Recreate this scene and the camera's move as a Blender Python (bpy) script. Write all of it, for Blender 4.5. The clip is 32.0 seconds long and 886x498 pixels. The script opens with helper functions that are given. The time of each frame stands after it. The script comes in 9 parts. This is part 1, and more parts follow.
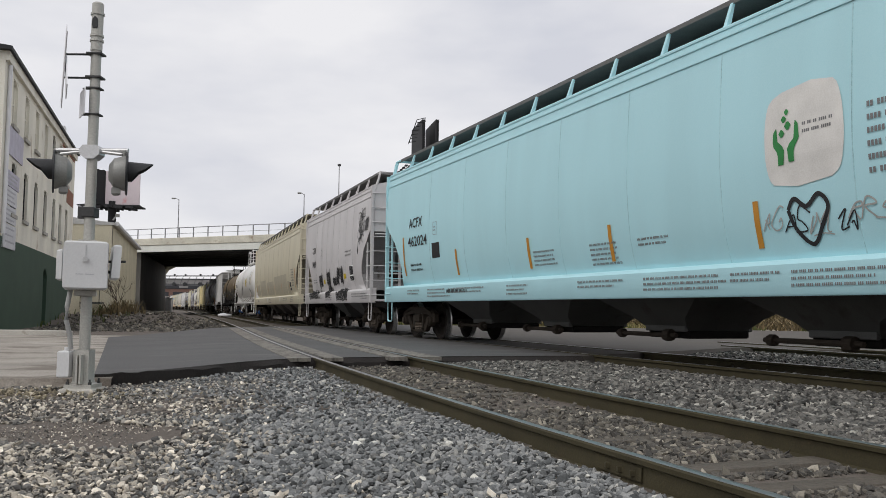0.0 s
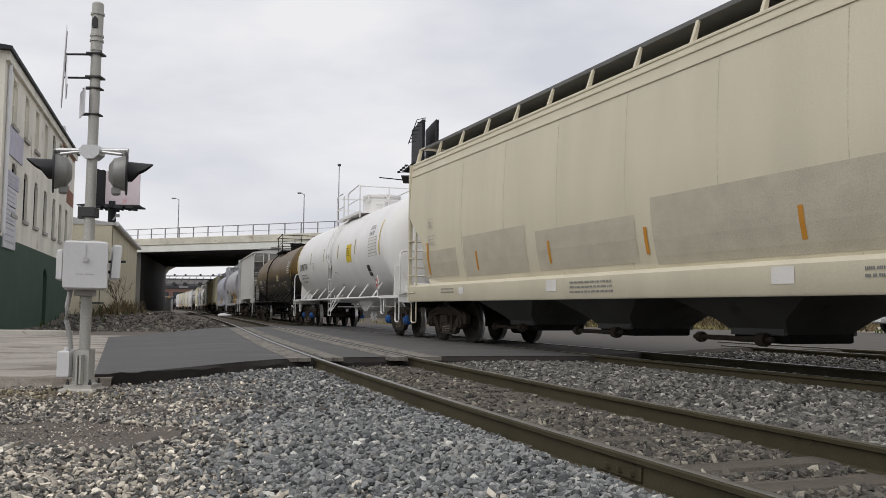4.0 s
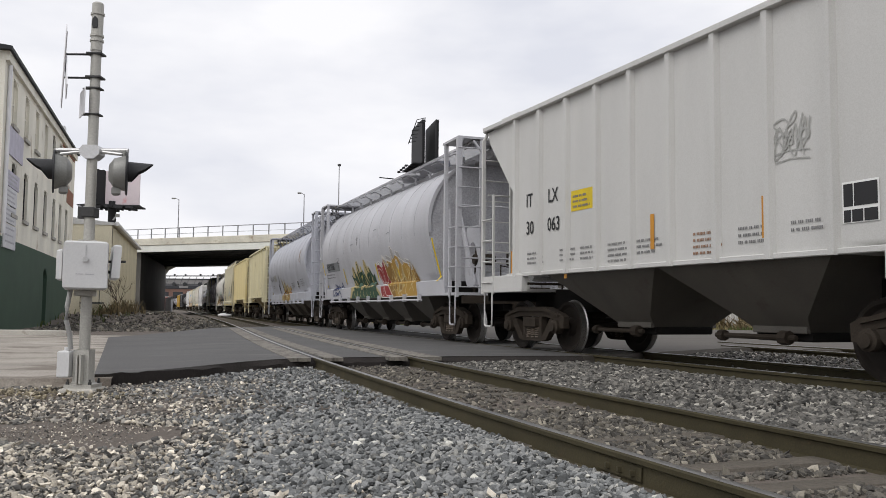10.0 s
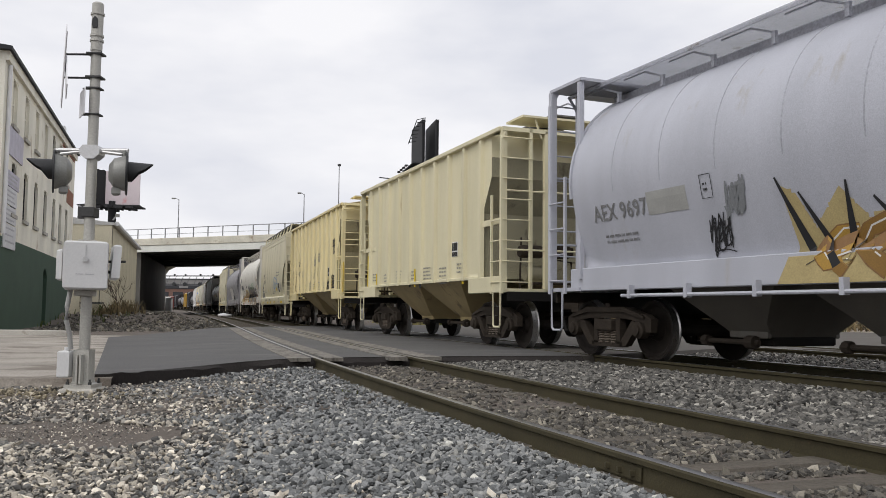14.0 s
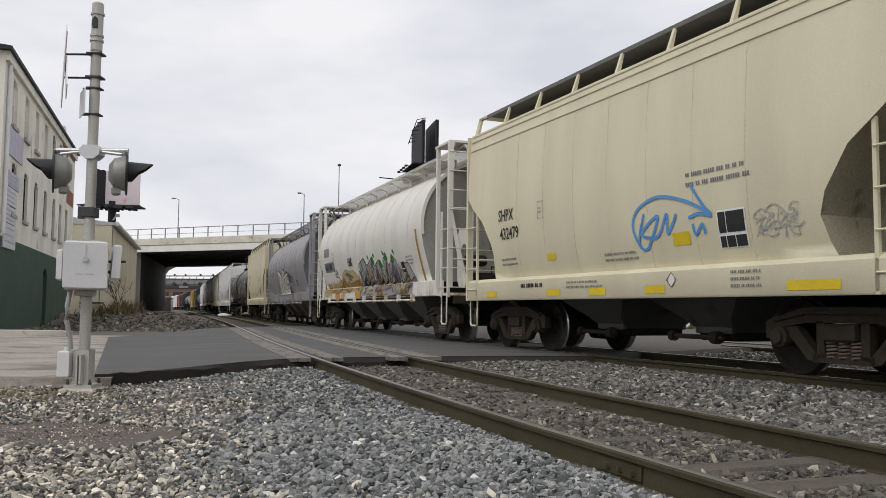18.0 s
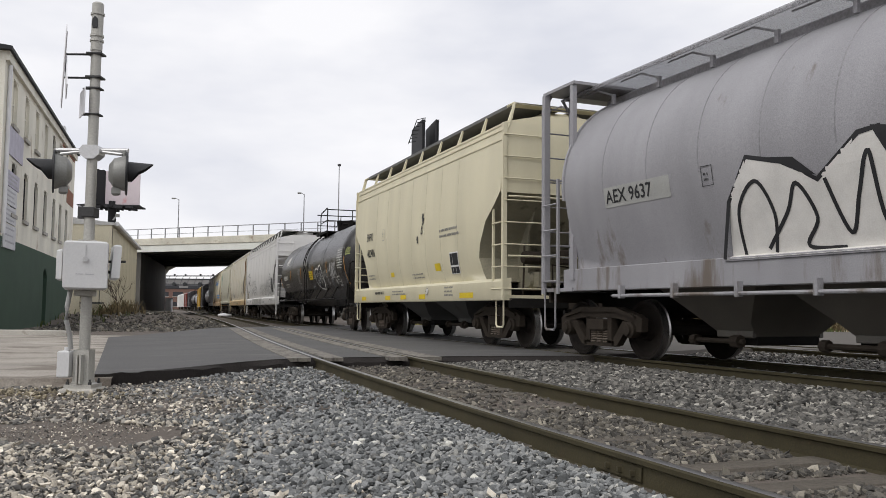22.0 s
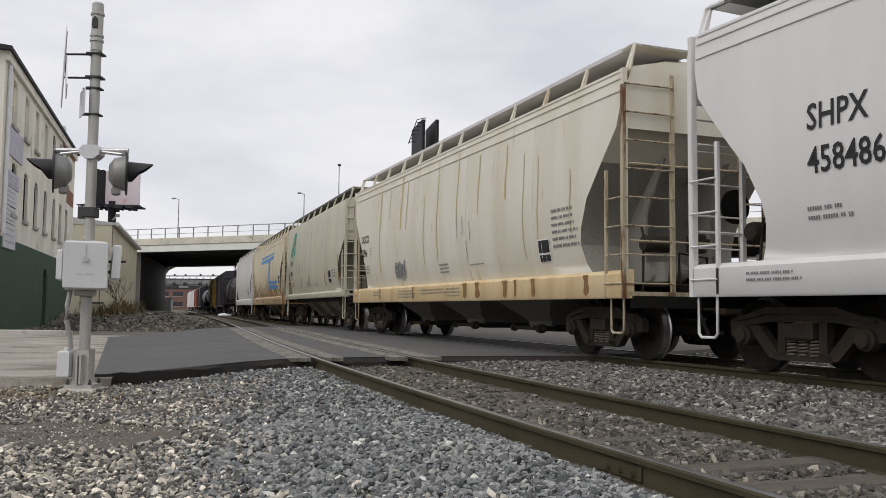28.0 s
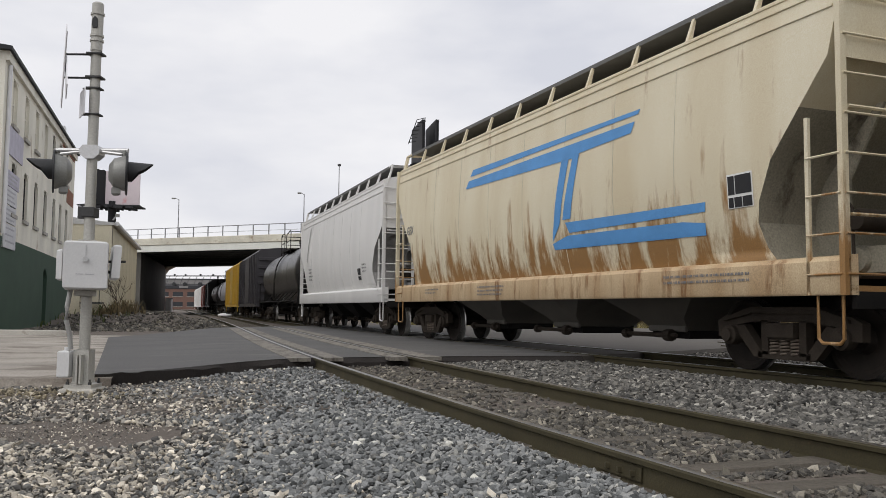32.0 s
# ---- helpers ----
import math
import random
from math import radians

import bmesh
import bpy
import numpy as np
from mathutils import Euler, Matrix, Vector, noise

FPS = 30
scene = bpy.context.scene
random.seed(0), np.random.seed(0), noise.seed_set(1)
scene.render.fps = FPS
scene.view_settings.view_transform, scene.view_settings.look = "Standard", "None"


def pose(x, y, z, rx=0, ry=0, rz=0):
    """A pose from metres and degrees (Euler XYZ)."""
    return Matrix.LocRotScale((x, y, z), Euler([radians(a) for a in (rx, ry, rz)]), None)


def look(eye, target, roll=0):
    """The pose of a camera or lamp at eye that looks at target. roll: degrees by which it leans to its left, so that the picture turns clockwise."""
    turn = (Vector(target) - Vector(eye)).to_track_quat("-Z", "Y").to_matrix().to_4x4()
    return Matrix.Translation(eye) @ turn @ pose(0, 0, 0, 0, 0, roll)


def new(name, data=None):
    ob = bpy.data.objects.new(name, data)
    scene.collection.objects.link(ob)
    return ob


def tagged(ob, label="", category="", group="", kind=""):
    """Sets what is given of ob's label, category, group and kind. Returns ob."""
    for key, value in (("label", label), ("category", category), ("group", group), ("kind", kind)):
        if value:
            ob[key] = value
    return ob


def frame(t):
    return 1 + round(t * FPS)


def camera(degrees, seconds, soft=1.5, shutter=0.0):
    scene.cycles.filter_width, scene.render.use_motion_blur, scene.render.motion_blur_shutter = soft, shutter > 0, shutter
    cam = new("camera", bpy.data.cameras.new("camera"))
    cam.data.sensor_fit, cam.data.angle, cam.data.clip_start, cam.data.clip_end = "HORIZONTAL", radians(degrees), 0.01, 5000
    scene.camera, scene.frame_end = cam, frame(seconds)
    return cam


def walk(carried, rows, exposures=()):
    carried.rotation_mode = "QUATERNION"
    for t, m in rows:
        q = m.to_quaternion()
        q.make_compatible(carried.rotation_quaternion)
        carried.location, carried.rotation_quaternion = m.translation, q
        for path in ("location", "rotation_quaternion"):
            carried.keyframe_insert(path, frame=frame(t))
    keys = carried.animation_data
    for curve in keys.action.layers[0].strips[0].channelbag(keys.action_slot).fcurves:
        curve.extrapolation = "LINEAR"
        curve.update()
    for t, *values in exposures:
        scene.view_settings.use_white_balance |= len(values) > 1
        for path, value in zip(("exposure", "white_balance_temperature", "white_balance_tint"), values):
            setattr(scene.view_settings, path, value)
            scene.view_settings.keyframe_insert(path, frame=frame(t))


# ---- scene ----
# The camera stands on a tripod beside the line; z = 0 is the top of the rails.
EYE_Z = 0.735
cam = camera(55.1, 32.0, soft=0.5)
CAM_POSE = pose(0, 0, EYE_Z, 94.10, 0, 0) @ pose(0, 0, 0, 0, 0, 0.567)
walk(cam, [(0.0, CAM_POSE), (32.0, CAM_POSE)], exposures=[(0.0, -0.04), (6.2, -0.04), (7.8, 0.18), (13.5, 0.13), (16.5, 0.04), (19.5, 0.04), (21.0, 0.12), (25.2, 0.18), (27.5, 0.0), (32.0, 0.03)])

# ---- sky and sun (overcast) ----
world = bpy.data.worlds.new("overcast_sky")
scene.world = world
world.use_nodes = True
SUN_EL, SUN_AZ = 48.0, 215.0


def build_world():
    nt = world.node_tree
    nt.nodes.clear()
    out = nt.nodes.new("ShaderNodeOutputWorld")
    bg = nt.nodes.new("ShaderNodeBackground")
    bg.inputs["Strength"].default_value = 1.0
    sky = nt.nodes.new("ShaderNodeTexSky")
    sky.sky_type, sky.sun_disc = "NISHITA", False
    sky.sun_elevation, sky.sun_rotation = radians(SUN_EL), radians(SUN_AZ)
    sky.dust_density = 3.0
    sc = nt.nodes.new("ShaderNodeVectorMath")
    sc.operation = "SCALE"
    sc.inputs["Scale"].default_value = 0.05
    nt.links.new(sky.outputs["Color"], sc.inputs[0])
    # cloud deck: soft grey-white layers
    tc = nt.nodes.new("ShaderNodeTexCoord")
    mp = nt.nodes.new("ShaderNodeMapping")
    mp.inputs["Scale"].default_value = (1.8, 1.8, 5.0)
    n1 = nt.nodes.new("ShaderNodeTexNoise")
    n1.inputs["Scale"].default_value, n1.inputs["Detail"].default_value = 1.7, 5.0
    n1.inputs["Roughness"].default_value = 0.5
    nt.links.new(tc.outputs["Generated"], mp.inputs["Vector"])
    nt.links.new(mp.outputs["Vector"], n1.inputs["Vector"])
    rp = nt.nodes.new("ShaderNodeValToRGB")
    rp.color_ramp.elements[0].position, rp.color_ramp.elements[0].color = 0.32, (0.70, 0.715, 0.785, 1)
    rp.color_ramp.elements[1].position, rp.color_ramp.elements[1].color = 0.62, (0.93, 0.925, 0.95, 1)
    nt.links.new(n1.outputs["Fac"], rp.inputs["Fac"])
    mx = nt.nodes.new("ShaderNodeMix")
    mx.data_type, mx.blend_type = "RGBA", "MIX"
    mx.inputs[0].default_value = 0.93
    nt.links.new(sc.outputs["Vector"], mx.inputs[6])
    nt.links.new(rp.outputs["Color"], mx.inputs[7])
    nt.links.new(mx.outputs[2], bg.inputs["Color"])
    nt.links.new(bg.outputs["Background"], out.inputs["Surface"])


build_world()
sun = new("sun", bpy.data.lights.new("sun", "SUN"))
sun.data.energy, sun.data.angle, sun.data.color = 1.15, radians(40), (1.0, 0.97, 0.93)
sun.matrix_world = look((0, 0, 0), (-math.sin(radians(SUN_AZ)), -math.cos(radians(SUN_AZ)), -math.tan(radians(SUN_EL))))


# ---- materials ----
def surface(name, col, rough=0.7, metal=0.0, var=0.25, scale=4.0, fine=60.0, bump=0.15, tint=None, stretch=(1, 1, 1), spots=None, spot_at=0.62, island=None, spec=0.4, bump_d=0.01, low=None, low_rust=None):
    """A weathered surface: large stains, fine grain and relief; spots: a second colour where stains gather; island: a colour per piece."""
    m = bpy.data.materials.new(name)
    m.use_nodes = True
    nt = m.node_tree
    N, Lk = nt.nodes, nt.links
    b = N["Principled BSDF"]
    b.inputs["Metallic"].default_value = metal
    b.inputs["Specular IOR Level"].default_value = spec
    tc, mp = N.new("ShaderNodeTexCoord"), N.new("ShaderNodeMapping")
    mp.inputs["Scale"].default_value = stretch
    Lk.new(tc.outputs["Object"], mp.inputs["Vector"])
    big, small = N.new("ShaderNodeTexNoise"), N.new("ShaderNodeTexNoise")
    big.inputs["Scale"].default_value, big.inputs["Detail"].default_value = scale, 6
    small.inputs["Scale"].default_value, small.inputs["Detail"].default_value = fine, 4
    Lk.new(mp.outputs["Vector"], big.inputs["Vector"])
    Lk.new(tc.outputs["Object"], small.inputs["Vector"])
    c = np.array(col[:3])
    t = np.array(tint[:3]) if tint else c * 0.55
    rp = N.new("ShaderNodeValToRGB")
    e = rp.color_ramp.elements
    e[0].position, e[1].position = 0.3, 0.72
    e[0].color = (*(c * (1 - var) + t * var), 1)
    e[1].color = (*np.minimum(c * (1 + 0.25 * var), 1), 1)
    Lk.new(big.outputs["Fac"], rp.inputs["Fac"])
    colour = rp.outputs["Color"]
    if island:
        geo, ir = N.new("ShaderNodeNewGeometry"), N.new("ShaderNodeValToRGB")
        for i, (p, k) in enumerate(island):
            el = ir.color_ramp.elements[i] if i < 2 else ir.color_ramp.elements.new(p)
            el.position, el.color = p, (*k, 1)
        Lk.new(geo.outputs["Random Per Island"], ir.inputs["Fac"])
        mi = N.new("ShaderNodeMix")
        mi.data_type, mi.blend_type = "RGBA", "MULTIPLY"
        mi.inputs[0].default_value = 1.0
        Lk.new(colour, mi.inputs[6]), Lk.new(ir.outputs["Color"], mi.inputs[7])
        colour = mi.outputs[2]
    if spots:
        sp, sr = N.new("ShaderNodeTexNoise"), N.new("ShaderNodeValToRGB")
        sp.inputs["Scale"].default_value, sp.inputs["Detail"].default_value = scale * 1.7, 8
        sp.inputs["Roughness"].default_value = 0.65
        Lk.new(mp.outputs["Vector"], sp.inputs["Vector"])
        sr.color_ramp.elements[0].position, sr.color_ramp.elements[0].color = spot_at, (0, 0, 0, 1)
        sr.color_ramp.elements[1].position, sr.color_ramp.elements[1].color = spot_at + 0.12, (1, 1, 1, 1)
        src = sp.outputs["Fac"]
        if low_rust:
            # stains gather toward the foot of the side
            sx, lr, ad = N.new("ShaderNodeSeparateXYZ"), N.new("ShaderNodeMapRange"), N.new("ShaderNodeMath")
            Lk.new(tc.outputs["Object"], sx.inputs[0]), Lk.new(sx.outputs["Z"], lr.inputs["Value"])
            lr.inputs["From Min"].default_value, lr.inputs["From Max"].default_value = low_rust[0], low_rust[1]
            lr.inputs["To Min"].default_value, lr.inputs["To Max"].default_value = low_rust[2], 0.0
            Lk.new(sp.outputs["Fac"], ad.inputs[0]), Lk.new(lr.outputs["Result"], ad.inputs[1])
            src = ad.outputs[0]
        Lk.new(src, sr.inputs["Fac"])
        ms = N.new("ShaderNodeMix")
        ms.data_type = "RGBA"
        Lk.new(sr.outputs["Color"], ms.inputs[0])
        Lk.new(colour, ms.inputs[6])
        ms.inputs[7].default_value = (*spots[:3], 1)
        colour = ms.outputs[2]
    if low:
        # a second coat over the lower part, with a ragged upper edge: colour, height, raggedness
        sx, nz, ad, st = N.new("ShaderNodeSeparateXYZ"), N.new("ShaderNodeTexNoise"), N.new("ShaderNodeMath"), N.new("ShaderNodeMapRange")
        nz.inputs["Scale"].default_value, nz.inputs["Detail"].default_value = 1.6, 5
        Lk.new(tc.outputs["Object"], sx.inputs[0]), Lk.new(tc.outputs["Object"], nz.inputs["Vector"])
        ad.operation = "MULTIPLY_ADD"
        ad.inputs[1].default_value = low[2]
        Lk.new(nz.outputs["Fac"], ad.inputs[0]), Lk.new(sx.outputs["Z"], ad.inputs[2])
        st.inputs["From Min"].default_value, st.inputs["From Max"].default_value = low[1] + low[2] * 0.5 - 0.08, low[1] + low[2] * 0.5 + 0.22
        st.inputs["To Min"].default_value, st.inputs["To Max"].default_value = 1.0, 0.0
        Lk.new(ad.outputs[0], st.inputs["Value"])
        ml = N.new("ShaderNodeMix")
        ml.data_type = "RGBA"
        Lk.new(st.outputs["Result"], ml.inputs[0]), Lk.new(colour, ml.inputs[6])
        ml.inputs[7].default_value = (*low[0], 1)
        colour = ml.outputs[2]
    gm = N.new("ShaderNodeMix")
    gm.data_type, gm.blend_type = "RGBA", "OVERLAY"
    gm.inputs[0].default_value = min(0.5, var * 1.2)
    Lk.new(colour, gm.inputs[6]), Lk.new(small.outputs["Fac"], gm.inputs[7])
    Lk.new(gm.outputs[2], b.inputs["Base Color"])
    rr = N.new("ShaderNodeMapRange")
    rr.inputs["To Min"].default_value, rr.inputs["To Max"].default_value = max(0.05, rough - 0.12), min(1, rough + 0.12)
    Lk.new(small.outputs["Fac"], rr.inputs["Value"]), Lk.new(rr.outputs["Result"], b.inputs["Roughness"])
    if bump:
        bp = N.new("ShaderNodeBump")
        bp.inputs["Strength"].default_value, bp.inputs["Distance"].default_value = bump, bump_d
        Lk.new(small.outputs["Fac"], bp.inputs["Height"]), Lk.new(bp.outputs["Normal"], b.inputs["Normal"])
    return m


def glow(name, col, strength):
    m = surface(name, col, 0.4, var=0.1)
    b = m.node_tree.nodes["Principled BSDF"]
    b.inputs["Emission Color"].default_value, b.inputs["Emission Strength"].default_value = (*col, 1), strength
    return m


# ---- geometry helpers ----
class Geo:
    """Collects vertices and faces of one mesh."""

    def __init__(self):
        self.v, self.f = [], []

    def add(self, vs, fs):
        n = len(self.v)
        self.v += [tuple(p) for p in vs]
        self.f += [tuple(i + n for i in f) for f in fs]
        return self

    def weld(self, vs, fs):
        """Adds faces that share the points which earlier faces of this mesh already have."""
        if not self.v:
            self.seen = {}
        at = []
        for p in vs:
            k = (round(p[0], 4), round(p[1], 4), round(p[2], 4))
            if k not in self.seen:
                self.seen[k] = len(self.v)
                self.v.append(tuple(p))
            at.append(self.seen[k])
        for f in fs:
            q = list(dict.fromkeys(at[i] for i in f))
            if len(q) > 2:
                self.f.append(tuple(q))
        return self

    def box(self, x0, x1, y0, y1, z0, z1, bev=0.0):
        if bev:
            b = bev
            vs, fs = [], []
            for z, i in ((z0, b), (z0 + b, 0), (z1 - b, 0), (z1, b)):
                vs += [(x0 + i, y0 + i, z), (x1 - i, y0 + i, z), (x1 - i, y1 - i, z), (x0 + i, y1 - i, z)]
            fs.append((3, 2, 1, 0)), fs.append((12, 13, 14, 15))
            for k in range(3):
                for j in range(4):
                    a, c = 4 * k + j, 4 * k + (j + 1) % 4
                    fs.append((a, c, c + 4, a + 4))
            return self.add(vs, fs)
        return self.add([(x0, y0, z0), (x1, y0, z0), (x1, y1, z0), (x0, y1, z0), (x0, y0, z1), (x1, y0, z1), (x1, y1, z1), (x0, y1, z1)],
                        [(3, 2, 1, 0), (4, 5, 6, 7), (0, 1, 5, 4), (1, 2, 6, 5), (2, 3, 7, 6), (3, 0, 4, 7)])

    def tube(self, pts, r, n=8, closed_ends=True):
        pts = [Vector(p) for p in pts]
        rings = []
        for i, p in enumerate(pts):
            d = (pts[min(i + 1, len(pts) - 1)] - pts[max(i - 1, 0)]).normalized()
            u = d.cross(Vector((0, 0, 1)))
            if u.length < 0.05:
                u = d.cross(Vector((0, 1, 0)))
            u.normalize()
            w = d.cross(u)
            rad = r[i] if isinstance(r, (list, tuple)) else r
            rings.append([p + (u * math.cos(2 * math.pi * k / n) + w * math.sin(2 * math.pi * k / n)) * rad for k in range(n)])
        vs = [q for g in rings for q in g]
        fs = []
        for i in range(len(rings) - 1):
            for k in range(n):
                a, b = i * n + k, i * n + (k + 1) % n
                fs.append((a, a + n, b + n, b))
        if closed_ends:
            fs.append(tuple(range(n))), fs.append(tuple(reversed(range(len(vs) - n, len(vs)))))
        return self.add(vs, fs)

    def prism(self, poly, y0, y1, plane="xz"):
        """A polygon given in a plane, made thick along the third axis."""
        n = len(poly)
        if plane == "xz":
            vs = [(a, y0, b) for a, b in poly] + [(a, y1, b) for a, b in poly]
        elif plane == "yz":
            vs = [(y0, a, b) for a, b in poly] + [(y1, a, b) for a, b in poly]
        else:
            vs = [(a, b, y0) for a, b in poly] + [(a, b, y1) for a, b in poly]
        fs = [tuple(range(n)), tuple(reversed(range(n, 2 * n)))]
        fs += [(i, i + n, (i + 1) % n + n, (i + 1) % n) for i in range(n)]
        return self.add(vs, fs)

    def strip(self, rows, close=False):
        """A skin over rows of points."""
        n = len(rows[0])
        vs = [p for r in rows for p in r]
        fs = []
        for i in range(len(rows) - 1):
            for k in range(n if close else n - 1):
                a, b = i * n + k, i * n + (k + 1) % n
                fs.append((a, b, b + n, a + n))
        return self.add(vs, fs)

    def lathe(self, prof, axis="x", n=32, c=(0, 0, 0)):
        """prof: (along, radius) pairs turned about an axis through c."""
        rows = []
        for a, r in prof:
            ring = []
            for k in range(n):
                u, w = r * math.cos(2 * math.pi * k / n), r * math.sin(2 * math.pi * k / n)
                ring.append({"x": (c[0] + a, c[1] + u, c[2] + w), "y": (c[0] + w, c[1] + a, c[2] + u), "z": (c[0] + u, c[1] + w, c[2] + a)}[axis])
            rows.append(ring)
        self.strip(rows, True)
        base = len(self.v) - len(rows) * n
        if prof[0][1] > 1e-4:
            self.f.append(tuple(base + k for k in reversed(range(n))))
        if prof[-1][1] > 1e-4:
            self.f.append(tuple(base + (len(rows) - 1) * n + k for k in range(n)))
        return self

    def islands(self):
        """The separate pieces of this mesh."""
        up = list(range(len(self.v)))

        def root(i):
            while up[i] != i:
                up[i] = up[up[i]]
                i = up[i]
            return i

        for f in self.f:
            a = root(f[0])
            for j in f[1:]:
                up[root(j)] = a
        groups = {}
        for f in self.f:
            groups.setdefault(root(f[0]), []).append(f)
        out = []
        for fs in groups.values():
            ids = sorted({i for f in fs for i in f})
            at = {i: k for k, i in enumerate(ids)}
            g = Geo()
            g.v, g.f = [self.v[i] for i in ids], [tuple(at[i] for i in f) for f in fs]
            out.append(g)
        return out

    def mesh(self, name, smooth=0.0):
        me = bpy.data.meshes.new(name)
        me.from_pydata(self.v, [], self.f)
        me.validate()
        bm = bmesh.new()
        bm.from_mesh(me)
        bmesh.ops.recalc_face_normals(bm, faces=bm.faces)
        if smooth:
            for f in bm.faces:
                f.smooth = True
            for e in bm.edges:
                if len(e.link_faces) == 2 and e.calc_face_angle(0) > smooth:
                    e.smooth = False
        bm.to_mesh(me)
        bm.free()
        return me


def part(name, geo, material, parent=None, label="", smooth=0.6):
    """Links a mesh as one object under a thing or a part."""
    me = geo.mesh(name, smooth) if isinstance(geo, Geo) else geo
    if material and not me.materials:
        me.materials.append(material)
    ob = new(name, me)
    if parent:
        ob.parent = parent
    if label:
        tagged(ob, label)
    return ob


def thing(name, m, label, category, group="", kind=""):
    ob = new(name)
    ob.empty_display_size = 0.2
    ob.matrix_world = m
    return tagged(ob, label, category, group, kind)


# ---- the lines of the tracks ----
STEP = 0.5


class Line:
    """A track's centre line: distance s grows away from the camera, d is the offset to the camera's side."""

    def __init__(self, y0, th0, knots, bends, s0=-340.0, s1=470.0):
        self.s = np.arange(s0, s1 + 0.01, STEP)
        k = np.interp(self.s, knots, bends)
        i0 = int(round(-s0 / STEP))
        th = np.cumsum(k) * STEP
        self.th = th - th[i0] + th0
        x, y = np.cumsum(np.sin(self.th)) * STEP, np.cumsum(np.cos(self.th)) * STEP
        self.x, self.y = x - x[i0], y - y[i0] + y0

    def at(self, s, d=0.0, z=0.0):
        x, y, h = np.interp(s, self.s, self.x), np.interp(s, self.s, self.y), np.interp(s, self.s, self.th)
        return Vector((x - d * math.cos(h), y + d * math.sin(h), z))

    def heading(self, s):
        return float(np.interp(s, self.s, self.th))

    def offset(self, X, Y):
        """Offset to the camera's side of points of the plan."""
        i = np.arange(0, len(self.s), 2)
        out = np.empty(np.shape(X))
        sl = np.empty(np.shape(X))
        for j in np.ndindex(np.shape(X)):
            q = (self.x[i] - X[j]) ** 2 + (self.y[i] - Y[j]) ** 2
            k = i[int(np.argmin(q))]
            h = self.th[k]
            out[j] = -(X[j] - self.x[k]) * math.cos(h) + (Y[j] - self.y[k]) * math.sin(h)
            sl[j] = self.s[k] + (X[j] - self.x[k]) * math.sin(h) + (Y[j] - self.y[k]) * math.cos(h)
        return out, sl


MAIN = Line(23.352, -0.35585, [-40, -30, 0, 25, 60, 110, 140, 260, 300], [0, 0.00325, 0.00325, 0.000123, 0.00008, 0.0, -0.0004, -0.0004, 0.0])
NEAR = Line(9.525, -0.32926, [-30, -12, 0, 25, 60, 110], [0.0, 0.00479, 0.00479, -0.00116, -0.00006, 0.0])

# ---- ground ----
M_DIRT = surface("gravelly_dirt", (0.125, 0.105, 0.088), 0.95, var=0.5, scale=0.9, fine=38, bump=0.6, bump_d=0.03, spots=(0.16, 0.145, 0.13), spot_at=0.58)
M_ASPHALT = surface("new_asphalt", (0.088, 0.086, 0.084), 0.8, var=0.35, scale=0.4, fine=90, bump=0.3, stretch=(0.7, 2.0, 1), spots=(0.115, 0.112, 0.108), spot_at=0.55)
M_RAMP_EDGE = surface("tarry_asphalt_edge", (0.026, 0.022, 0.020), 0.9, var=0.5, scale=3, fine=40, bump=0.7, bump_d=0.02)
M_FAR_ASPHALT = surface("old_asphalt", (0.098, 0.088, 0.076), 0.85, var=0.3, scale=0.35, fine=50, bump=0.2, stretch=(0.4, 2.0, 1), spots=(0.17, 0.155, 0.135))
M_PALE = surface("worn_concrete_apron", (0.34, 0.31, 0.27), 0.9, var=0.6, scale=0.5, fine=45, bump=0.3, stretch=(0.8, 1.3, 1), spots=(0.17, 0.145, 0.12), spot_at=0.50)
M_STONE = surface("ballast_stone", (0.245, 0.25, 0.245), 0.85, var=0.35, scale=14, fine=120, bump=0.3,
                  island=[(0.0, (0.25, 0.26, 0.27)), (1.0, (2.8, 2.7, 2.5)), (0.35, (0.70, 0.71, 0.72)), (0.7, (1.05, 1.05, 1.06)), (0.9, (1.35, 1.32, 1.28)), (0.97, (1.7, 1.62, 1.5))])
M_STONE_MIX = surface("mixed_ballast_stone", (0.345, 0.33, 0.30), 0.88, var=0.4, scale=14, fine=120, bump=0.3,
                      island=[(0.0, (0.16, 0.16, 0.165)), (1.0, (2.9, 2.8, 2.6)), (0.3, (0.45, 0.46, 0.47)), (0.6, (0.95, 0.93, 0.9)), (0.8, (1.45, 1.36, 1.22)), (0.92, (2.1, 2.0, 1.85))])
M_STONE_CREAM = surface("cream_stone", (0.24, 0.215, 0.165), 0.9, var=0.4, scale=14, fine=120, bump=0.3,
                        island=[(0.0, (0.35, 0.33, 0.30)), (1.0, (2.3, 2.25, 2.1)), (0.4, (0.8, 0.78, 0.72)), (0.75, (1.3, 1.25, 1.1))])
M_STONE_PALE = surface("pale_ballast_stone", (0.145, 0.143, 0.135), 0.88, var=0.35, scale=14, fine=120, bump=0.3,
                       island=[(0.0, (0.22, 0.22, 0.22)), (1.0, (3.2, 3.1, 2.9)), (0.25, (0.6, 0.59, 0.57)), (0.6, (0.98, 0.95, 0.92)), (0.88, (1.5, 1.44, 1.35))])
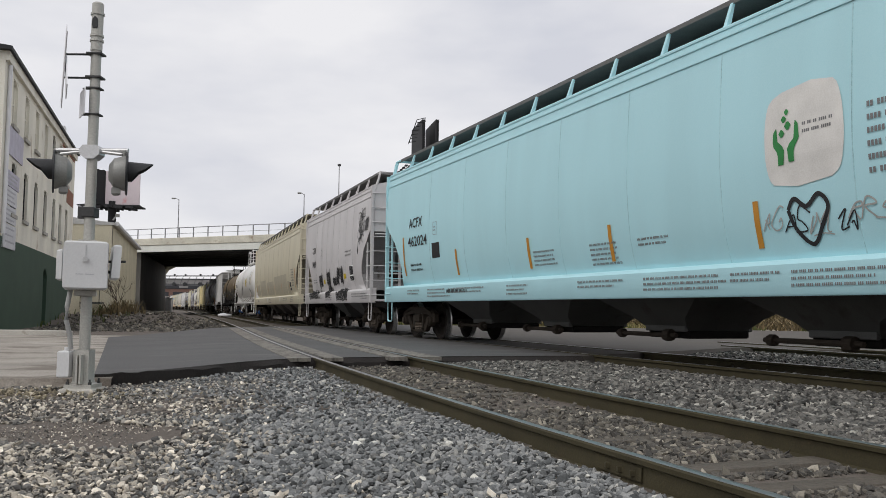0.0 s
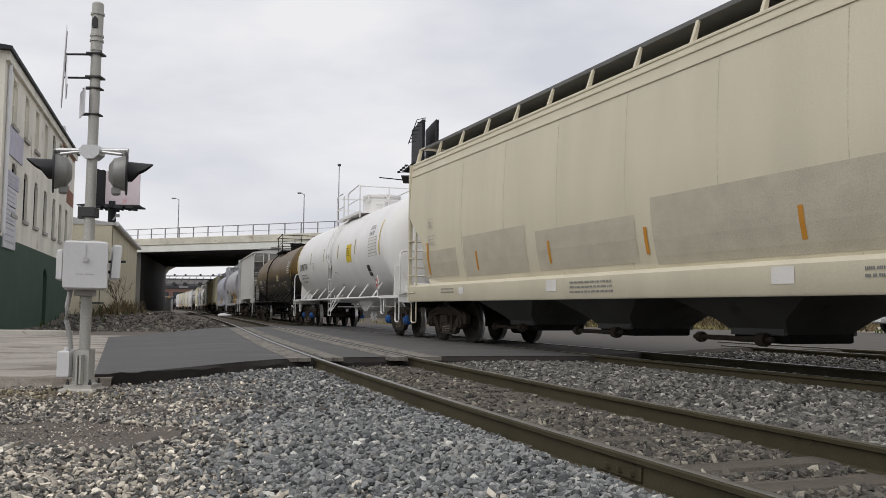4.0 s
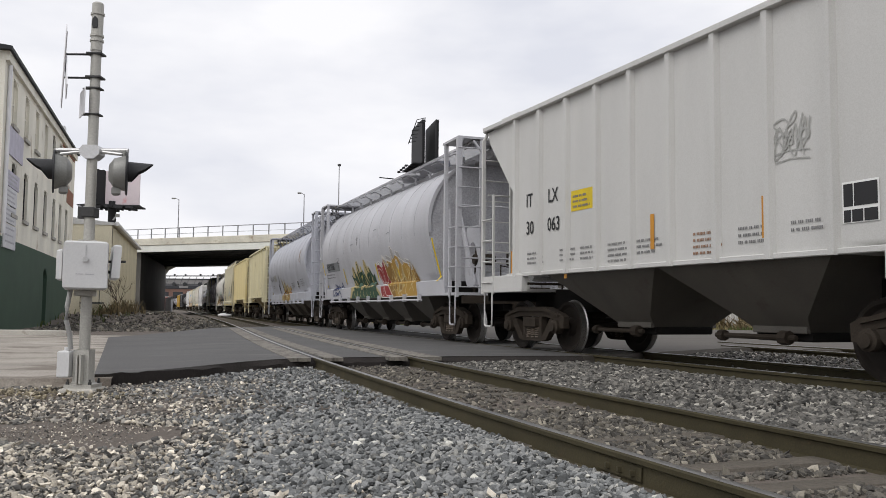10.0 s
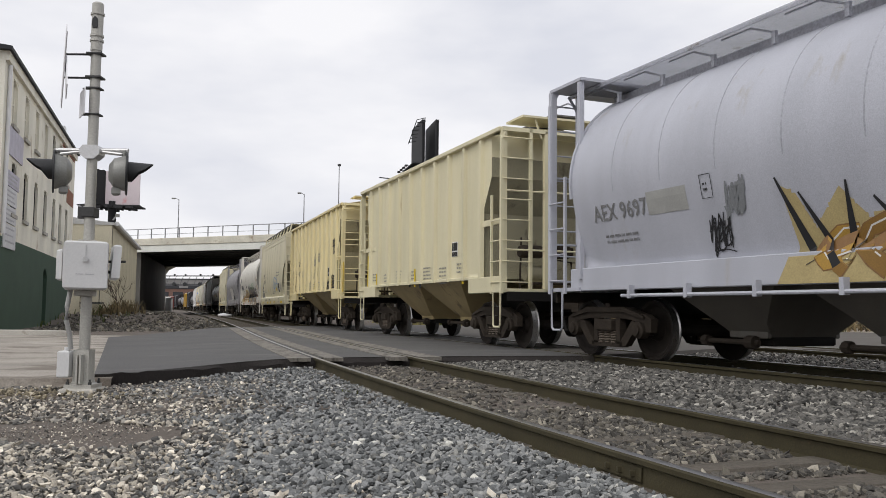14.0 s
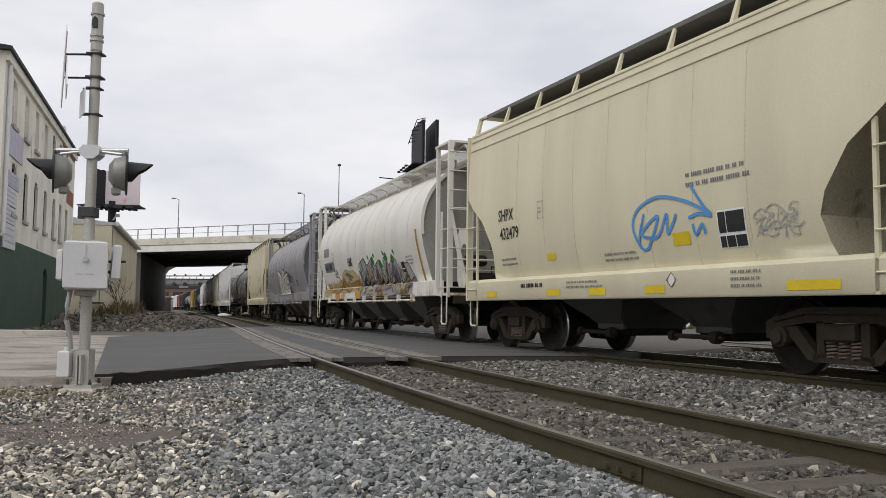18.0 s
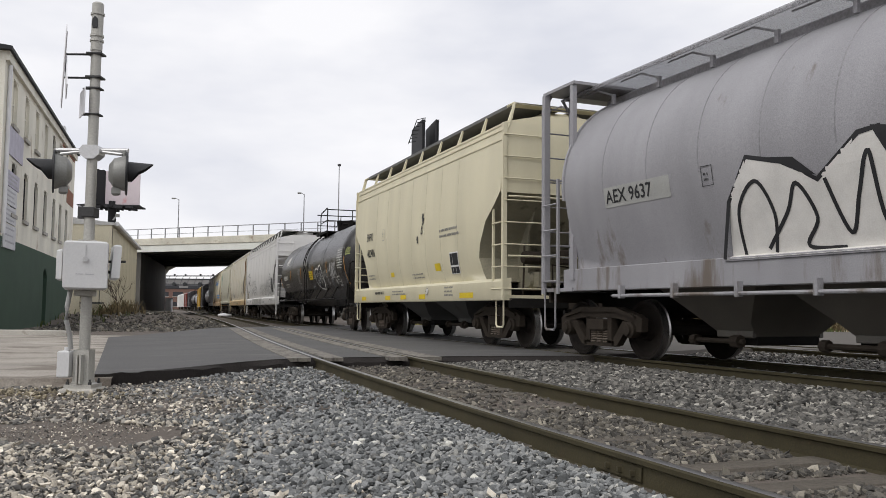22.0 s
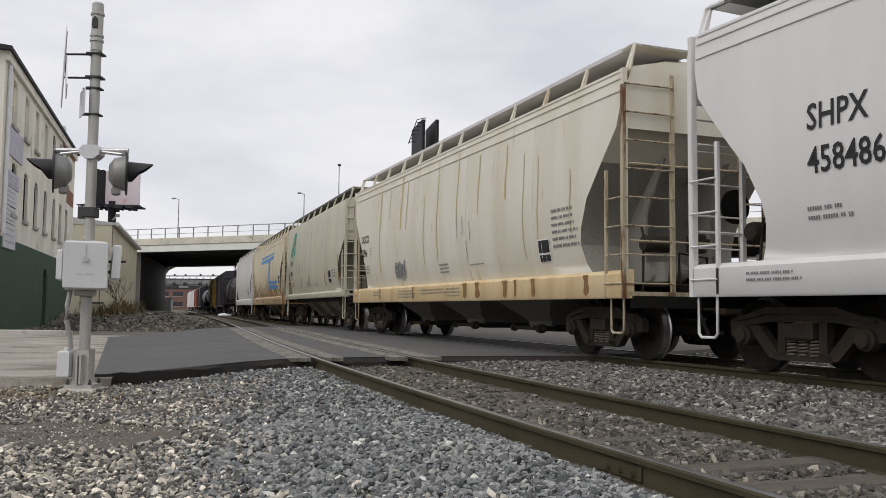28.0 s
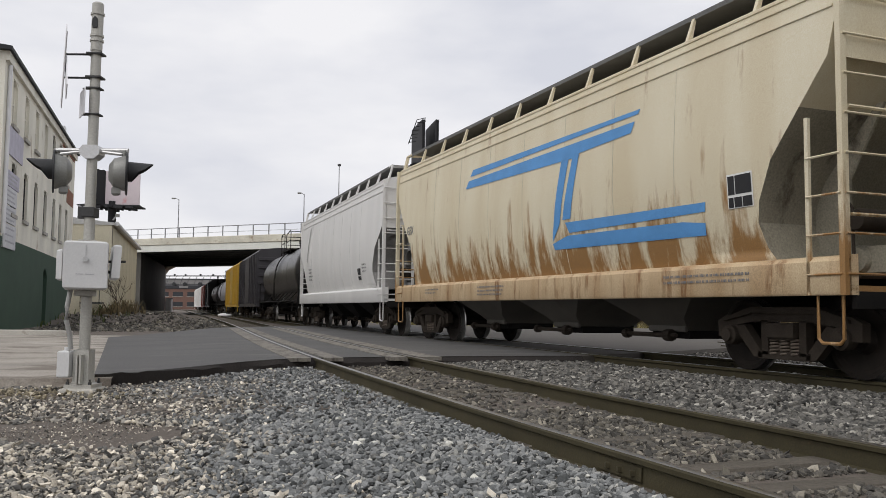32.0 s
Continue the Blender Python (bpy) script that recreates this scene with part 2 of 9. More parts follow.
M_STONE_TAN = surface("dusty_stone", (0.138, 0.130, 0.114), 0.9, var=0.35, scale=14, fine=120, bump=0.3,
                      island=[(0.0, (0.35, 0.35, 0.36)), (1.0, (2.9, 2.8, 2.6)), (0.3, (0.65, 0.64, 0.64)), (0.65, (0.95, 0.92, 0.88)), (0.9, (1.45, 1.4, 1.3))])


def ease(a, b, t):
    t = np.clip((t - a) / (b - a), 0, 1)
    return t * t * (3 - 2 * t)


def ground_z(X, Y):
    """Height of the ground: track bed a little under the rails, falling away to the camera's side."""
    d, s = NEAR.offset(X, Y)
    z = -0.15 - 0.09 * ease(1.3, 3.2, d) * (1 - ease(9, 13, s) * 0.75)
    heap = ease(33, 40, s) * ease(1.8, 3.6, d) * (1 - ease(9, 13, d)) * (1 - ease(70, 95, s))
    return z + heap * (0.35 + 0.25 * np.sin(X * 1.3) * np.cos(Y * 0.9))


def make_ground():
    gx = np.concatenate([[-2500, -900, -300, -120, -70, -45], np.arange(-30, 20.1, 0.6), [28, 40, 60, 100, 200, 500, 1200, 2500]])
    gy = np.concatenate([[-2500, -800, -200, -60, -25, -10], np.arange(-4, 52.1, 0.6), np.arange(55, 110, 5), [130, 170, 240, 400, 800, 1500, 3500]])
    X, Y = np.meshgrid(gx, gy)
    Z = ground_z(X, Y)
    Z += 0.012 * np.sin(X * 3.1 + Y) * np.cos(Y * 2.7)
    g = Geo()
    g.strip([[(X[i, j], Y[i, j], Z[i, j]) for j in range(len(gx))] for i in range(len(gy))])
    ob = part("ground", g, M_DIRT, smooth=3)
    tagged(ob, "grey-brown gravelly dirt with flattened patches beside the tracks", "ground", kind="structure")


make_ground()


def make_road():
    near_edge = [(-4.22, 10.38), (-3.2, 11.5), (-2.13, 12.75), (-0.8, 13.4), (2.35, 14.3), (6.3, 18.6), (9.5, 17.9), (20, 13.5), (34, 7.5)]
    far_edge = [(-9.15, 23.4), (-8.9, 29.0), (-8.3, 32.0), (-6.6, 35.5), (-2.0, 42.5), (5.9, 41.2), (12, 38.2), (22, 33.0), (38, 24.0)]
    us = np.linspace(0, 8, 65)
    vs = np.linspace(0, 1, 15)
    na, fa = np.array(near_edge), np.array(far_edge)
    rows, z_at = [], []
    for v in vs:
        row = []
        for u in us:
            n = [np.interp(u, range(9), na[:, k]) for k in (0, 1)]
            f = [np.interp(u, range(9), fa[:, k]) for k in (0, 1)]
            row.append(((1 - v) * n[0] + v * f[0], (1 - v) * n[1] + v * f[1]))
        rows.append(row)
    X = np.array([[p[0] for p in r] for r in rows])
    Y = np.array([[p[1] for p in r] for r in rows])
    d, _ = NEAR.offset(X, Y)
    Z = -0.006 - 0.10 * ease(1.2, 4.0, d) - 0.02 * ease(2, 8, -d)
    top = [[(X[i, j], Y[i, j], Z[i, j]) for j in range(len(us))] for i in range(len(vs))]
    wob = [0.02 * math.sin(j * 2.3) + 0.015 * math.sin(j * 5.1) for j in range(len(us))]
    skirt = [(x + w, y - 0.10 + w, -0.30) for (x, y, z), w in zip(top[0], wob)]
    g = Geo()
    g.strip([skirt] + top)
    cut = 24
    g2, g3 = Geo(), Geo()
    full = [skirt] + top
    g2.strip([r[:cut + 9] for r in top])
    # front face of the ramp, much darker than its top
    edge = Geo().strip([[(x, y + 0.015, z + 0.003) for x, y, z in top[0]][:cut + 9], [((a[0] + b[0]) / 2 + 0.03 * math.sin(7.3 * j), (a[1] + b[1]) / 2 - 0.03 + 0.02 * math.cos(5.1 * j), -0.08 + 0.012 * math.sin(3.7 * j)) for j, (a, b) in enumerate(zip(top[0], skirt))][:cut + 9], skirt[:cut + 9]])
    tagged(part("road_edge", edge, M_RAMP_EDGE, smooth=0.6), "broken dark edge of the asphalt ramp", "road", kind="structure")
    g3.strip([r[cut + 8:] for r in full])
    tagged(part("road", g2, M_ASPHALT, smooth=0.5), "dark fresh asphalt ramp of a level crossing", "road", kind="structure")
    tagged(part("road_far_side", g3, M_FAR_ASPHALT, smooth=0.5), "grey worn asphalt beyond the main track", "road", kind="structure")


make_road()


def make_apron():
    a = [(-3.95, 10.25), (-4.9, 13.3), (-6.8, 18.4), (-8.7, 23.4), (-9.0, 25.5)]
    b = [(-9.0, 9.6), (-14, 13), (-18, 18.0), (-22, 24.0), (-24, 27.0)]
    g = Geo()
    rows = []
    for i in range(17):
        v = i / 4
        p = [np.interp(v, range(5), [q[k] for q in a]) for k in (0, 1)]
        q = [np.interp(v, range(5), [q[k] for q in b]) for k in (0, 1)]
        rows.append([((1 - u) * p[0] + u * q[0], (1 - u) * p[1] + u * q[1], -0.122 - 0.02 * u + 0.007 * math.sin(3 * u + i)) for u in np.linspace(0, 1, 9)])
    g.strip(rows)
    skirt = [(x, y - 0.05, -0.3) for x, y, z in rows[0]]
    g.strip([skirt, rows[0]])
    tagged(part("pavement", g, M_PALE), "pale worn concrete apron in front of the building", "pavement", kind="structure")


make_apron()


def kerb(name, pts, w, z0, z1, mat):
    g = Geo()
    rows = []
    for i, (x, y) in enumerate(pts):
        a, b = pts[max(i - 1, 0)], pts[min(i + 1, len(pts) - 1)]
        t = Vector((b[0] - a[0], b[1] - a[1])).normalized()
        n = Vector((-t.y, t.x)) * w / 2
        rows.append([(x + n.x, y + n.y, z0), (x + n.x, y + n.y, z1 - 0.02), (x + n.x * 0.8, y + n.y * 0.8, z1), (x - n.x * 0.8, y - n.y * 0.8, z1), (x - n.x, y - n.y, z1 - 0.02), (x - n.x, y - n.y, z0)])
    g.strip(rows)
    n = len(g.v)
    g.f += [tuple(range(6)), tuple(reversed(range(n - 6, n)))]
    return tagged(part(name, g, mat), "weathered concrete kerb edging the apron", "kerb", kind="structure")


M_CONC = surface("weathered_concrete", (0.42, 0.40, 0.36), 0.9, var=0.4, scale=1.5, fine=60, bump=0.3, spots=(0.25, 0.22, 0.18), spot_at=0.6)
kerb("kerb", [(-24, 27.2), (-14.8, 25.6), (-11.6, 25.2), (-10.9, 24.9), (-10.8, 24.2)], 0.25, -0.3, 0.02, M_CONC)


# ---- loose stone ----
def stones(name, X, Y, Z, size, mat, label, seed):
    """Crushed stones, one piece of stuff."""
    rng = np.random.default_rng(seed)
    bm = bmesh.new()
    bmesh.ops.create_icosphere(bm, subdivisions=1, radius=1.0)
    bv = np.array([v.co[:] for v in bm.verts])
    bf = np.array([[v.index for v in f.verts] for f in bm.faces])
    bm.free()
    shapes = bv[None] * rng.uniform(0.55, 1.35, (12, 12, 1))
    n = len(X)
    sc = np.stack([size * rng.uniform(0.8, 1.5, n), size * rng.uniform(0.7, 1.1, n), size * rng.uniform(0.38, 0.75, n)], 1)
    q = rng.normal(size=(n, 4)) * np.array([1.5, 0.45, 0.45, 1.5])
    q /= np.linalg.norm(q, axis=1)[:, None]
    w, x, y, z = q.T
    R = np.stack([1 - 2 * (y * y + z * z), 2 * (x * y - z * w), 2 * (x * z + y * w), 2 * (x * y + z * w), 1 - 2 * (x * x + z * z), 2 * (y * z - x * w), 2 * (x * z - y * w), 2 * (y * z + x * w), 1 - 2 * (x * x + y * y)], 1).reshape(n, 3, 3)
    V = shapes[rng.integers(0, 12, n)] * sc[:, None, :]
    V = np.einsum("nij,nkj->nki", R, V) + np.stack([X, Y, Z], 1)[:, None, :]
    F = (bf[None] + (np.arange(n) * 12)[:, None, None]).reshape(-1, 3)
    me = bpy.data.meshes.new(name)
    me.vertices.add(n * 12)
    me.vertices.foreach_set("co", V.astype(np.float32).ravel())
    me.loops.add(len(F) * 3)
    me.loops.foreach_set("vertex_index", F.astype(np.int32).ravel())
    me.polygons.add(len(F))
    me.polygons.foreach_set("loop_start", np.arange(0, len(F) * 3, 3, dtype=np.int32))
    me.update(calc_edges=True)
    me.polygons.foreach_set("use_smooth", np.zeros(len(F), dtype=bool))
    me.materials.append(mat)
    ob = new(name, me)
    return tagged(ob, label, "gravel", kind="stuff")


def inside_road(X, Y):
    """Where the asphalt and the apron lie."""
    e = [(-30, 8.5), (-9, 9.7), (-4.25, 10.3), (-3.2, 11.45), (-2.13, 12.7), (-0.8, 13.35), (2.35, 14.25), (6.3, 18.5), (9.5, 17.8), (20, 13.4)]
    return Y > np.interp(X, [p[0] for p in e], [p[1] for p in e])


def scatter(n, x0, x1, y0, y1, seed):
    rng = np.random.default_rng(seed)
    return rng.uniform(x0, x1, n), rng.uniform(y0, y1, n), rng.uniform(0, 1, n)


BARE_TIES = (-5.40, -4.88)


def make_ballast():
    def patch(x, y):
        """Bare trodden dirt with few stones."""
        v = 1.6 * np.exp(-(((x + 2.9) / 1.35) ** 2 + ((y - 6.55) / 0.62) ** 2) * (1 + 0.5 * np.sin(3.1 * x + 2 * y))) + 0.6 * np.exp(-(((x + 1.0) / 0.6) ** 2 + ((y - 5.6) / 0.3) ** 2))
        v += 0.9 * np.exp(-(((x + 5.6) / 1.2) ** 2 + ((y - 10.3) / 0.35) ** 2))
        return v

    sets = []
    x, y, r = scatter(100000, -8.0, 8.0, 2.0, 15.0, 11)
    sets.append((x, y, r))
    x2, y2, r2 = scatter(52000, -4.2, 4.0, 3.0, 7.4, 12)
    sets.append((x2, y2, r2))
    x = np.concatenate([s[0] for s in sets])
    y = np.concatenate([s[1] for s in sets])
    r = np.concatenate([s[2] for s in sets])
    keep = ~inside_road(x, y)
    x, y, r = x[keep], y[keep], r[keep]
    d, s = NEAR.offset(x, y)
    dm, sm = MAIN.offset(x, y)
    z = ground_z(x, y)
    rng = np.random.default_rng(44)
    # the fresh grey stone gives way to older mixed stone away from the rail
    mixed = ease(1.5, 3.4, d + 0.35 * np.sin(x * 2.1) + 0.25 * np.cos(y * 3.3 + x)) > rng.uniform(0, 1, len(x))
    cream = np.exp(-(((x + 5.1) / 1.3) ** 2 + ((y - 9.35) / 0.42) ** 2)) * 1.3 > rng.uniform(0, 1, len(x))
    near_side = (d > 0.84) & (r > patch(x, y) * 1.15)
    tilt = 0.030 * rng.uniform(0, 1, len(x)) ** 2
    for name, keep, size, mat, label, seed in (
            ("ballast_shoulder", near_side & ~mixed & ~cream, 0.018 + 0.013 * r ** 2, M_STONE, "blue-grey crushed stone ballast sloping from the near rail", 1),
            ("mixed_gravel", near_side & mixed & ~cream, 0.010 + 0.020 * r ** 3, M_STONE_MIX, "older mixed grey, tan and white stones on trodden dirt", 6),
            ("cream_gravel", near_side & cream, 0.012 + 0.026 * r ** 3, M_STONE_CREAM, "cream and tan stones beside the signal's foot", 7)):
        stones(name, x[keep], y[keep], z[keep] + tilt[keep], size[keep], mat, label, seed)
    x5, y5, r5 = scatter(9000, -4.8, -0.9, 4.8, 8.2, 19)
    few = r5 < patch(x5, y5)
    stones("fine_grit", x5[few], y5[few], ground_z(x5[few], y5[few]) + 0.003, 0.004 + 0.008 * r5[few] ** 2, M_STONE_MIX, "fine pale grit pressed into bare brown dirt", 8)
    # two ties lie bare near the rail joint
    bare = (np.abs(s - BARE_TIES[0]) < 0.16) | (np.abs(s - BARE_TIES[1]) < 0.16)
    keep = (np.abs(d) < 0.68) & (r > 0.30) & ~bare
    stones("ballast_between_rails", x[keep], y[keep], z[keep] - 0.012 + 0.02 * r[keep], 0.013 + 0.022 * r[keep] ** 3, M_STONE_TAN, "dusty mixed stone half covering the wooden ties", 2)
    keep = (d < -0.84) & (dm > 0.84)
    stones("ballast_between_tracks", x[keep], y[keep], z[keep] + 0.05 * np.exp(-((dm[keep] - 2.4) / 1.4) ** 2) + 0.012 * r[keep], 0.022 + 0.02 * r[keep] ** 2, M_STONE_PALE, "pale grey ballast heaped between the two tracks", 3)
    x, y, r = scatter(9000, 3.0, 12.5, 9.5, 19.0, 14)
    dm, sm = MAIN.offset(x, y)
    keep = (dm < 0.65) & ~inside_road(x, y) & (x < 0.60 * y)
    x, y, r, dm = x[keep], y[keep], r[keep], dm[keep]
    stones("ballast_far_side", x, y, np.full(len(x), -0.14) + 0.04 * (dm < -0.9), 0.025 + 0.02 * r ** 2, M_STONE_PALE, "pale ballast under and beyond the main track", 4)
    x, y, r = scatter(20000, -25.0, -3.0, 27, 62, 15)
    d, s = NEAR.offset(x, y)
    keep = (d > 1.0) & (d < 15) & (s > 24) & ~((x > -9.6) & (y < 34)) & (y > 26 - 0.6 * (x + 12)) & (x > -14.2 - 0.31 * (y - 28))
    x, y, r = x[keep], y[keep], r[keep]
    stones("rubble_heap", x, y, ground_z(x, y) + 0.02, 0.03 + 0.11 * r ** 4, M_STONE_TAN, "low heap of grey rubble and ballast beside the line", 5)


make_ballast()

# ---- tracks ----
M_RAIL = surface("rusty_rail_steel", (0.056, 0.047, 0.023), 0.8, 0.1, var=0.5, scale=3, fine=80, bump=0.2, spots=(0.075, 0.056, 0.03))
M_RAILTOP = surface("worn_rail_head", (0.23, 0.225, 0.22), 0.32, 0.9, var=0.3, scale=6, fine=120, bump=0.05, stretch=(0.3, 0.3, 1))
M_TIE = surface("old_timber_tie", (0.10, 0.087, 0.07), 0.95, var=0.6, scale=2, fine=30, bump=0.8, bump_d=0.02, stretch=(5, 0.8, 5), spots=(0.21, 0.19, 0.155))
M_PLANK = surface("crossing_panel", (0.20, 0.185, 0.16), 0.9, var=0.6, scale=1.6, fine=40, bump=0.5, stretch=(3, 0.7, 1), spots=(0.085, 0.075, 0.065), spot_at=0.52)
RAIL_PROFILE = [(-0.07, -0.172), (-0.07, -0.160), (-0.012, -0.140), (-0.009, -0.045), (-0.034, -0.034), (-0.036, -0.010), (-0.028, 0.0), (0.028, 0.0), (0.036, -0.010), (0.034, -0.034), (0.009, -0.045), (0.012, -0.140), (0.07, -0.160), (0.07, -0.172)]


def rail(line, d, s0, s1, parent, step=1.0, z=0.0):
    ss = np.arange(s0, s1 + 0.01, step)
    rows = [[line.at(s, d + a, z + b) for a, b in RAIL_PROFILE] for s in ss]
    g = Geo()
    g.strip(rows)
    ob = part("rail", g, M_RAIL, parent, smooth=0.5)
    h = Geo()
    h.strip([[line.at(s, d + a, z + b) for a, b in ((-0.03, 0.0004), (-0.024, 0.0022), (0.024, 0.0022), (0.03, 0.0004))] for s in ss])
    part("rail_head", h, M_RAILTOP, ob, "worn bright running surface", smooth=0.9)
    return ob


def track(name, line, s0, s1, label, ties):
    t = thing(name, Matrix(), label, "railway track", kind="structure")
    for d in (0.7525, -0.7525):
        rail(line, d, s0, s1, t)
    g = Geo()
    g.box(-0.115, 0.115, -1.28, 1.28, -0.33, -0.155, 0.02)
    me = g.mesh("tie")
    me.materials.append(M_TIE)
    rng = random.Random(5)
    for s in np.arange(ties[0], ties[1], 0.52):
        ob = part("tie", me, None, t)
        p = line.at(s)
        ob.matrix_world = pose(p.x, p.y, rng.uniform(0.006, 0.024), 0, 0, 90 - math.degrees(line.heading(s)) + rng.uniform(-1.5, 1.5))
    return t


track("near_track", NEAR, -70, 170, "rusty jointed track with old wooden ties in ballast", (-29.84, 2.6))
far_tie = next(o for o in bpy.data.objects["near_track"].children if o.name.startswith("tie")).data
for k in range(64):
    q = NEAR.at(22.4 + 0.55 * k)
    part("tie", far_tie, None, bpy.data.objects["near_track"]).matrix_world = pose(q.x, q.y, 0.02, 0, 0, 90 - math.degrees(NEAR.heading(22.4 + 0.55 * k)) + 1.2 * math.sin(2.7 * k))


def rail_joint():
    """A bolted joint bar on the near rail."""
    t = bpy.data.objects["near_track"]
    rows = [[NEAR.at(q, 0.7525 + a, b) for a, b in ((0.008, -0.132), (0.020, -0.125), (0.018, -0.055), (0.008, -0.048))] for q in np.linspace(-5.2, -4.75, 4)]
    bar = part("joint_bar", Geo().strip(rows), M_RAIL, t)
    for q in (-5.12, -5.0, -4.88):
        p = NEAR.at(q, 0.7525 + 0.020, -0.09)
        part("joint_bolt", Geo().box(p.x - 0.016, p.x + 0.016, p.y - 0.022, p.y + 0.01, p.z - 0.016, p.z + 0.016, 0.004), M_RAIL, bar)


rail_joint()
track("main_track", MAIN, -110, 330, "main track with worn bright rails under the train", (-50, -6))


def siding():
    """Short stretch of a third track beyond the main line."""
    t = thing("far_siding_track", Matrix(), "third track emerging from the asphalt beyond the main line", "railway track", kind="structure")
    for d in (-4.55, -6.05):
        rail(MAIN, d, -60, -5.5 if d > -5 else -4.0, t)


siding()


def crossing_panels():
    rng = random.Random(3)
    for line, s0, s1 in ((NEAR, 3.6, 22.0), (MAIN, -8.0, 20)):
        for d in (1.02, 0.50, -0.50, -1.02):
            s = s0
            while s < s1:
                n = rng.uniform(2.2, 2.6)
                w, dz = 0.17 if abs(d) > 0.8 else 0.14, rng.uniform(0.0, 0.006)
                g = Geo()
                rows = [[line.at(q, d - w, -0.05), line.at(q, d - w, 0.0 + dz), line.at(q, d + w, 0.0 + dz), line.at(q, d + w, -0.05)] for q in (s + 0.015, s + n / 2, s + n - 0.015)]
                g.strip(rows)
                g.f += [(0, 1, 2, 3), (8, 9, 10, 11)]
                if line is NEAR:
                    ob = part("crossing_panel", g, M_PLANK, bpy.data.objects["near_track"])
                s += n


crossing_panels()


def track_bed(name, line, s0, s1, label):
    """Low bed of ballast under a track."""
    g = Geo()
    rng = random.Random(9)
    g.strip([[line.at(q, d + rng.uniform(-0.06, 0.06), z + rng.uniform(-0.008, 0.008)) for d, z in ((2.2, -0.26), (1.5, -0.175), (0.0, -0.165), (-1.5, -0.175), (-2.2, -0.26))] for q in np.arange(s0, s1, 0.8)])
    tagged(part(name, g, M_BED, smooth=2), label, "track bed", kind="structure")


M_BED = surface("ballast_bed", (0.17, 0.16, 0.145), 0.95, var=0.6, scale=9, fine=45, bump=1.0, bump_d=0.03, spots=(0.30, 0.285, 0.26), spot_at=0.6)
track_bed("track_bed", NEAR, -70, -7.5, "grey ballast bed under the near track")
track_bed("track_bed", NEAR, 22.3, 170, "grey ballast bed beyond the crossing")
track_bed("track_bed", MAIN, -110, -9.0, "grey ballast bed under the main track")

# ---- crossing signal by the road ----
M_GALV = surface("galvanised_mast", (0.43, 0.42, 0.385), 0.5, 0.15, var=0.25, scale=3, fine=60, bump=0.08, stretch=(1, 1, 0.3))
M_GREYBOX = surface("light_grey_cabinet_paint", (0.62, 0.62, 0.62), 0.45, var=0.12, scale=3, fine=50, bump=0.05)
M_ALU = surface("cast_aluminium", (0.55, 0.55, 0.55), 0.45, 0.6, var=0.2, scale=8)
M_HOOD = surface("black_lamp_hood", (0.025, 0.026, 0.028), 0.55, var=0.3, scale=6)
M_HOUSING = surface("grey_lamp_housing", (0.26, 0.26, 0.245), 0.42, 0.2, var=0.25, scale=6)
M_LENS = surface("dark_red_lens", (0.12, 0.01, 0.012), 0.2, var=0.2)
M_SIGN = surface("white_sign_sheet", (0.74, 0.74, 0.76), 0.5, var=0.12, scale=2)
M_RUBBER = surface("grey_conduit", (0.36, 0.36, 0.35), 0.55, var=0.2)
M_INKS = surface("faded_sign_print", (0.42, 0.42, 0.45), 0.7, var=0.3)
M_STEELB = surface("dark_bracket_steel", (0.06, 0.06, 0.06), 0.6, 0.4, var=0.3)


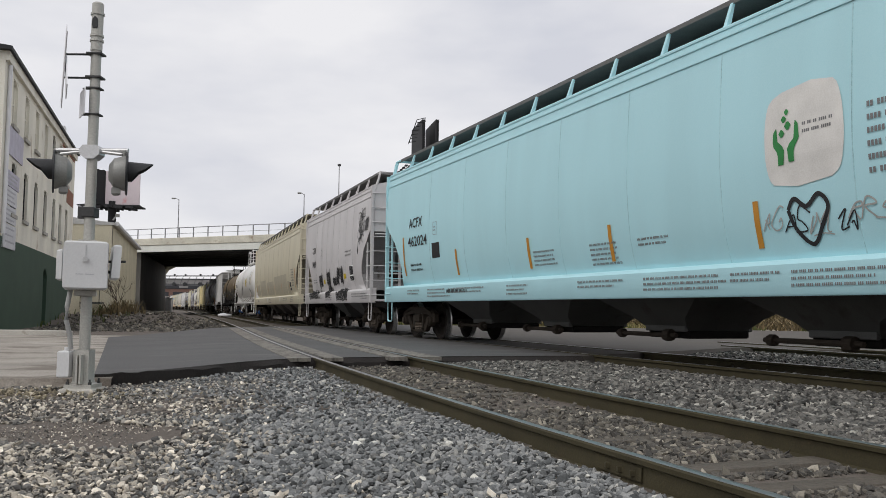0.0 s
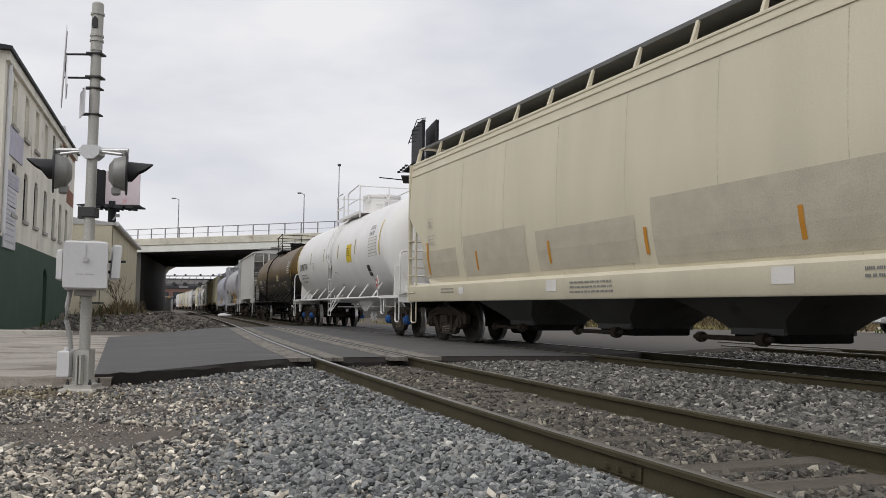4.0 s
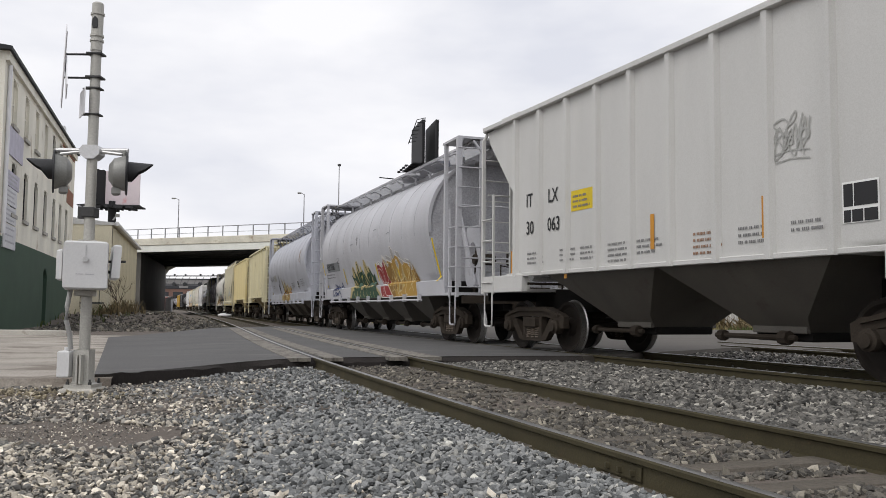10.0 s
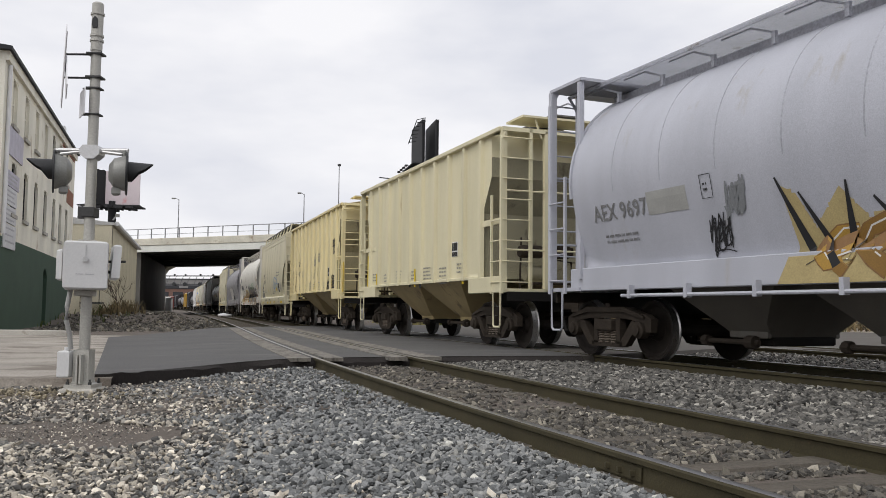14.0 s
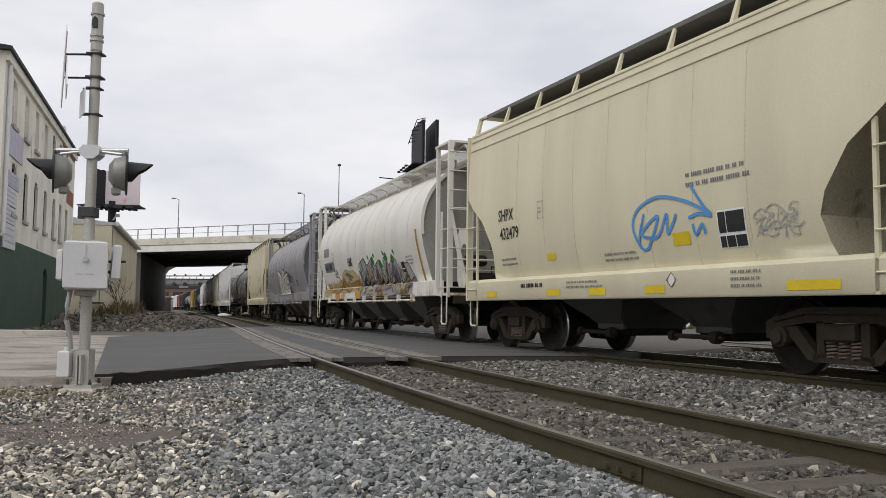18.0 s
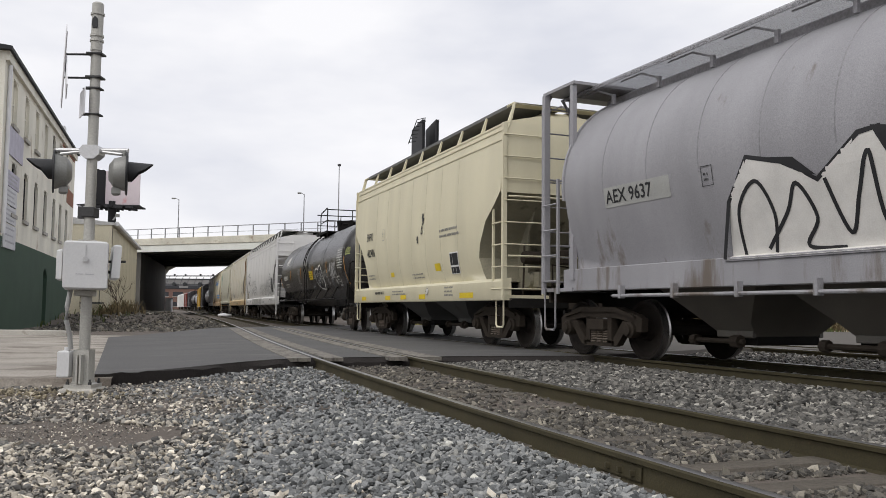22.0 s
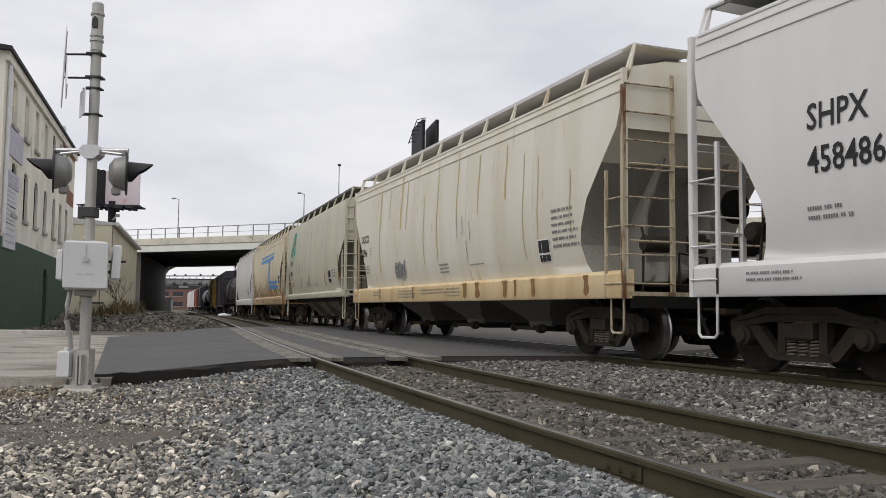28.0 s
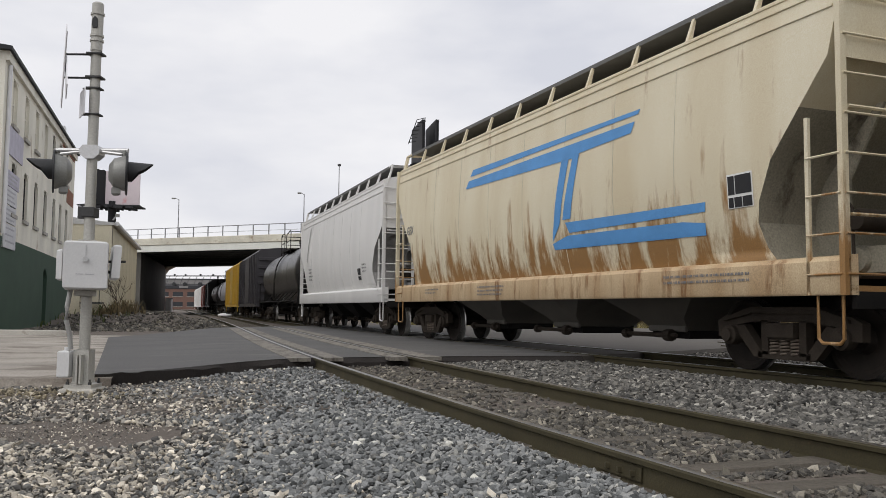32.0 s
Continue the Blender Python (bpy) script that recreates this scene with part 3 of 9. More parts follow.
def crossing_signal(x, y, z):
    t = thing("crossing_signal", pose(x, y, z), "grey metal crossing signal mast with two hooded lamps on gravel", "crossing signal")
    part("mast", Geo().lathe([(0.0, 0.062), (3.35, 0.058), (3.9, 0.058)], "z", 20).lathe([(3.9, 0.0), (3.9, 0.066), (4.46, 0.066), (4.48, 0.05), (4.48, 0.0)], "z", 20), M_GALV, t)
    for zz in (4.08, 4.02, 4.34):
        part("mast_collar", Geo().lathe([(zz - 0.012, 0.06), (zz - 0.012, 0.078), (zz + 0.012, 0.078), (zz + 0.012, 0.06)], "z", 20), M_GALV, t)
    part("bell_slot", Geo().prism([(-0.03, 4.16), (-0.034, 4.22), (-0.03, 4.27), (0.0, 4.30), (0.03, 4.27), (0.034, 4.22), (0.03, 4.16)], -0.075, -0.062), M_HOOD, t, "dark arched opening")
    # crossing boards, nearly edge-on to the track
    for z in (3.86, 3.58):
        cb = part("crossbuck_bracket", Geo().tube([(-0.36, 0, z), (0.06, 0, z)], 0.013, 6), M_STEELB, t)
        part("pole_clamp", Geo().box(-0.09, 0.09, -0.075, 0.075, z - 0.012, z + 0.012, 0.004), M_STEELB, t)
    for sg in (1, -1):
        g = Geo().box(-0.006, 0.006, -0.50, 0.50, -0.10, 0.10)
        ob = part("crossbuck_board", g, M_SIGN, cb, "white sign board")
        ob.matrix_basis = pose(-0.36 + 0.012 * sg, 0, 3.71, 0, 0, 27) @ pose(0, 0, 0, sg * 48, 0, 0)
    g = Geo().box(-0.005, 0.005, -0.17, 0.17, -0.15, 0.15)
    ob = part("track_count_sign", g, M_SIGN, t, "small white sign")
    ob.matrix_basis = pose(-0.14, 0, 3.28, 0, 0, 32)
    for z in (3.45, 3.14):
        part("sign_bracket", Geo().tube([(-0.14, 0, z), (0.05, 0, z)], 0.012, 6), M_STEELB, t)
        part("pole_clamp", Geo().box(-0.08, 0.08, -0.07, 0.07, z - 0.01, z + 0.01, 0.004), M_STEELB, t)
    # cross arm and lamps
    arm = part("cross_arm", Geo().prism([(-0.11, 2.66), (-0.12, 2.72), (-0.08, 2.77), (0.08, 2.77), (0.12, 2.72), (0.11, 2.66), (0.05, 2.61), (-0.05, 2.61)], -0.09, 0.09).tube([(-0.42, 0, 2.72), (0.42, 0, 2.72)], 0.026, 10).tube([(-0.36, -0.02, 2.67), (-0.1, -0.02, 2.70)], 0.02, 8).tube([(0.36, -0.02, 2.67), (0.1, -0.02, 2.70)], 0.02, 8), M_ALU, t)
    for sg, yaw in ((-1, 24), (1, 19)):
        lamp = part("lamp", Geo().lathe([(-0.19, 0.0), (-0.185, 0.09), (-0.13, 0.17), (-0.02, 0.205), (0.0, 0.205), (0.0, 0.0)], "x", 24).tube([(-0.02, 0, 0.15), (-0.02, 0, 0.27)], 0.03, 8).box(-0.15, -0.05, -0.05, 0.05, -0.26, -0.16, 0.02), M_HOUSING, t, "grey rounded lamp housing")
        lamp.matrix_basis = pose(sg * 0.40, 0, 2.45, 0, 0, yaw) if sg > 0 else pose(-0.43, 0, 2.47, 0, 0, 180 + yaw)
        part("lamp_background", Geo().lathe([(0.0, 0.0), (0.0, 0.25), (0.012, 0.255), (0.02, 0.25), (0.02, 0.0)], "x", 32), M_HOOD, lamp, "black round background disc")
        rows = []
        for a in np.linspace(-0.35 * math.pi, 1.35 * math.pi, 25):
            lift = 0.30 - 0.16 * max(0.0, math.sin(-a) + 0.25)
            rows.append([(0.02, 0.12 * math.cos(a), 0.02 + 0.12 * math.sin(a)), (lift * (0.55 + 0.45 * max(0, math.sin(a))), 0.115 * math.cos(a), 0.015 + 0.115 * math.sin(a)), (lift * (0.55 + 0.45 * max(0, math.sin(a))), 0.105 * math.cos(a), 0.015 + 0.105 * math.sin(a)), (0.02, 0.105 * math.cos(a), 0.02 + 0.105 * math.sin(a))])
        part("lamp_hood", Geo().strip(rows), M_HOOD, lamp, "black visor")
        part("lens", Geo().lathe([(0.021, 0.0), (0.021, 0.10), (0.035, 0.07), (0.04, 0.0)], "x", 20), M_LENS, lamp)
    part("mast_clamp", Geo().box(-0.075, 0.075, -0.08, 0.08, 1.93, 2.05, 0.01).box(-0.13, -0.07, -0.03, 0.03, 1.92, 2.06), M_STEELB, t)
    # cabinet in front of the mast
    cab = part("cabinet", Geo().box(-0.235, 0.235, -0.30, -0.075, 1.09, 1.64, 0.03), M_GREYBOX, t, "light grey locked cabinet")
    cab.matrix_basis = pose(-0.015, 0, 0, 0, 0, 21)
    part("cabinet_door", Geo().box(-0.228, 0.228, -0.335, -0.302, 1.10, 1.63, 0.014), M_GREYBOX, cab)
    part("hasp", Geo().box(-0.006, 0.004, -0.345, -0.335, 1.47, 1.59).lathe([(-0.012, 0.014), (-0.012, 0.03), (0.012, 0.03), (0.012, 0.014)], "y", 14, (-0.002, -0.352, 1.43)), M_ALU, cab, "padlocked hasp")
    part("cabinet_print", Geo().box(-0.10, -0.02, -0.337, -0.3352, 1.26, 1.268).box(0.0, 0.09, -0.337, -0.3352, 1.26, 1.268), M_INKS, cab)
    part("cabinet_bracket", Geo().box(-0.12, 0.12, -0.1, 0.09, 1.02, 1.088, 0.008), M_GALV, cab)
    part("cabinet_bracket", Geo().box(-0.1, 0.1, -0.07, 0.09, 1.64, 1.67, 0.008), M_GALV, cab)
    side = part("side_box", Geo().box(-0.045, 0.045, -0.15, 0.15, -0.2, 0.2, 0.02), M_GREYBOX, t, "small grey equipment box")
    side.matrix_basis = pose(0.315, 0.0, 1.41, 0, 3, 27)
    part("box_arm", Geo().tube([(0.05, 0, 1.42), (0.45, -0.05, 1.42)], 0.016, 6).tube([(0.05, 0, 1.3), (0.28, 0, 1.3)], 0.02, 6), M_STEELB, t)
    part("left_fitting", Geo().box(-0.34, -0.275, -0.06, 0.06, 1.20, 1.56, 0.02), M_GREYBOX, t)
    part("conduit", Geo().tube([(-0.12, -0.15, 1.10), (-0.15, -0.16, 0.9), (-0.155, -0.16, 0.75), (-0.12, -0.13, 0.58), (-0.115, -0.1, 0.42)], 0.027, 10), M_RUBBER, t)
    base = part("base_casting", Geo().strip([[(sx * w, sy * w, zz) for sx, sy in ((-1, -1), (1, -1), (1, 1), (-1, 1))] for w, zz in ((0.125, 0.02), (0.10, 0.035), (0.09, 0.06), (0.088, 0.41))], True).box(-0.155, 0.155, -0.155, 0.155, -0.02, 0.022), M_GALV, t)
    part("junction_box", Geo().box(-0.235, -0.10, -0.17, 0.0, 0.10, 0.40, 0.015).tube([(-0.16, -0.08, 0.40), (-0.16, -0.08, 0.44)], 0.035, 8), M_GREYBOX, base)
    for sx in (-1, 1):
        part("web", Geo().prism([(sx * 0.02, -0.18), (sx * 0.02, -0.08), (sx * 0.02 + 0.02, -0.08), (sx * 0.02 + 0.02, -0.18)], 0.03, 0.36, "xy"), M_GALV, base)
        for sy in (-1, 1):
            part("anchor_bolt", Geo().lathe([(0.02, 0.022), (0.05, 0.022), (0.05, 0.012), (0.08, 0.012), (0.08, 0.0)], "z", 6, (sx * 0.125, sy * 0.125, 0)), M_STEELB, base)
    part("foundation", Geo().box(-0.2, 0.2, -0.2, 0.2, -0.3, -0.02, 0.02), M_CONC, t)


crossing_signal(-4.1, 9.8, -0.17)

# ---- three-storey building with a green lower storey ----
M_RENDERW = surface("cream_render", (0.80, 0.77, 0.67), 0.9, var=0.45, scale=0.6, fine=30, bump=0.25, stretch=(1, 1, 0.5), spots=(0.36, 0.27, 0.17), spot_at=0.585)
M_GREENW = surface("dark_green_wall_paint", (0.042, 0.078, 0.052), 0.8, var=0.3, scale=0.8, fine=40, bump=0.2, spots=(0.06, 0.09, 0.07), spot_at=0.66)
M_ROOFD = surface("black_roof_edge", (0.025, 0.026, 0.03), 0.7, var=0.3)
M_GLASSD = surface("dark_window_glass", (0.02, 0.022, 0.026), 0.15, var=0.2, spec=0.6)
M_BLIND = surface("pale_boarded_window", (0.55, 0.53, 0.48), 0.8, var=0.25)
M_BRICKRED = surface("exposed_red_brick", (0.27, 0.12, 0.075), 0.9, var=0.4, scale=3, fine=25, bump=0.4)
M_SIGNP = surface("lilac_faded_sign", (0.50, 0.48, 0.56), 0.7, var=0.35, scale=2.5)
M_SIGNW = surface("faded_white_sign", (0.60, 0.60, 0.62), 0.7, var=0.25, scale=3)
M_PURPLE = surface("dark_purple_sign", (0.05, 0.04, 0.11), 0.6, var=0.3)


def left_building():
    # local x runs along the side wall away from the camera, local -y is the side that faces the tracks
    W = Vector((-0.299, 0.9543))
    o = Vector((-15.45, 30.0)) + W * -1.35
    t = thing("old_building", pose(o.x, o.y, 0, 0, 0, math.degrees(math.atan2(W.y, W.x))), "three-storey cream rendered building with dark green ground floor", "building")
    Lb, D, H = 20.4, 13.0, 9.42
    # local y: + is away from the tracks
    wins = [(1.35 + 0.35 + 2.58 * i, 7.2, 8.85) for i in range(7)] + [(1.35 + u, 4.05, 5.9) for u in (0.75, 3.35, 5.9, 8.6, 11.4, 13.8, 16.3)]
    ww = 0.95
    doors = [(1.35 + 9.5, -0.3, 2.45, 1.15)]
    holes = [(x - ww / 2, x + ww / 2, a, b) for x, a, b in wins]
    # side wall as panels round its openings
    g, gg = Geo(), Geo()
    th = 0.35

    def course(z0, z1, hs, geo):
        x = 0.0
        for a, b in sorted((h[0], h[1]) for h in hs):
            if a > x:
                geo.box(x, a, 0, th, z0, z1)
            x = b
        geo.box(x, Lb, 0, th, z0, z1)

    course(-0.4, 2.45, [(doors[0][0] - 0.575, doors[0][0] + 0.575)], gg)
    course(2.45, 3.12, [], gg)
    course(3.12, 4.05, [], g)
    course(4.05, 5.9, [h for h in holes if h[2] < 5], g)
    course(5.9, 7.2, [], g)
    course(7.2, 8.85, [h for h in holes if h[2] > 5], g)
    course(8.85, H, [], g)
    part("side_wall", g, M_RENDERW, t)
    part("side_wall_base", gg, M_GREENW, t, "dark green painted ground floor wall")
    for (z0, z1, m, n) in ((-0.4, 3.12, M_GREENW, "end_wall_base"), (3.12, H, M_RENDERW, "end_wall")):
        part(n, Geo().box(-0.35, 0.0, 0.003, D, z0, z1), m, t)
    part("rear_wall", Geo().box(Lb, Lb + 0.3, 0.003, D, -0.4, H).box(0, Lb, D - 0.3, D, -0.4, H), M_RENDERW, t)
    for i, (x, a, b) in enumerate(wins):
        boarded = a > 5 and i in (0, 1, 2, 3)
        w = part("window", Geo().box(x - ww / 2, x + ww / 2, 0.16, 0.2, a, b), M_BLIND if boarded else M_GLASSD, t, "boarded pale window" if boarded else "dark empty window")
        part("window_frame", Geo().box(x - ww / 2, x - ww / 2 + 0.06, 0.1, 0.16, a, b).box(x + ww / 2 - 0.06, x + ww / 2, 0.1, 0.16, a, b).box(x - ww / 2 + 0.06, x + ww / 2 - 0.06, 0.1, 0.16, (a + b) / 2 - 0.03, (a + b) / 2 + 0.03), M_RENDERW if boarded else M_ROOFD, w)
        part("window_sill", Geo().box(x - ww / 2 - 0.1, x + ww / 2 + 0.1, -0.09, 0.2, a - 0.14, a, 0.01), M_CONC, w)
        arch = Geo()
        arch.prism([(x + ww / 2 * math.cos(q), b - 0.22 + 0.22 * math.sin(q)) for q in np.linspace(0, math.pi, 9)] + [(x - ww / 2, b + 0.02), (x + ww / 2, b + 0.02)], 0.02, 0.14)
        part("window_arch", arch, M_RENDERW, w)
    x = doors[0][0]
    d = part("door", Geo().box(x - 0.575, x + 0.575, 0.2, 0.25, -0.3, 2.45), M_ROOFD, t, "dark arched doorway")
    part("door_arch", Geo().prism([(x + 0.575 * math.cos(q), 2.0 + 0.43 * math.sin(q)) for q in np.linspace(0, math.pi, 11)] + [(x - 0.575, 2.46), (x + 0.575, 2.46)], 0.02, 0.19), M_GREENW, d)
    roof = part("roof", Geo().prism([(-0.22, H - 0.02), (-0.22, H + 0.1), (D * 0.5, H + 0.8), (D + 0.3, H + 0.22), (D + 0.3, H)], -0.6, Lb + 0.5, "yz"), M_ROOFD, t)
    part("cornice", Geo().box(-0.38, Lb + 0.3, -0.12, 0.0, H - 0.35, H), M_RENDERW, t)
    part("chimney", Geo().box(Lb - 1.6, Lb - 0.9, 0.4, 1.0, H, H + 1.3), M_ALU, t, "small metal roof vent")
    part("drain_pipe", Geo().tube([(0.12, -0.08, 3.2), (0.12, -0.08, H - 0.4)], 0.07, 10), M_SIGN, t, "white rain pipe")
    part("brick_patch", Geo().box(15.0, Lb - 0.1, -0.012, 0.0, 8.9, 9.05).box(17.4, Lb - 0.05, -0.012, 0.0, 6.3, 7.1), M_BRICKRED, t, "bare brick where render fell off")
    for n, x0, x1, z0, z1, m in (("mural", 0.55, 3.5, 6.05, 7.05, M_SIGNP), ("sign_board", 0.4, 2.95, 4.95, 5.5, M_SIGNP), ("sign_board", 0.4, 2.6, 4.3, 4.92, M_SIGNW), ("sign_board", 0.4, 2.6, 3.65, 4.25, M_SIGNW), ("sign_board", 0.4, 2.7, 2.75, 3.6, M_SIGNW)):
        s = part(n, Geo().box(x0, x1, -0.05, -0.003, z0, z1, 0.005), m, t, "faded sign board")
        if n == "sign_board":
            g = Geo()
            for k in range(3):
                zz = z1 - 0.12 - k * (z1 - z0) * 0.27
                g.box(x0 + 0.3, x1 - 0.35 - 0.2 * (k % 2), -0.056, -0.0505, zz - 0.06, zz)
            part("sign_print", g, M_INKS, s)
    part("end_sign", Geo().box(-0.42, -0.352, 0.6, 4.5, 5.3, 7.4), M_PURPLE, t, "dark purple sign")
    part("end_sign_panel", Geo().box(-0.42, -0.352, 0.6, 4.5, 4.0, 5.25), M_SIGNW, t)


left_building()

# ---- corrugated shed by the bridge ----
M_CREAMSHED = surface("cream_corrugated_sheet", (0.52, 0.47, 0.33), 0.7, var=0.3, scale=0.6, fine=30, bump=0.1, stretch=(1, 1, 0.4), spots=(0.3, 0.24, 0.15), spot_at=0.7)
M_CREAMBLOCK = surface("cream_block_wall", (0.56, 0.52, 0.40), 0.85, var=0.3, scale=0.6, fine=30, bump=0.2)


def shed():
    t = thing("shed", pose(-21.5, 55.0, 0, 0, 0, math.degrees(math.atan2(23.0, -6.7))), "cream corrugated metal shed beside the bridge", "shed")
    L2, H = 24.0, 6.0
    g = Geo()
    pts = []
    n = 96
    for i in range(n + 1):
        x = L2 * i / n
        pts.append((x, -0.03 if i % 4 in (0, 1) else 0.03))
    g.strip([[(x, y, -0.3) for x, y in pts], [(x, y, H) for x, y in pts]])
    part("side_sheet", g, M_CREAMSHED, t)
    part("front_wall", Geo().box(-0.25, 0.0, 0.0, 14, -0.3, H + 0.05), M_CREAMBLOCK, t)
    part("rear_wall", Geo().box(L2, L2 + 0.2, 0.0, 14, -0.3, H), M_CREAMSHED, t)
    part("roof", Geo().prism([(-0.25, H), (-0.25, H + 0.15), (7, H + 0.9), (14.2, H + 0.15), (14.2, H)], -0.3, L2 + 0.3, "yz"), M_ALU, t, "pale metal roof")
    part("gutter", Geo().tube([(-0.3, -0.28, H + 0.1), (L2 + 0.3, -0.28, H + 0.1)], 0.14, 8), M_SIGN, t, "white gutter pipe")
    part("wall_lamp", Geo().tube([(0.2, 0, H + 0.4), (-0.6, -0.3, H + 0.6)], 0.05, 6).box(-0.75, -0.45, -0.45, -0.2, H + 0.5, H + 0.68), M_HOUSING, t)
    part("stair", Geo().box(-2.6, -0.4, 0.3, 1.5, 0.9, 1.0).tube([(-2.5, 0.4, 1.0), (-2.5, 0.4, 2.0), (-0.4, 0.4, 2.0)], 0.03, 6), M_STEELB, t)


shed()

# ---- road bridge over the tracks ----
M_BRIDGE = surface("stained_bridge_concrete", (0.66, 0.63, 0.53), 0.9, var=0.5, scale=0.5, fine=12, bump=0.2, stretch=(1, 1, 1.6), spots=(0.33, 0.25, 0.17), spot_at=0.56)
M_LEDGE = surface("pale_bridge_beam", (0.74, 0.75, 0.69), 0.85, var=0.25, scale=0.4, fine=14, bump=0.1)
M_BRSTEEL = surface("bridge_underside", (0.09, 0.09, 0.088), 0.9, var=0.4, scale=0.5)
# abutment concrete: darker than the parapets, with paler stains
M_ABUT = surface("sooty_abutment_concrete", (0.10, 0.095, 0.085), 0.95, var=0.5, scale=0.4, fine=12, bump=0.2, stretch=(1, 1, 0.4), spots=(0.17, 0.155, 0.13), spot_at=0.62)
M_RAILING = surface("grey_railing", (0.28, 0.28, 0.29), 0.6, 0.4, var=0.2)


def bridge():
    e = Vector((0.904, -0.427))
    t = thing("road_bridge", pose(-38.0, 98.5, 0, 0, 0, math.degrees(math.atan2(e.y, e.x))), "stained concrete road bridge with steel railing over the tracks", "bridge")
    x0, x1, Wd = -40.0, 95.0, 29.3
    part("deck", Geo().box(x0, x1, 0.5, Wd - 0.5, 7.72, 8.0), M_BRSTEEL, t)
    for y0, y1 in ((0.0, 0.5), (Wd - 0.5, Wd)):
        part("parapet", Geo().box(x0, x1, y0, y1, 7.72, 8.5, 0.04), M_BRIDGE, t, "stained and flaking concrete parapet")
        part("edge_beam", Geo().box(x0, x1, y0 + 0.1 if y0 == 0 else y0, y1 if y0 == 0 else y1 - 0.1, 6.98, 7.716), M_LEDGE, t, "pale edge beam")
    for i in range(9):
        y = 2.5 + i * (Wd - 5) / 8
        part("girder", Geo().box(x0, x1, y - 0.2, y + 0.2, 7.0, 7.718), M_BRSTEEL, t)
    rail_y = 0.25
    for yy in (rail_y, Wd - 0.25):
        part("railing", Geo().box(x0, x1, yy - 0.03, yy + 0.03, 9.58, 9.66).box(x0, x1, yy - 0.02, yy + 0.02, 8.95, 8.99), M_RAILING, t)
        n = int((x1 - x0) / 2.05)
        for i in range(n):
            x = x0 + 2.05 * i
            if -8 < x < 45:
                part("railing_post", Geo().box(x - 0.05, x + 0.05, yy - 0.04, yy + 0.04, 8.5, 9.6), M_RAILING, t)
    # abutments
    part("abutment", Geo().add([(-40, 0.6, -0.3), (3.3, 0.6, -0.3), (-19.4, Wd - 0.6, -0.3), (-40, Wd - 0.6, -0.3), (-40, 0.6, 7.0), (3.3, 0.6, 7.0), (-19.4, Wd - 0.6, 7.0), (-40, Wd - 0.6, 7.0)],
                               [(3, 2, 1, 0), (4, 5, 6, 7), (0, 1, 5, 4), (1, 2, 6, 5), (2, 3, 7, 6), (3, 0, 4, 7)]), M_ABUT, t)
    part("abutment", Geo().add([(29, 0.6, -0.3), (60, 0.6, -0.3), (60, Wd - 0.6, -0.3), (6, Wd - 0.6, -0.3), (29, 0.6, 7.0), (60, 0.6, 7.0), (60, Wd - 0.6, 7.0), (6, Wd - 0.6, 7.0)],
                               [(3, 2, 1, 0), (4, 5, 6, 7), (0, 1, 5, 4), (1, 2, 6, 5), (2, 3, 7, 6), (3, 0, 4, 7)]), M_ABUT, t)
    part("haunch", Geo().prism([(-19.2, 6.98), (-19.2, 5.9), (-18.6, 6.5), (-17.2, 6.98)], Wd - 2, Wd - 0.7), M_BRIDGE, t)
    return e


bridge()


def street_lamp(x, y, z, top, arm, label):
    t = thing("street_lamp", pose(x, y, z), label, "street lamp", "street lamps on the bridge")
    part("pole", Geo().tube([(0, 0, 0), (0, 0, top - z)], [0.07, 0.04], 8), M_RAILING, t)
    if arm:
        part("arm", Geo().tube([(0, 0, top - z - 0.1), (-arm * 0.6, 0, top - z + 0.1), (-arm, 0, top - z + 0.1)], 0.04, 6), M_RAILING, t)
        part("lantern", Geo().box(-arm - 0.3, -arm + 0.1, -0.1, 0.1, top - z + 0.0, top - z + 0.16, 0.03), M_HOUSING, t)
    else:
        part("lantern", Geo().box(-0.16, 0.16, -0.14, 0.14, top - z, top - z + 0.24, 0.04), M_STEELB, t)


street_lamp(-30.1, 96.0, 8.0, 13.0, 0.5, "slim grey street lamp with short arm on bridge")
street_lamp(-14.7, 89.0, 8.0, 12.8, 0.4, "slim grey street lamp standing on bridge")
street_lamp(-11.0, 88.5, 8.0, 15.7, 0.0, "tall grey mast with a small head on bridge")
street_lamp(-33.0, 75.0, 0.0, 12.4, 0.8, "slim grey street lamp behind the shed")


# ---- billboards ----
M_BBACK = surface("black_billboard_back", (0.02, 0.02, 0.022), 0.7, var=0.4, scale=1)
M_BAD = surface("pale_pink_poster", (0.62, 0.54, 0.56), 0.6, var=0.25, scale=0.5, spots=(0.6, 0.25, 0.25), spot_at=0.62)


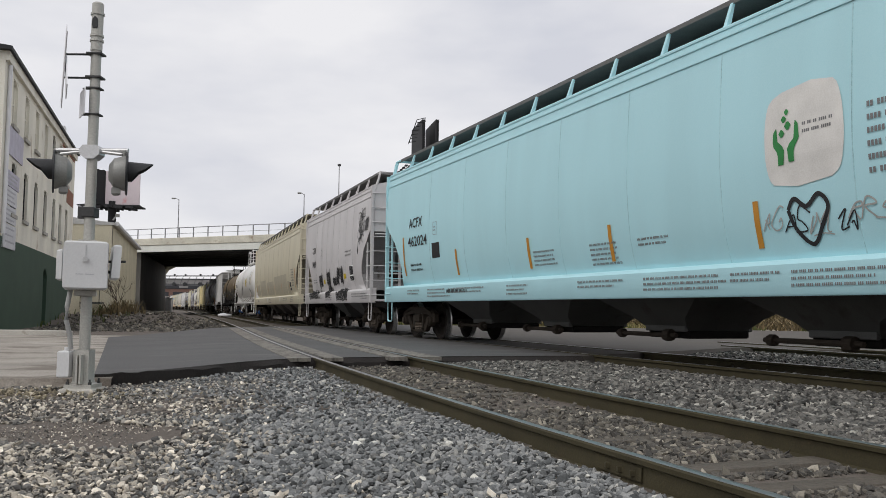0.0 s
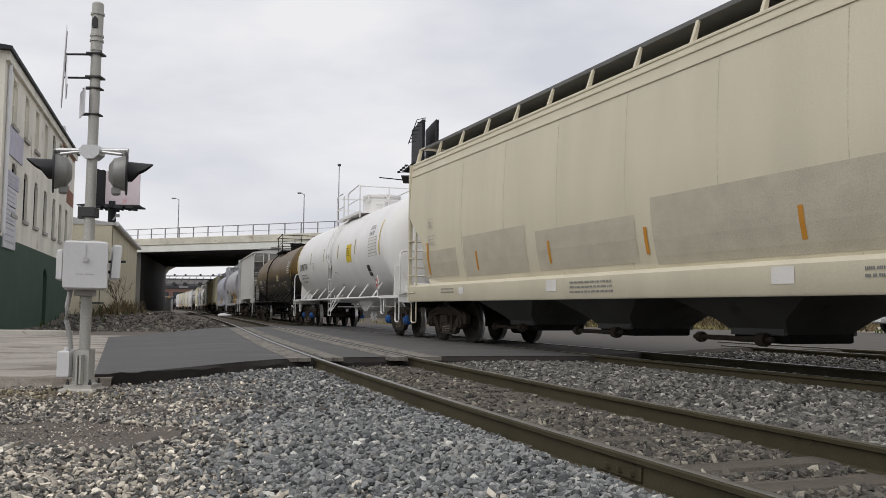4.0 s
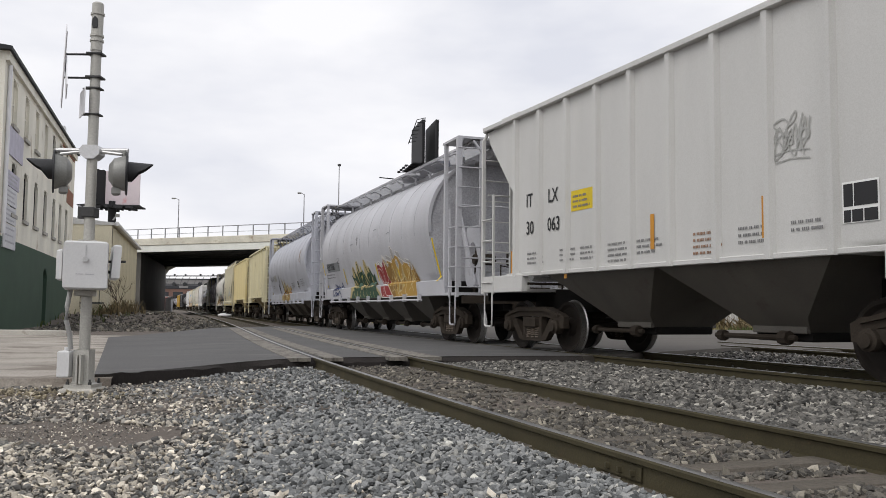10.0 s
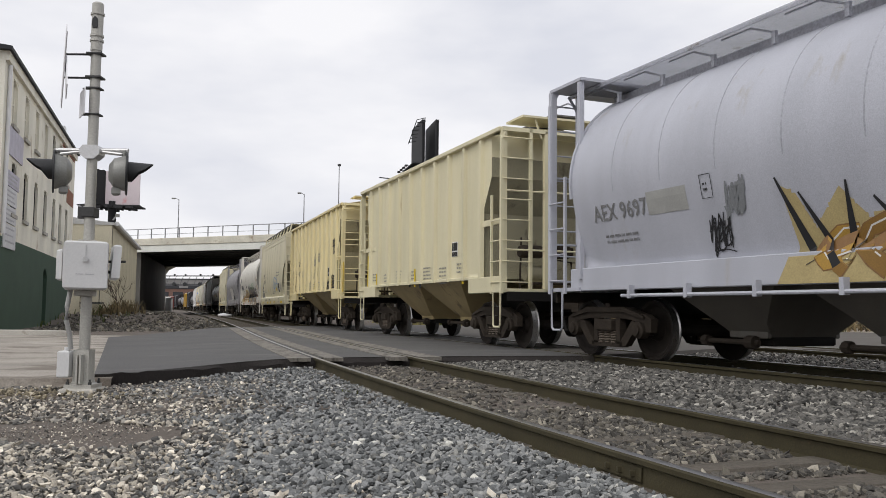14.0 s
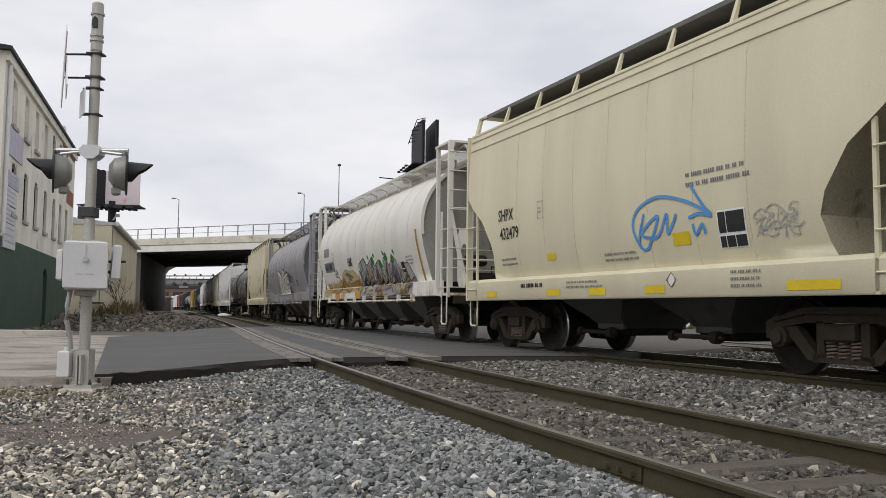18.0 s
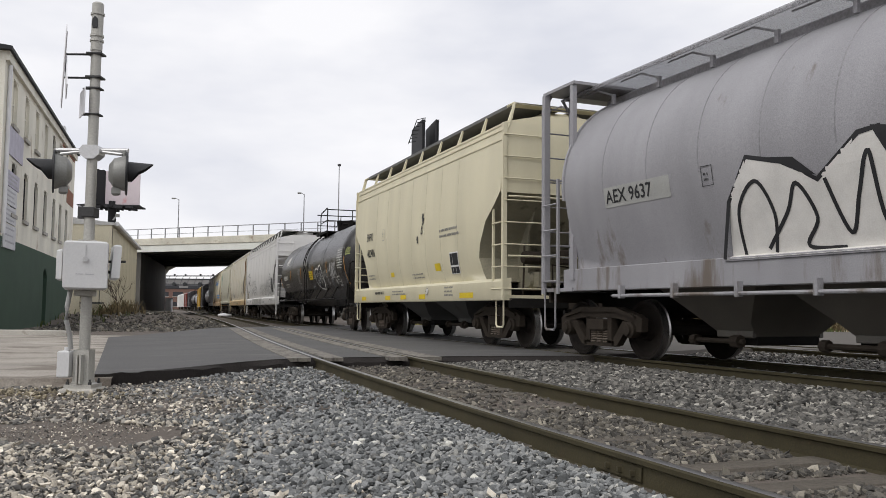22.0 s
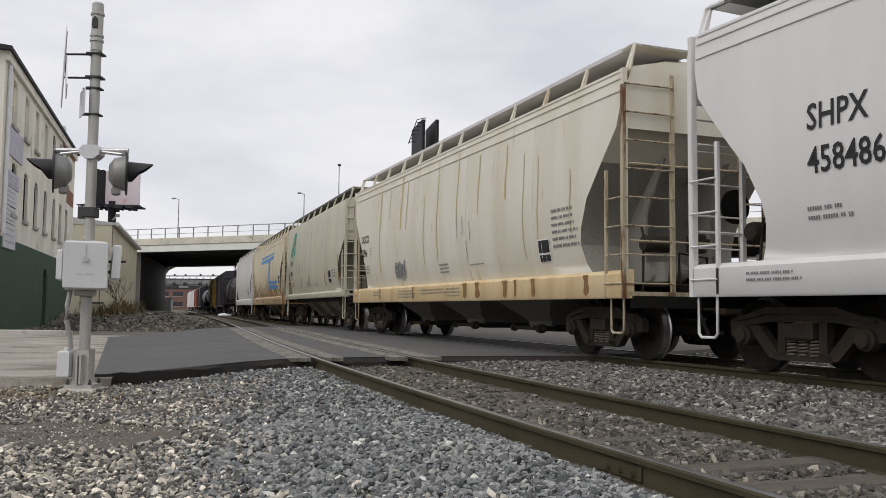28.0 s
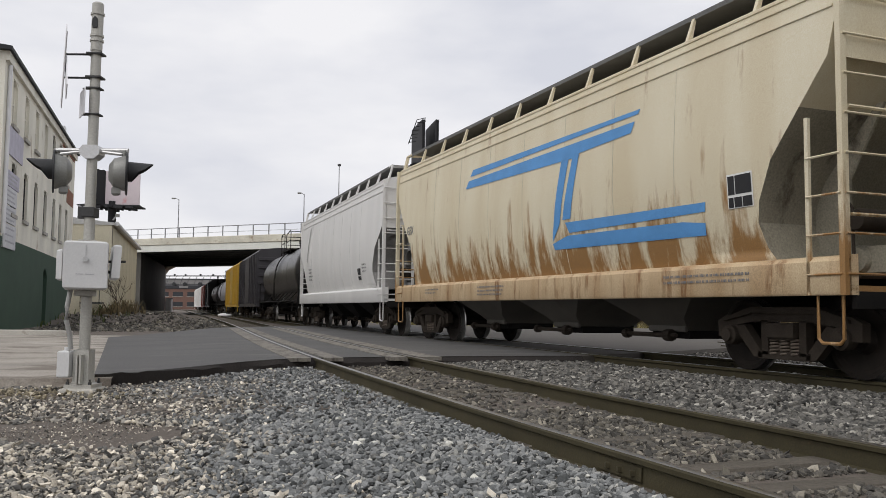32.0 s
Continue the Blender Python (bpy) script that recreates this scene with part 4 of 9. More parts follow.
def billboard(name, x, y, z0, zp0, zp1, w, yaw_a, yaw_b, spread, pole_r, label, face):
    t = thing(name, pose(x, y, 0), label, "billboard")
    part("pole", Geo().lathe([(z0, pole_r), (zp0 + 0.3, pole_r)], "z", 14), M_BBACK, t)
    for k, (yaw, sx, m) in enumerate(((yaw_a, -1, M_BBACK), (yaw_b, 1, face))):
        pn = part("panel", Geo().box(-w / 2, w / 2, -0.1, 0.1, zp0, zp1), m, t, "poster panel")
        pn.matrix_basis = pose(sx * spread, 0, 0, 0, 0, yaw)
        if w > 5:
            for i in range(9):
                zz = zp0 + (zp1 - zp0) * (i + 0.5) / 9
                part("edge_bracket", Geo().box(-w / 2 - 0.35, -w / 2 + 0.05, 0.05, 0.75, zz - 0.06, zz + 0.06).box(-w / 2 - 0.35, -w / 2 - 0.25, 0.65, 0.8, zz - 0.3, zz + 0.3), M_BBACK, pn)
        for i in range(6):
            xx = -w / 2 + w * (i + 0.5) / 6
            part("stringer", Geo().box(xx - 0.09, xx + 0.09, 0.1, 0.4, zp0 - 0.5, zp1 + 0.1), M_BBACK, pn)
        part("catwalk", Geo().box(-w / 2 - 0.3, w / 2 + 0.3, -1.3, -0.2, zp0 - 0.25, zp0 - 0.15).box(-w / 2 - 0.3, w / 2 + 0.3, 0.2, 1.3, zp0 - 0.25, zp0 - 0.15), M_BBACK, pn)
        for i in range(4):
            xx = -w / 2 + w * (i + 0.5) / 4
            part("light_arm", Geo().tube([(xx, -0.1, zp0 - 0.2), (xx, -1.9, zp0 - 0.45)], 0.05, 5).box(xx - 0.3, xx + 0.3, -2.1, -1.8, zp0 - 0.5, zp0 - 0.3), M_BBACK, pn)
    return t


billboard("billboard", -29.8, 76.0, 0.0, 9.9, 12.9, 3.6, 62, 8, 0.55, 0.35, "V-shaped billboard with pale poster on a dark pole", M_BAD)
b2 = billboard("billboard", -2.6, 110.0, 0.0, 19.4, 24.9, 7.0, -77, -78, 0.9, 0.5, "tall black billboard seen from its edge on a pole", M_BBACK)
part("climbing_frame", Geo().tube([(-1.9, -4, 21.6), (-0.85, -4, 24.7), (0.25, -4, 24.95), (0.25, -4, 24.5), (-0.8, -4, 24.25)], 0.06, 6), M_BBACK, b2)
for k in range(6):
    part("climbing_rung", Geo().tube([(-1.85 + 0.2 * k, -4, 21.8 + 0.5 * k), (-0.95 + 0.14 * k, -4, 21.9 + 0.5 * k)], 0.06, 5), M_BBACK, b2)
part("top_rod", Geo().tube([(1.85, -2, 18.0), (1.85, -2, 24.6)], 0.06, 5), M_BBACK, b2)
part("platform", Geo().box(-2.8, 3.2, -3, 3, 17.6, 17.75).box(-1.2, 2.6, -2, 2, 16.8, 16.95), M_BBACK, b2)
part("lamp_rod", Geo().tube([(-5.8, 0, 17.9), (-2.6, 0, 17.6)], 0.07, 5).tube([(3.2, 0, 19.6), (7.2, 0, 19.7)], 0.07, 5), M_BBACK, b2)
part("blue_box", Geo().box(1.8, 3.4, -1, 1, 18.8, 20.0), surface("blue_cabinet_paint", (0.03, 0.07, 0.2), 0.6, var=0.2), b2, "blue cabinet")

# ---- beyond the bridge ----
M_GANTRY = surface("grey_gantry_steel", (0.12, 0.12, 0.125), 0.7, 0.3, var=0.3)


def gantry():
    t = thing("signal_gantry", pose(-53, 183, 0, 0, 0, -14), "steel signal bridge with round black signal heads", "signal gantry")
    part("beam", Geo().box(-9, 16, -0.3, 0.3, 5.4, 5.7).box(-9, 16, -0.3, 0.3, 7.4, 7.6), M_GANTRY, t)
    for i in range(16):
        x = -9 + 25 * i / 15
        part("lattice_bar", Geo().tube([(x, 0, 5.6), (x + 0.8, 0, 7.5)], 0.06, 5), M_GANTRY, t)
    for x in (-8.5, 15.5):
        part("leg", Geo().box(x - 0.3, x + 0.3, -0.3, 0.3, -0.3, 7.4), M_GANTRY, t)
    for x in (-5.0, -2.4, 1.2, 4.2):
        s = part("signal_head", Geo().lathe([(-0.2, 0.0), (-0.2, 0.42), (0.1, 0.42), (0.1, 0.0)], "y", 20, (x, -0.6, 5.7)), M_HOOD, t)
        part("marker_light", Geo().lathe([(-0.1, 0.0), (-0.1, 0.2), (0.1, 0.2), (0.1, 0.0)], "y", 12, (x, -0.5, 7.7)), M_HOOD, s)


gantry()


def far_building(name, x, y, w, d, h, yaw, mat, label, rows, cols, glass):
    t = thing(name, pose(x, y, 0, 0, 0, yaw), label, "building")
    part("wall", Geo().box(-w / 2, w / 2, 0, d, -0.5, h), mat, t)
    part("roof", Geo().box(-w / 2 - 0.2, w / 2 + 0.2, -0.2, d + 0.2, h, h + 0.4), M_ROOFD, t)
    for r in range(rows):
        for c in range(cols):
            xx, zz = -w / 2 + w * (c + 0.5) / cols, h * (r + 0.45) / rows
            win = part("window", Geo().box(xx - 0.35 * w / cols, xx + 0.35 * w / cols, -0.06, 0.05, zz - 0.2 * h / rows, zz + 0.25 * h / rows), glass, t)
            part("window_sill", Geo().box(xx - 0.38 * w / cols, xx + 0.38 * w / cols, -0.15, 0.0, zz - 0.24 * h / rows, zz - 0.2 * h / rows), M_CONC, win)


M_FARBRICK = surface("dull_far_brick", (0.17, 0.10, 0.08), 0.9, var=0.3, scale=0.3, fine=3)
M_FARGREY = surface("far_grey_wall", (0.24, 0.235, 0.23), 0.9, var=0.3, scale=0.2, fine=3)
far_building("brick_warehouse", -112, 360, 46, 20, 8.5, -10, M_FARBRICK, "low red-brown brick warehouse beyond the bridge", 2, 7, M_GLASSD)
# a grey windowed block stands in for the distant hill
far_building("grey_warehouse", -128, 420, 90, 20, 14.5, 0, M_FARGREY, "grey block standing in for a hill far beyond the bridge", 2, 6, M_GLASSD)
far_building("tall_brick_factory", 53.0, 92.0, 26, 16, 33.0, -104 + 28, M_FARBRICK, "tall dark red brick factory beyond the fence", 7, 8, M_GLASSD)


def relay_case(x, y, w, d, h, label, mat):
    t = thing("relay_case", pose(x, y, -0.2), label, "equipment cabinet")
    part("case", Geo().box(-w / 2, w / 2, -d / 2, d / 2, 0.1, h, 0.03), mat, t)
    part("case_roof", Geo().box(-w / 2 - 0.06, w / 2 + 0.06, -d / 2 - 0.06, d / 2 + 0.06, h, h + 0.08), mat, t)
    part("plinth", Geo().box(-w / 2, w / 2, -d / 2, d / 2, -0.2, 0.1), M_CONC, t)
    part("case_door", Geo().box(-w / 2 + 0.08, w / 2 - 0.08, -d / 2 - 0.03, -d / 2, 0.2, h - 0.1), mat, t)


relay_case(-43.2, 134.5, 0.9, 0.9, 2.3, "white trackside equipment cabinet at the bridge", M_SIGN)

# ---- litter and debris ----
def litter():
    t = thing("paper_cup", pose(0.0, 7.42, -0.14, 70, 10, 30), "crushed white paper cup on the ballast", "litter")
    part("cup", Geo().lathe([(0.0, 0.0), (0.0, 0.026), (0.085, 0.036), (0.09, 0.038), (0.085, 0.033), (0.01, 0.023)], "z", 14), M_SIGN, t)
    t = thing("paper_scrap", pose(-0.33, 6.05, -0.185, 12, -8, 20), "torn white paper scrap on the ballast", "litter")
    part("paper", Geo().strip([[(-0.08, -0.02, 0.0), (-0.03, -0.028, 0.03), (0.05, -0.02, 0.012), (0.08, 0.0, 0.03)], [(-0.07, 0.025, 0.012), (-0.02, 0.03, 0.034), (0.04, 0.03, 0.02), (0.07, 0.03, 0.022)]]).strip([[(-0.08, -0.02, -0.003), (-0.03, -0.028, 0.027), (0.05, -0.02, 0.009), (0.08, 0.0, 0.027)], [(-0.07, 0.025, 0.009), (-0.02, 0.03, 0.031), (0.04, 0.03, 0.017), (0.07, 0.03, 0.019)]]), M_SIGN, t)
    t = thing("plastic_sack", pose(-19.8, 77.5, -0.12, 0, 0, 20), "crumpled white plastic sack between the tracks", "litter")
    g = Geo()
    rng = random.Random(4)
    rows = []
    for i in range(7):
        a = i / 6
        r = 0.22 * math.sin(math.pi * (0.15 + 0.7 * a))
        rows.append([(-0.6 + 1.2 * a + rng.uniform(-0.04, 0.04), 1.4 * r * math.cos(q) * rng.uniform(0.8, 1.2), 0.15 + r * math.sin(q) * rng.uniform(0.7, 1.2)) for q in np.linspace(0, 2 * math.pi, 11)[:-1]])
    g.strip(rows, True)
    n = len(g.v)
    g.f += [tuple(range(10)), tuple(range(n - 10, n))]
    part("sack", g, M_SIGN, t)


litter()

# ---- plants ----
M_GRASS = surface("dry_grass", (0.25, 0.225, 0.115), 0.9, var=0.5, scale=1.2, fine=8, bump=0, island=[(0.0, (0.55, 0.6, 0.45)), (1.0, (1.35, 1.25, 1.0)), (0.5, (1.0, 0.95, 0.8))])
M_WEED = surface("green_weed", (0.075, 0.095, 0.03), 0.9, var=0.4, scale=2, fine=8, bump=0, island=[(0.0, (0.6, 0.65, 0.5)), (1.0, (1.5, 1.4, 1.1)), (0.5, (1.0, 1.0, 1.0))])
M_BRUSH = surface("dead_brown_brush", (0.18, 0.145, 0.088), 0.9, var=0.5, scale=1.0, fine=8, bump=0, island=[(0.0, (0.45, 0.45, 0.42)), (1.0, (1.6, 1.5, 1.3)), (0.5, (1.0, 0.95, 0.85))])
M_TWIG = surface("bare_twig", (0.10, 0.075, 0.055), 0.9, var=0.3)


def blades(name, pts, hmin, hmax, mat, label, seed, lean=0.35, width=0.02):
    rng = np.random.default_rng(seed)
    n = len(pts)
    P = np.array(pts)
    h = rng.uniform(hmin, hmax, n)
    a = rng.uniform(0, 2 * math.pi, n)
    b = rng.uniform(0, 2 * math.pi, n)
    w = width * rng.uniform(0.6, 1.6, n)
    side = np.stack([np.cos(a) * w, np.sin(a) * w, np.zeros(n)], 1)
    bend = np.stack([np.cos(b) * h * lean, np.sin(b) * h * lean, np.zeros(n)], 1) * rng.uniform(0.2, 1.2, n)[:, None]
    up = np.stack([np.zeros(n), np.zeros(n), h], 1)
    V = np.stack([P - side, P + side, P + up * 0.55 + bend * 0.35 + side * 0.7, P + up * 0.55 + bend * 0.35 - side * 0.7, P + up + bend], 1).reshape(-1, 3)
    me = bpy.data.meshes.new(name)
    F = []
    for i in range(n):
        F += [(5 * i, 5 * i + 1, 5 * i + 2, 5 * i + 3), (5 * i + 3, 5 * i + 2, 5 * i + 4)]
    me.from_pydata(V.tolist(), [], F)
    me.materials.append(mat)
    return tagged(new(name, me), label, "grass", kind="stuff")


VERGE = [(-4.0, 44.5), (-2.0, 43.2), (5.9, 41.9), (12, 39.0), (22, 33.6), (38, 24.6)]
M_BANK = surface("dry_grass_bank", (0.17, 0.14, 0.085), 0.95, var=0.5, scale=0.8, fine=12, bump=0.5, spots=(0.11, 0.105, 0.055), spot_at=0.55)


def bank_rise(x, off):
    """Height of the overgrown bank, off metres beyond the edge of the asphalt."""
    w = ease(1.0, 4.5, x) * (1 - ease(17.0, 20.5, x))
    return w * (1.35 * ease(1.2, 11.0, off) + 0.10 * np.sin(x * 1.3) * np.cos(off * 0.8) * ease(1.0, 4.0, off))


def grass_bank():
    ex, ey = [p[0] for p in VERGE], [p[1] for p in VERGE]
    rows = []
    for x in np.linspace(0.5, 21.0, 42):
        y0 = float(np.interp(x, ex, ey)) + 1.0
        rows.append([(x, y0 + o, -0.23 + float(bank_rise(x, o + 1.0)) - 0.3 * (o > 19)) for o in np.linspace(0, 20, 21)])
    tagged(part("grass_bank", Geo().strip(rows), M_BANK, smooth=2), "low bank of dry matted grass beyond the asphalt", "ground", kind="structure")


grass_bank()


def plants():
    rng = np.random.default_rng(8)
    ex, ey = [p[0] for p in VERGE], [p[1] for p in VERGE]
    x = rng.uniform(-12, 34, 16000)
    off = rng.exponential(3.5, 16000)
    y = np.interp(x, ex, ey) + 0.4 + off + 2.5 * ((x > 13) & (x < 24))
    clump = np.sin(x * 1.7) * np.cos(y * 1.3 + x) > -0.55
    blades("dry_grass_verge", [(a, b, -0.22 + h) for a, b, h, k in zip(x, y, bank_rise(x, y - np.interp(x, ex, ey)), clump) if k and b < 62 and MAIN.offset(a, b)[0] < -5.5], 0.12, 0.5, M_GRASS, "dry yellow grass along the far verge", 3, width=0.03, lean=0.9)
    x = rng.uniform(-6, 24, 5000)
    y = np.interp(x, ex, ey) + 0.3 + rng.exponential(1.0, 5000)
    keep = np.sin(x * 2.3 + 1) > 0.1
    blades("green_weeds_verge", [(a, b, -0.2) for a, b, k in zip(x, y, keep) if k and MAIN.offset(a, b)[0] < -5.0], 0.1, 0.4, M_WEED, "low green weeds at the edge of the asphalt", 5, width=0.03)
    # tall brown brush behind the far verge
    x = rng.uniform(2.5, 27, 15000)
    off = 2.0 + rng.exponential(4.5, 15000)
    keep = (rng.uniform(0, 1, 15000) < np.where(x < 19, 1.0, 0.12)) & (off < 19)
    z = -0.22 + bank_rise(x, off)
    y = np.interp(x, ex, ey) + off
    blades("brown_brush", [(a, b, h) for a, b, h, k in zip(x, y, z, keep) if k], 0.2, 0.75, M_BRUSH, "dull brown dead grass on the bank", 12, width=0.045, lean=1.1)
    # weeds in front of the shed
    x, y = rng.normal(-18.5, 0.55, 420), rng.normal(49.0, 0.8, 420)
    z = ground_z(x, y)
    blades("dry_weeds_by_shed", list(zip(x, y, z - 0.02)), 0.25, 0.9, M_BRUSH, "tall dry weeds in front of the shed", 6, width=0.03, lean=0.5)
    x, y = rng.normal(-19.6, 0.7, 260), rng.normal(50.5, 0.8, 260)
    z = ground_z(x, y)
    blades("green_weeds_by_shed", list(zip(x, y, z - 0.02)), 0.2, 0.8, M_WEED, "green weeds on the rubble by the shed", 7, width=0.04, lean=0.6)
    x, y = rng.uniform(-20, -16.5, 120), rng.uniform(36, 46, 120)
    z = ground_z(x, y)
    blades("sparse_weeds", list(zip(x, y, z - 0.02)), 0.1, 0.45, M_WEED, "sparse weeds between rubble and building", 9, width=0.025)
    # a few tufts of greenish litter at the near rail
    x, y = rng.normal(-0.95, 0.05, 14), rng.normal(8.9, 0.05, 14)
    blades("rail_side_tuft", list(zip(x, y, np.full(14, -0.16))), 0.03, 0.07, M_WEED, "tiny green tuft beside the near rail", 10, width=0.006)


plants()


def shrub(x, y, z, h, seed, label):
    rng = random.Random(seed)
    t = thing("bare_shrub", pose(x, y, z), label, "shrub")
    g = Geo()

    def grow(p, d, ln, r, k):
        q = p + d * ln
        g.tube([p, (p + q) / 2 + Vector((rng.uniform(-1, 1), rng.uniform(-1, 1), 0)) * ln * 0.08, q], [r, r * 0.8, r * 0.6], 5)
        if k:
            for _ in range(3):
                e = (d + Vector((rng.uniform(-0.7, 0.7), rng.uniform(-0.7, 0.7), rng.uniform(-0.1, 0.5)))).normalized()
                grow(q, e, ln * rng.uniform(0.55, 0.8), r * 0.6, k - 1)

    for _ in range(4):
        grow(Vector((rng.uniform(-0.2, 0.2), rng.uniform(-0.2, 0.2), 0)), Vector((rng.uniform(-0.4, 0.4), rng.uniform(-0.4, 0.4), 1)).normalized(), h * 0.38, 0.03, 3)
    part("branches", g, M_TWIG, t)


shrub(-21.5, 51.5, -0.1, 4.6, 2, "bare leafless shrub in front of the shed")
shrub(-24.0, 52.5, -0.1, 5.0, 5, "bare leafless shrub beside the shed wall")
shrub(-19.0, 50.0, 0.2, 2.4, 7, "low bare shrub among dry weeds")

# ---- beyond the main track ----
M_BASEW = surface("dirty_white_column_paint", (0.50, 0.49, 0.46), 0.6, var=0.4, scale=3)
M_PICKET = surface("dark_picket_steel", (0.13, 0.125, 0.11), 0.7, 0.3, var=0.3)
M_POST = surface("weathered_timber_post", (0.13, 0.10, 0.075), 0.9, var=0.4, stretch=(4, 4, 0.5))


def picket_fence():
    t = thing("picket_fence", pose(0, 0, 0), "grey steel picket fence behind dry grass", "fence")
    a, b = Vector((12.0, 66.0, 0)), Vector((44.0, 52.0, 0))
    n = 190
    me = Geo().box(-0.02, 0.02, -0.02, 0.02, -0.2, 1.75).mesh("picket")
    me.materials.append(M_PICKET)
    for i in range(n + 1):
        p = a.lerp(b, i / n)
        o = part("picket", me, None, t)
        o.location = p
    for z in (0.2, 1.45):
        part("fence_rail", Geo().tube([(a.x, a.y, z), (b.x, b.y, z)], 0.03, 5), M_PICKET, t)


picket_fence()


def timber_post(x, y, h, label):
    t = thing("timber_post", pose(x, y, -0.2), label, "post", "posts along the far verge")
    part("post", Geo().tube([(0, 0, 0), (0.03, 0, h)], [0.14, 0.12], 10), M_POST, t)


for x, y, h in ((19.5, 50.0, 2.4), (20.9, 49.0, 2.6), (22.6, 48.2, 2.2)):
    timber_post(x, y, h, "weathered timber post on the far verge")


def far_mast():
    t = thing("far_crossing_signal", pose(11.72, 41.2, -0.15), "white crossing signal mast on the far side of the tracks", "crossing signal")
    part("mast", Geo().lathe([(0.0, 0.10), (4.2, 0.09), (4.2, 0.0)], "z", 14), M_SIGN, t)
    part("base_casting", Geo().strip([[(sx * w, sy * w, z) for sx, sy in ((-1, -1), (1, -1), (1, 1), (-1, 1))] for w, z in ((0.27, -0.1), (0.26, 0.02), (0.22, 0.06), (0.17, 0.52), (0.10, 0.58))], True), M_SIGN, t)


far_mast()


def signal_column():
    """Stout column on a flared and ribbed foot."""
    t = thing("signal_column", pose(13.9, 40.9, -0.15), "dirty white steel column on a flared ribbed foot", "column")
    part("shaft", Geo().lathe([(0.0, 0.20), (2.6, 0.19), (2.6, 0.0)], "z", 18), M_BASEW, t)
    part("base_plate", Geo().box(-0.44, 0.44, -0.44, 0.44, -0.1, 0.04, 0.01), M_STEELB, t)
    for k in range(8):
        o = part("rib", Geo().prism([(0.19, 0.04), (0.42, 0.04), (0.40, 0.16), (0.22, 0.95), (0.19, 0.95)], -0.02, 0.02), M_BASEW, t)
        o.matrix_basis = pose(0, 0, 0, 0, 0, 45 * k + 12)


signal_column()
M_PALEGRAV = surface("pale_gravel_bank", (0.42, 0.38, 0.31), 0.95, var=0.3, scale=1.2, fine=20, bump=0.4)


def gravel_bank():
    g = Geo()
    rows = []
    for i in range(9):
        u = i / 8
        x0, y0 = 13.5 + 14 * u, 39.4 - 7.6 * u
        rows.append([(x0 + 0.3 * v * 3, y0 + v * 7, -0.18 + (0.35 * math.sin(math.pi * min(1, v * 1.1)) + 0.06 * math.sin(i * 2.1 + v * 5)) * (0.4 + 0.6 * math.sin(math.pi * (0.1 + 0.8 * u)))) for v in np.linspace(0, 1, 7)])
    g.strip(rows)
    tagged(part("gravel_verge", g, M_PALEGRAV, smooth=2), "pale bare gravel verge beyond the asphalt", "ground", kind="structure")


gravel_bank()

M_CARPAINT = surface("silver_truck_paint", (0.35, 0.36, 0.37), 0.35, 0.4, var=0.1, scale=2)
M_TYRE = surface("tyre_rubber", (0.02, 0.02, 0.02), 0.85, var=0.2)


def pickup(x, y, yaw):
    """Parked pickup, its nose toward the road."""
    t = thing("pickup_truck", pose(x, y, -0.05, 0, 0, yaw), "silver-grey pickup truck parked beyond the tracks", "pickup truck")
    part("body", Geo().prism([(-2.6, 0.45), (-2.62, 0.95), (-2.5, 1.08), (-1.3, 1.16), (-0.75, 1.72), (0.6, 1.76), (0.8, 1.15), (2.7, 1.12), (2.72, 0.5)], -0.95, 0.95), M_CARPAINT, t)
    part("windscreen", Geo().prism([(-1.22, 1.18), (-0.78, 1.66), (-0.74, 1.66), (-1.16, 1.18)], -0.85, 0.85), M_GLASSD, t)
    part("bumper", Geo().box(-2.78, -2.6, -0.95, 0.95, 0.42, 0.66, 0.04), M_ALU, t)
    part("grille", Geo().box(-2.655, -2.6, -0.6, 0.6, 0.7, 1.0, 0.01), M_HOOD, t)
    part("number_plate", Geo().box(-2.80, -2.775, -0.16, 0.16, 0.48, 0.62), M_SIGN, t)
    for sy in (-1, 1):
        part("headlight", Geo().box(-2.655, -2.58, min(sy * 0.62, sy * 0.9), max(sy * 0.62, sy * 0.9), 0.75, 0.97, 0.02), M_SIGN, t)
        for xx in (-1.65, 1.7):
            w = part("wheel", Geo().lathe([(-0.12, 0.0), (-0.12, 0.3), (-0.1, 0.38), (0.1, 0.38), (0.12, 0.3), (0.12, 0.0)], "y", 24, (xx, sy * 0.86, 0.38)), M_TYRE, t)
            part("rim", Geo().lathe([(-0.13, 0.0), (-0.13, 0.2), (0.13, 0.2), (0.13, 0.0)], "y", 16, (xx, sy * 0.86, 0.38)), M_ALU, w)


pickup(20.05, 34.2, 8)

# ---- rolling stock ----
M_BLACK = surface("black_underframe", (0.013, 0.012, 0.011), 0.85, 0.1, var=0.4, scale=3, fine=40, bump=0.3, spots=(0.022, 0.018, 0.015), spec=0.2)
M_TRUCK = surface("grimy_cast_steel", (0.044, 0.035, 0.027), 0.85, 0.2, var=0.5, scale=5, fine=60, bump=0.3, spots=(0.075, 0.05, 0.032), spec=0.25)
M_WHEEL = surface("wheel_steel", (0.020, 0.016, 0.013), 0.8, 0.0, var=0.5, scale=5, fine=60, bump=0.15, spots=(0.035, 0.027, 0.02), spec=0.2)
M_TREAD = surface("polished_wheel_tread", (0.45, 0.44, 0.43), 0.3, 0.95, var=0.15, scale=8, fine=100, bump=0.05)
M_SPRING = surface("spring_steel", (0.15, 0.12, 0.095), 0.7, 0.3, var=0.4, scale=8)
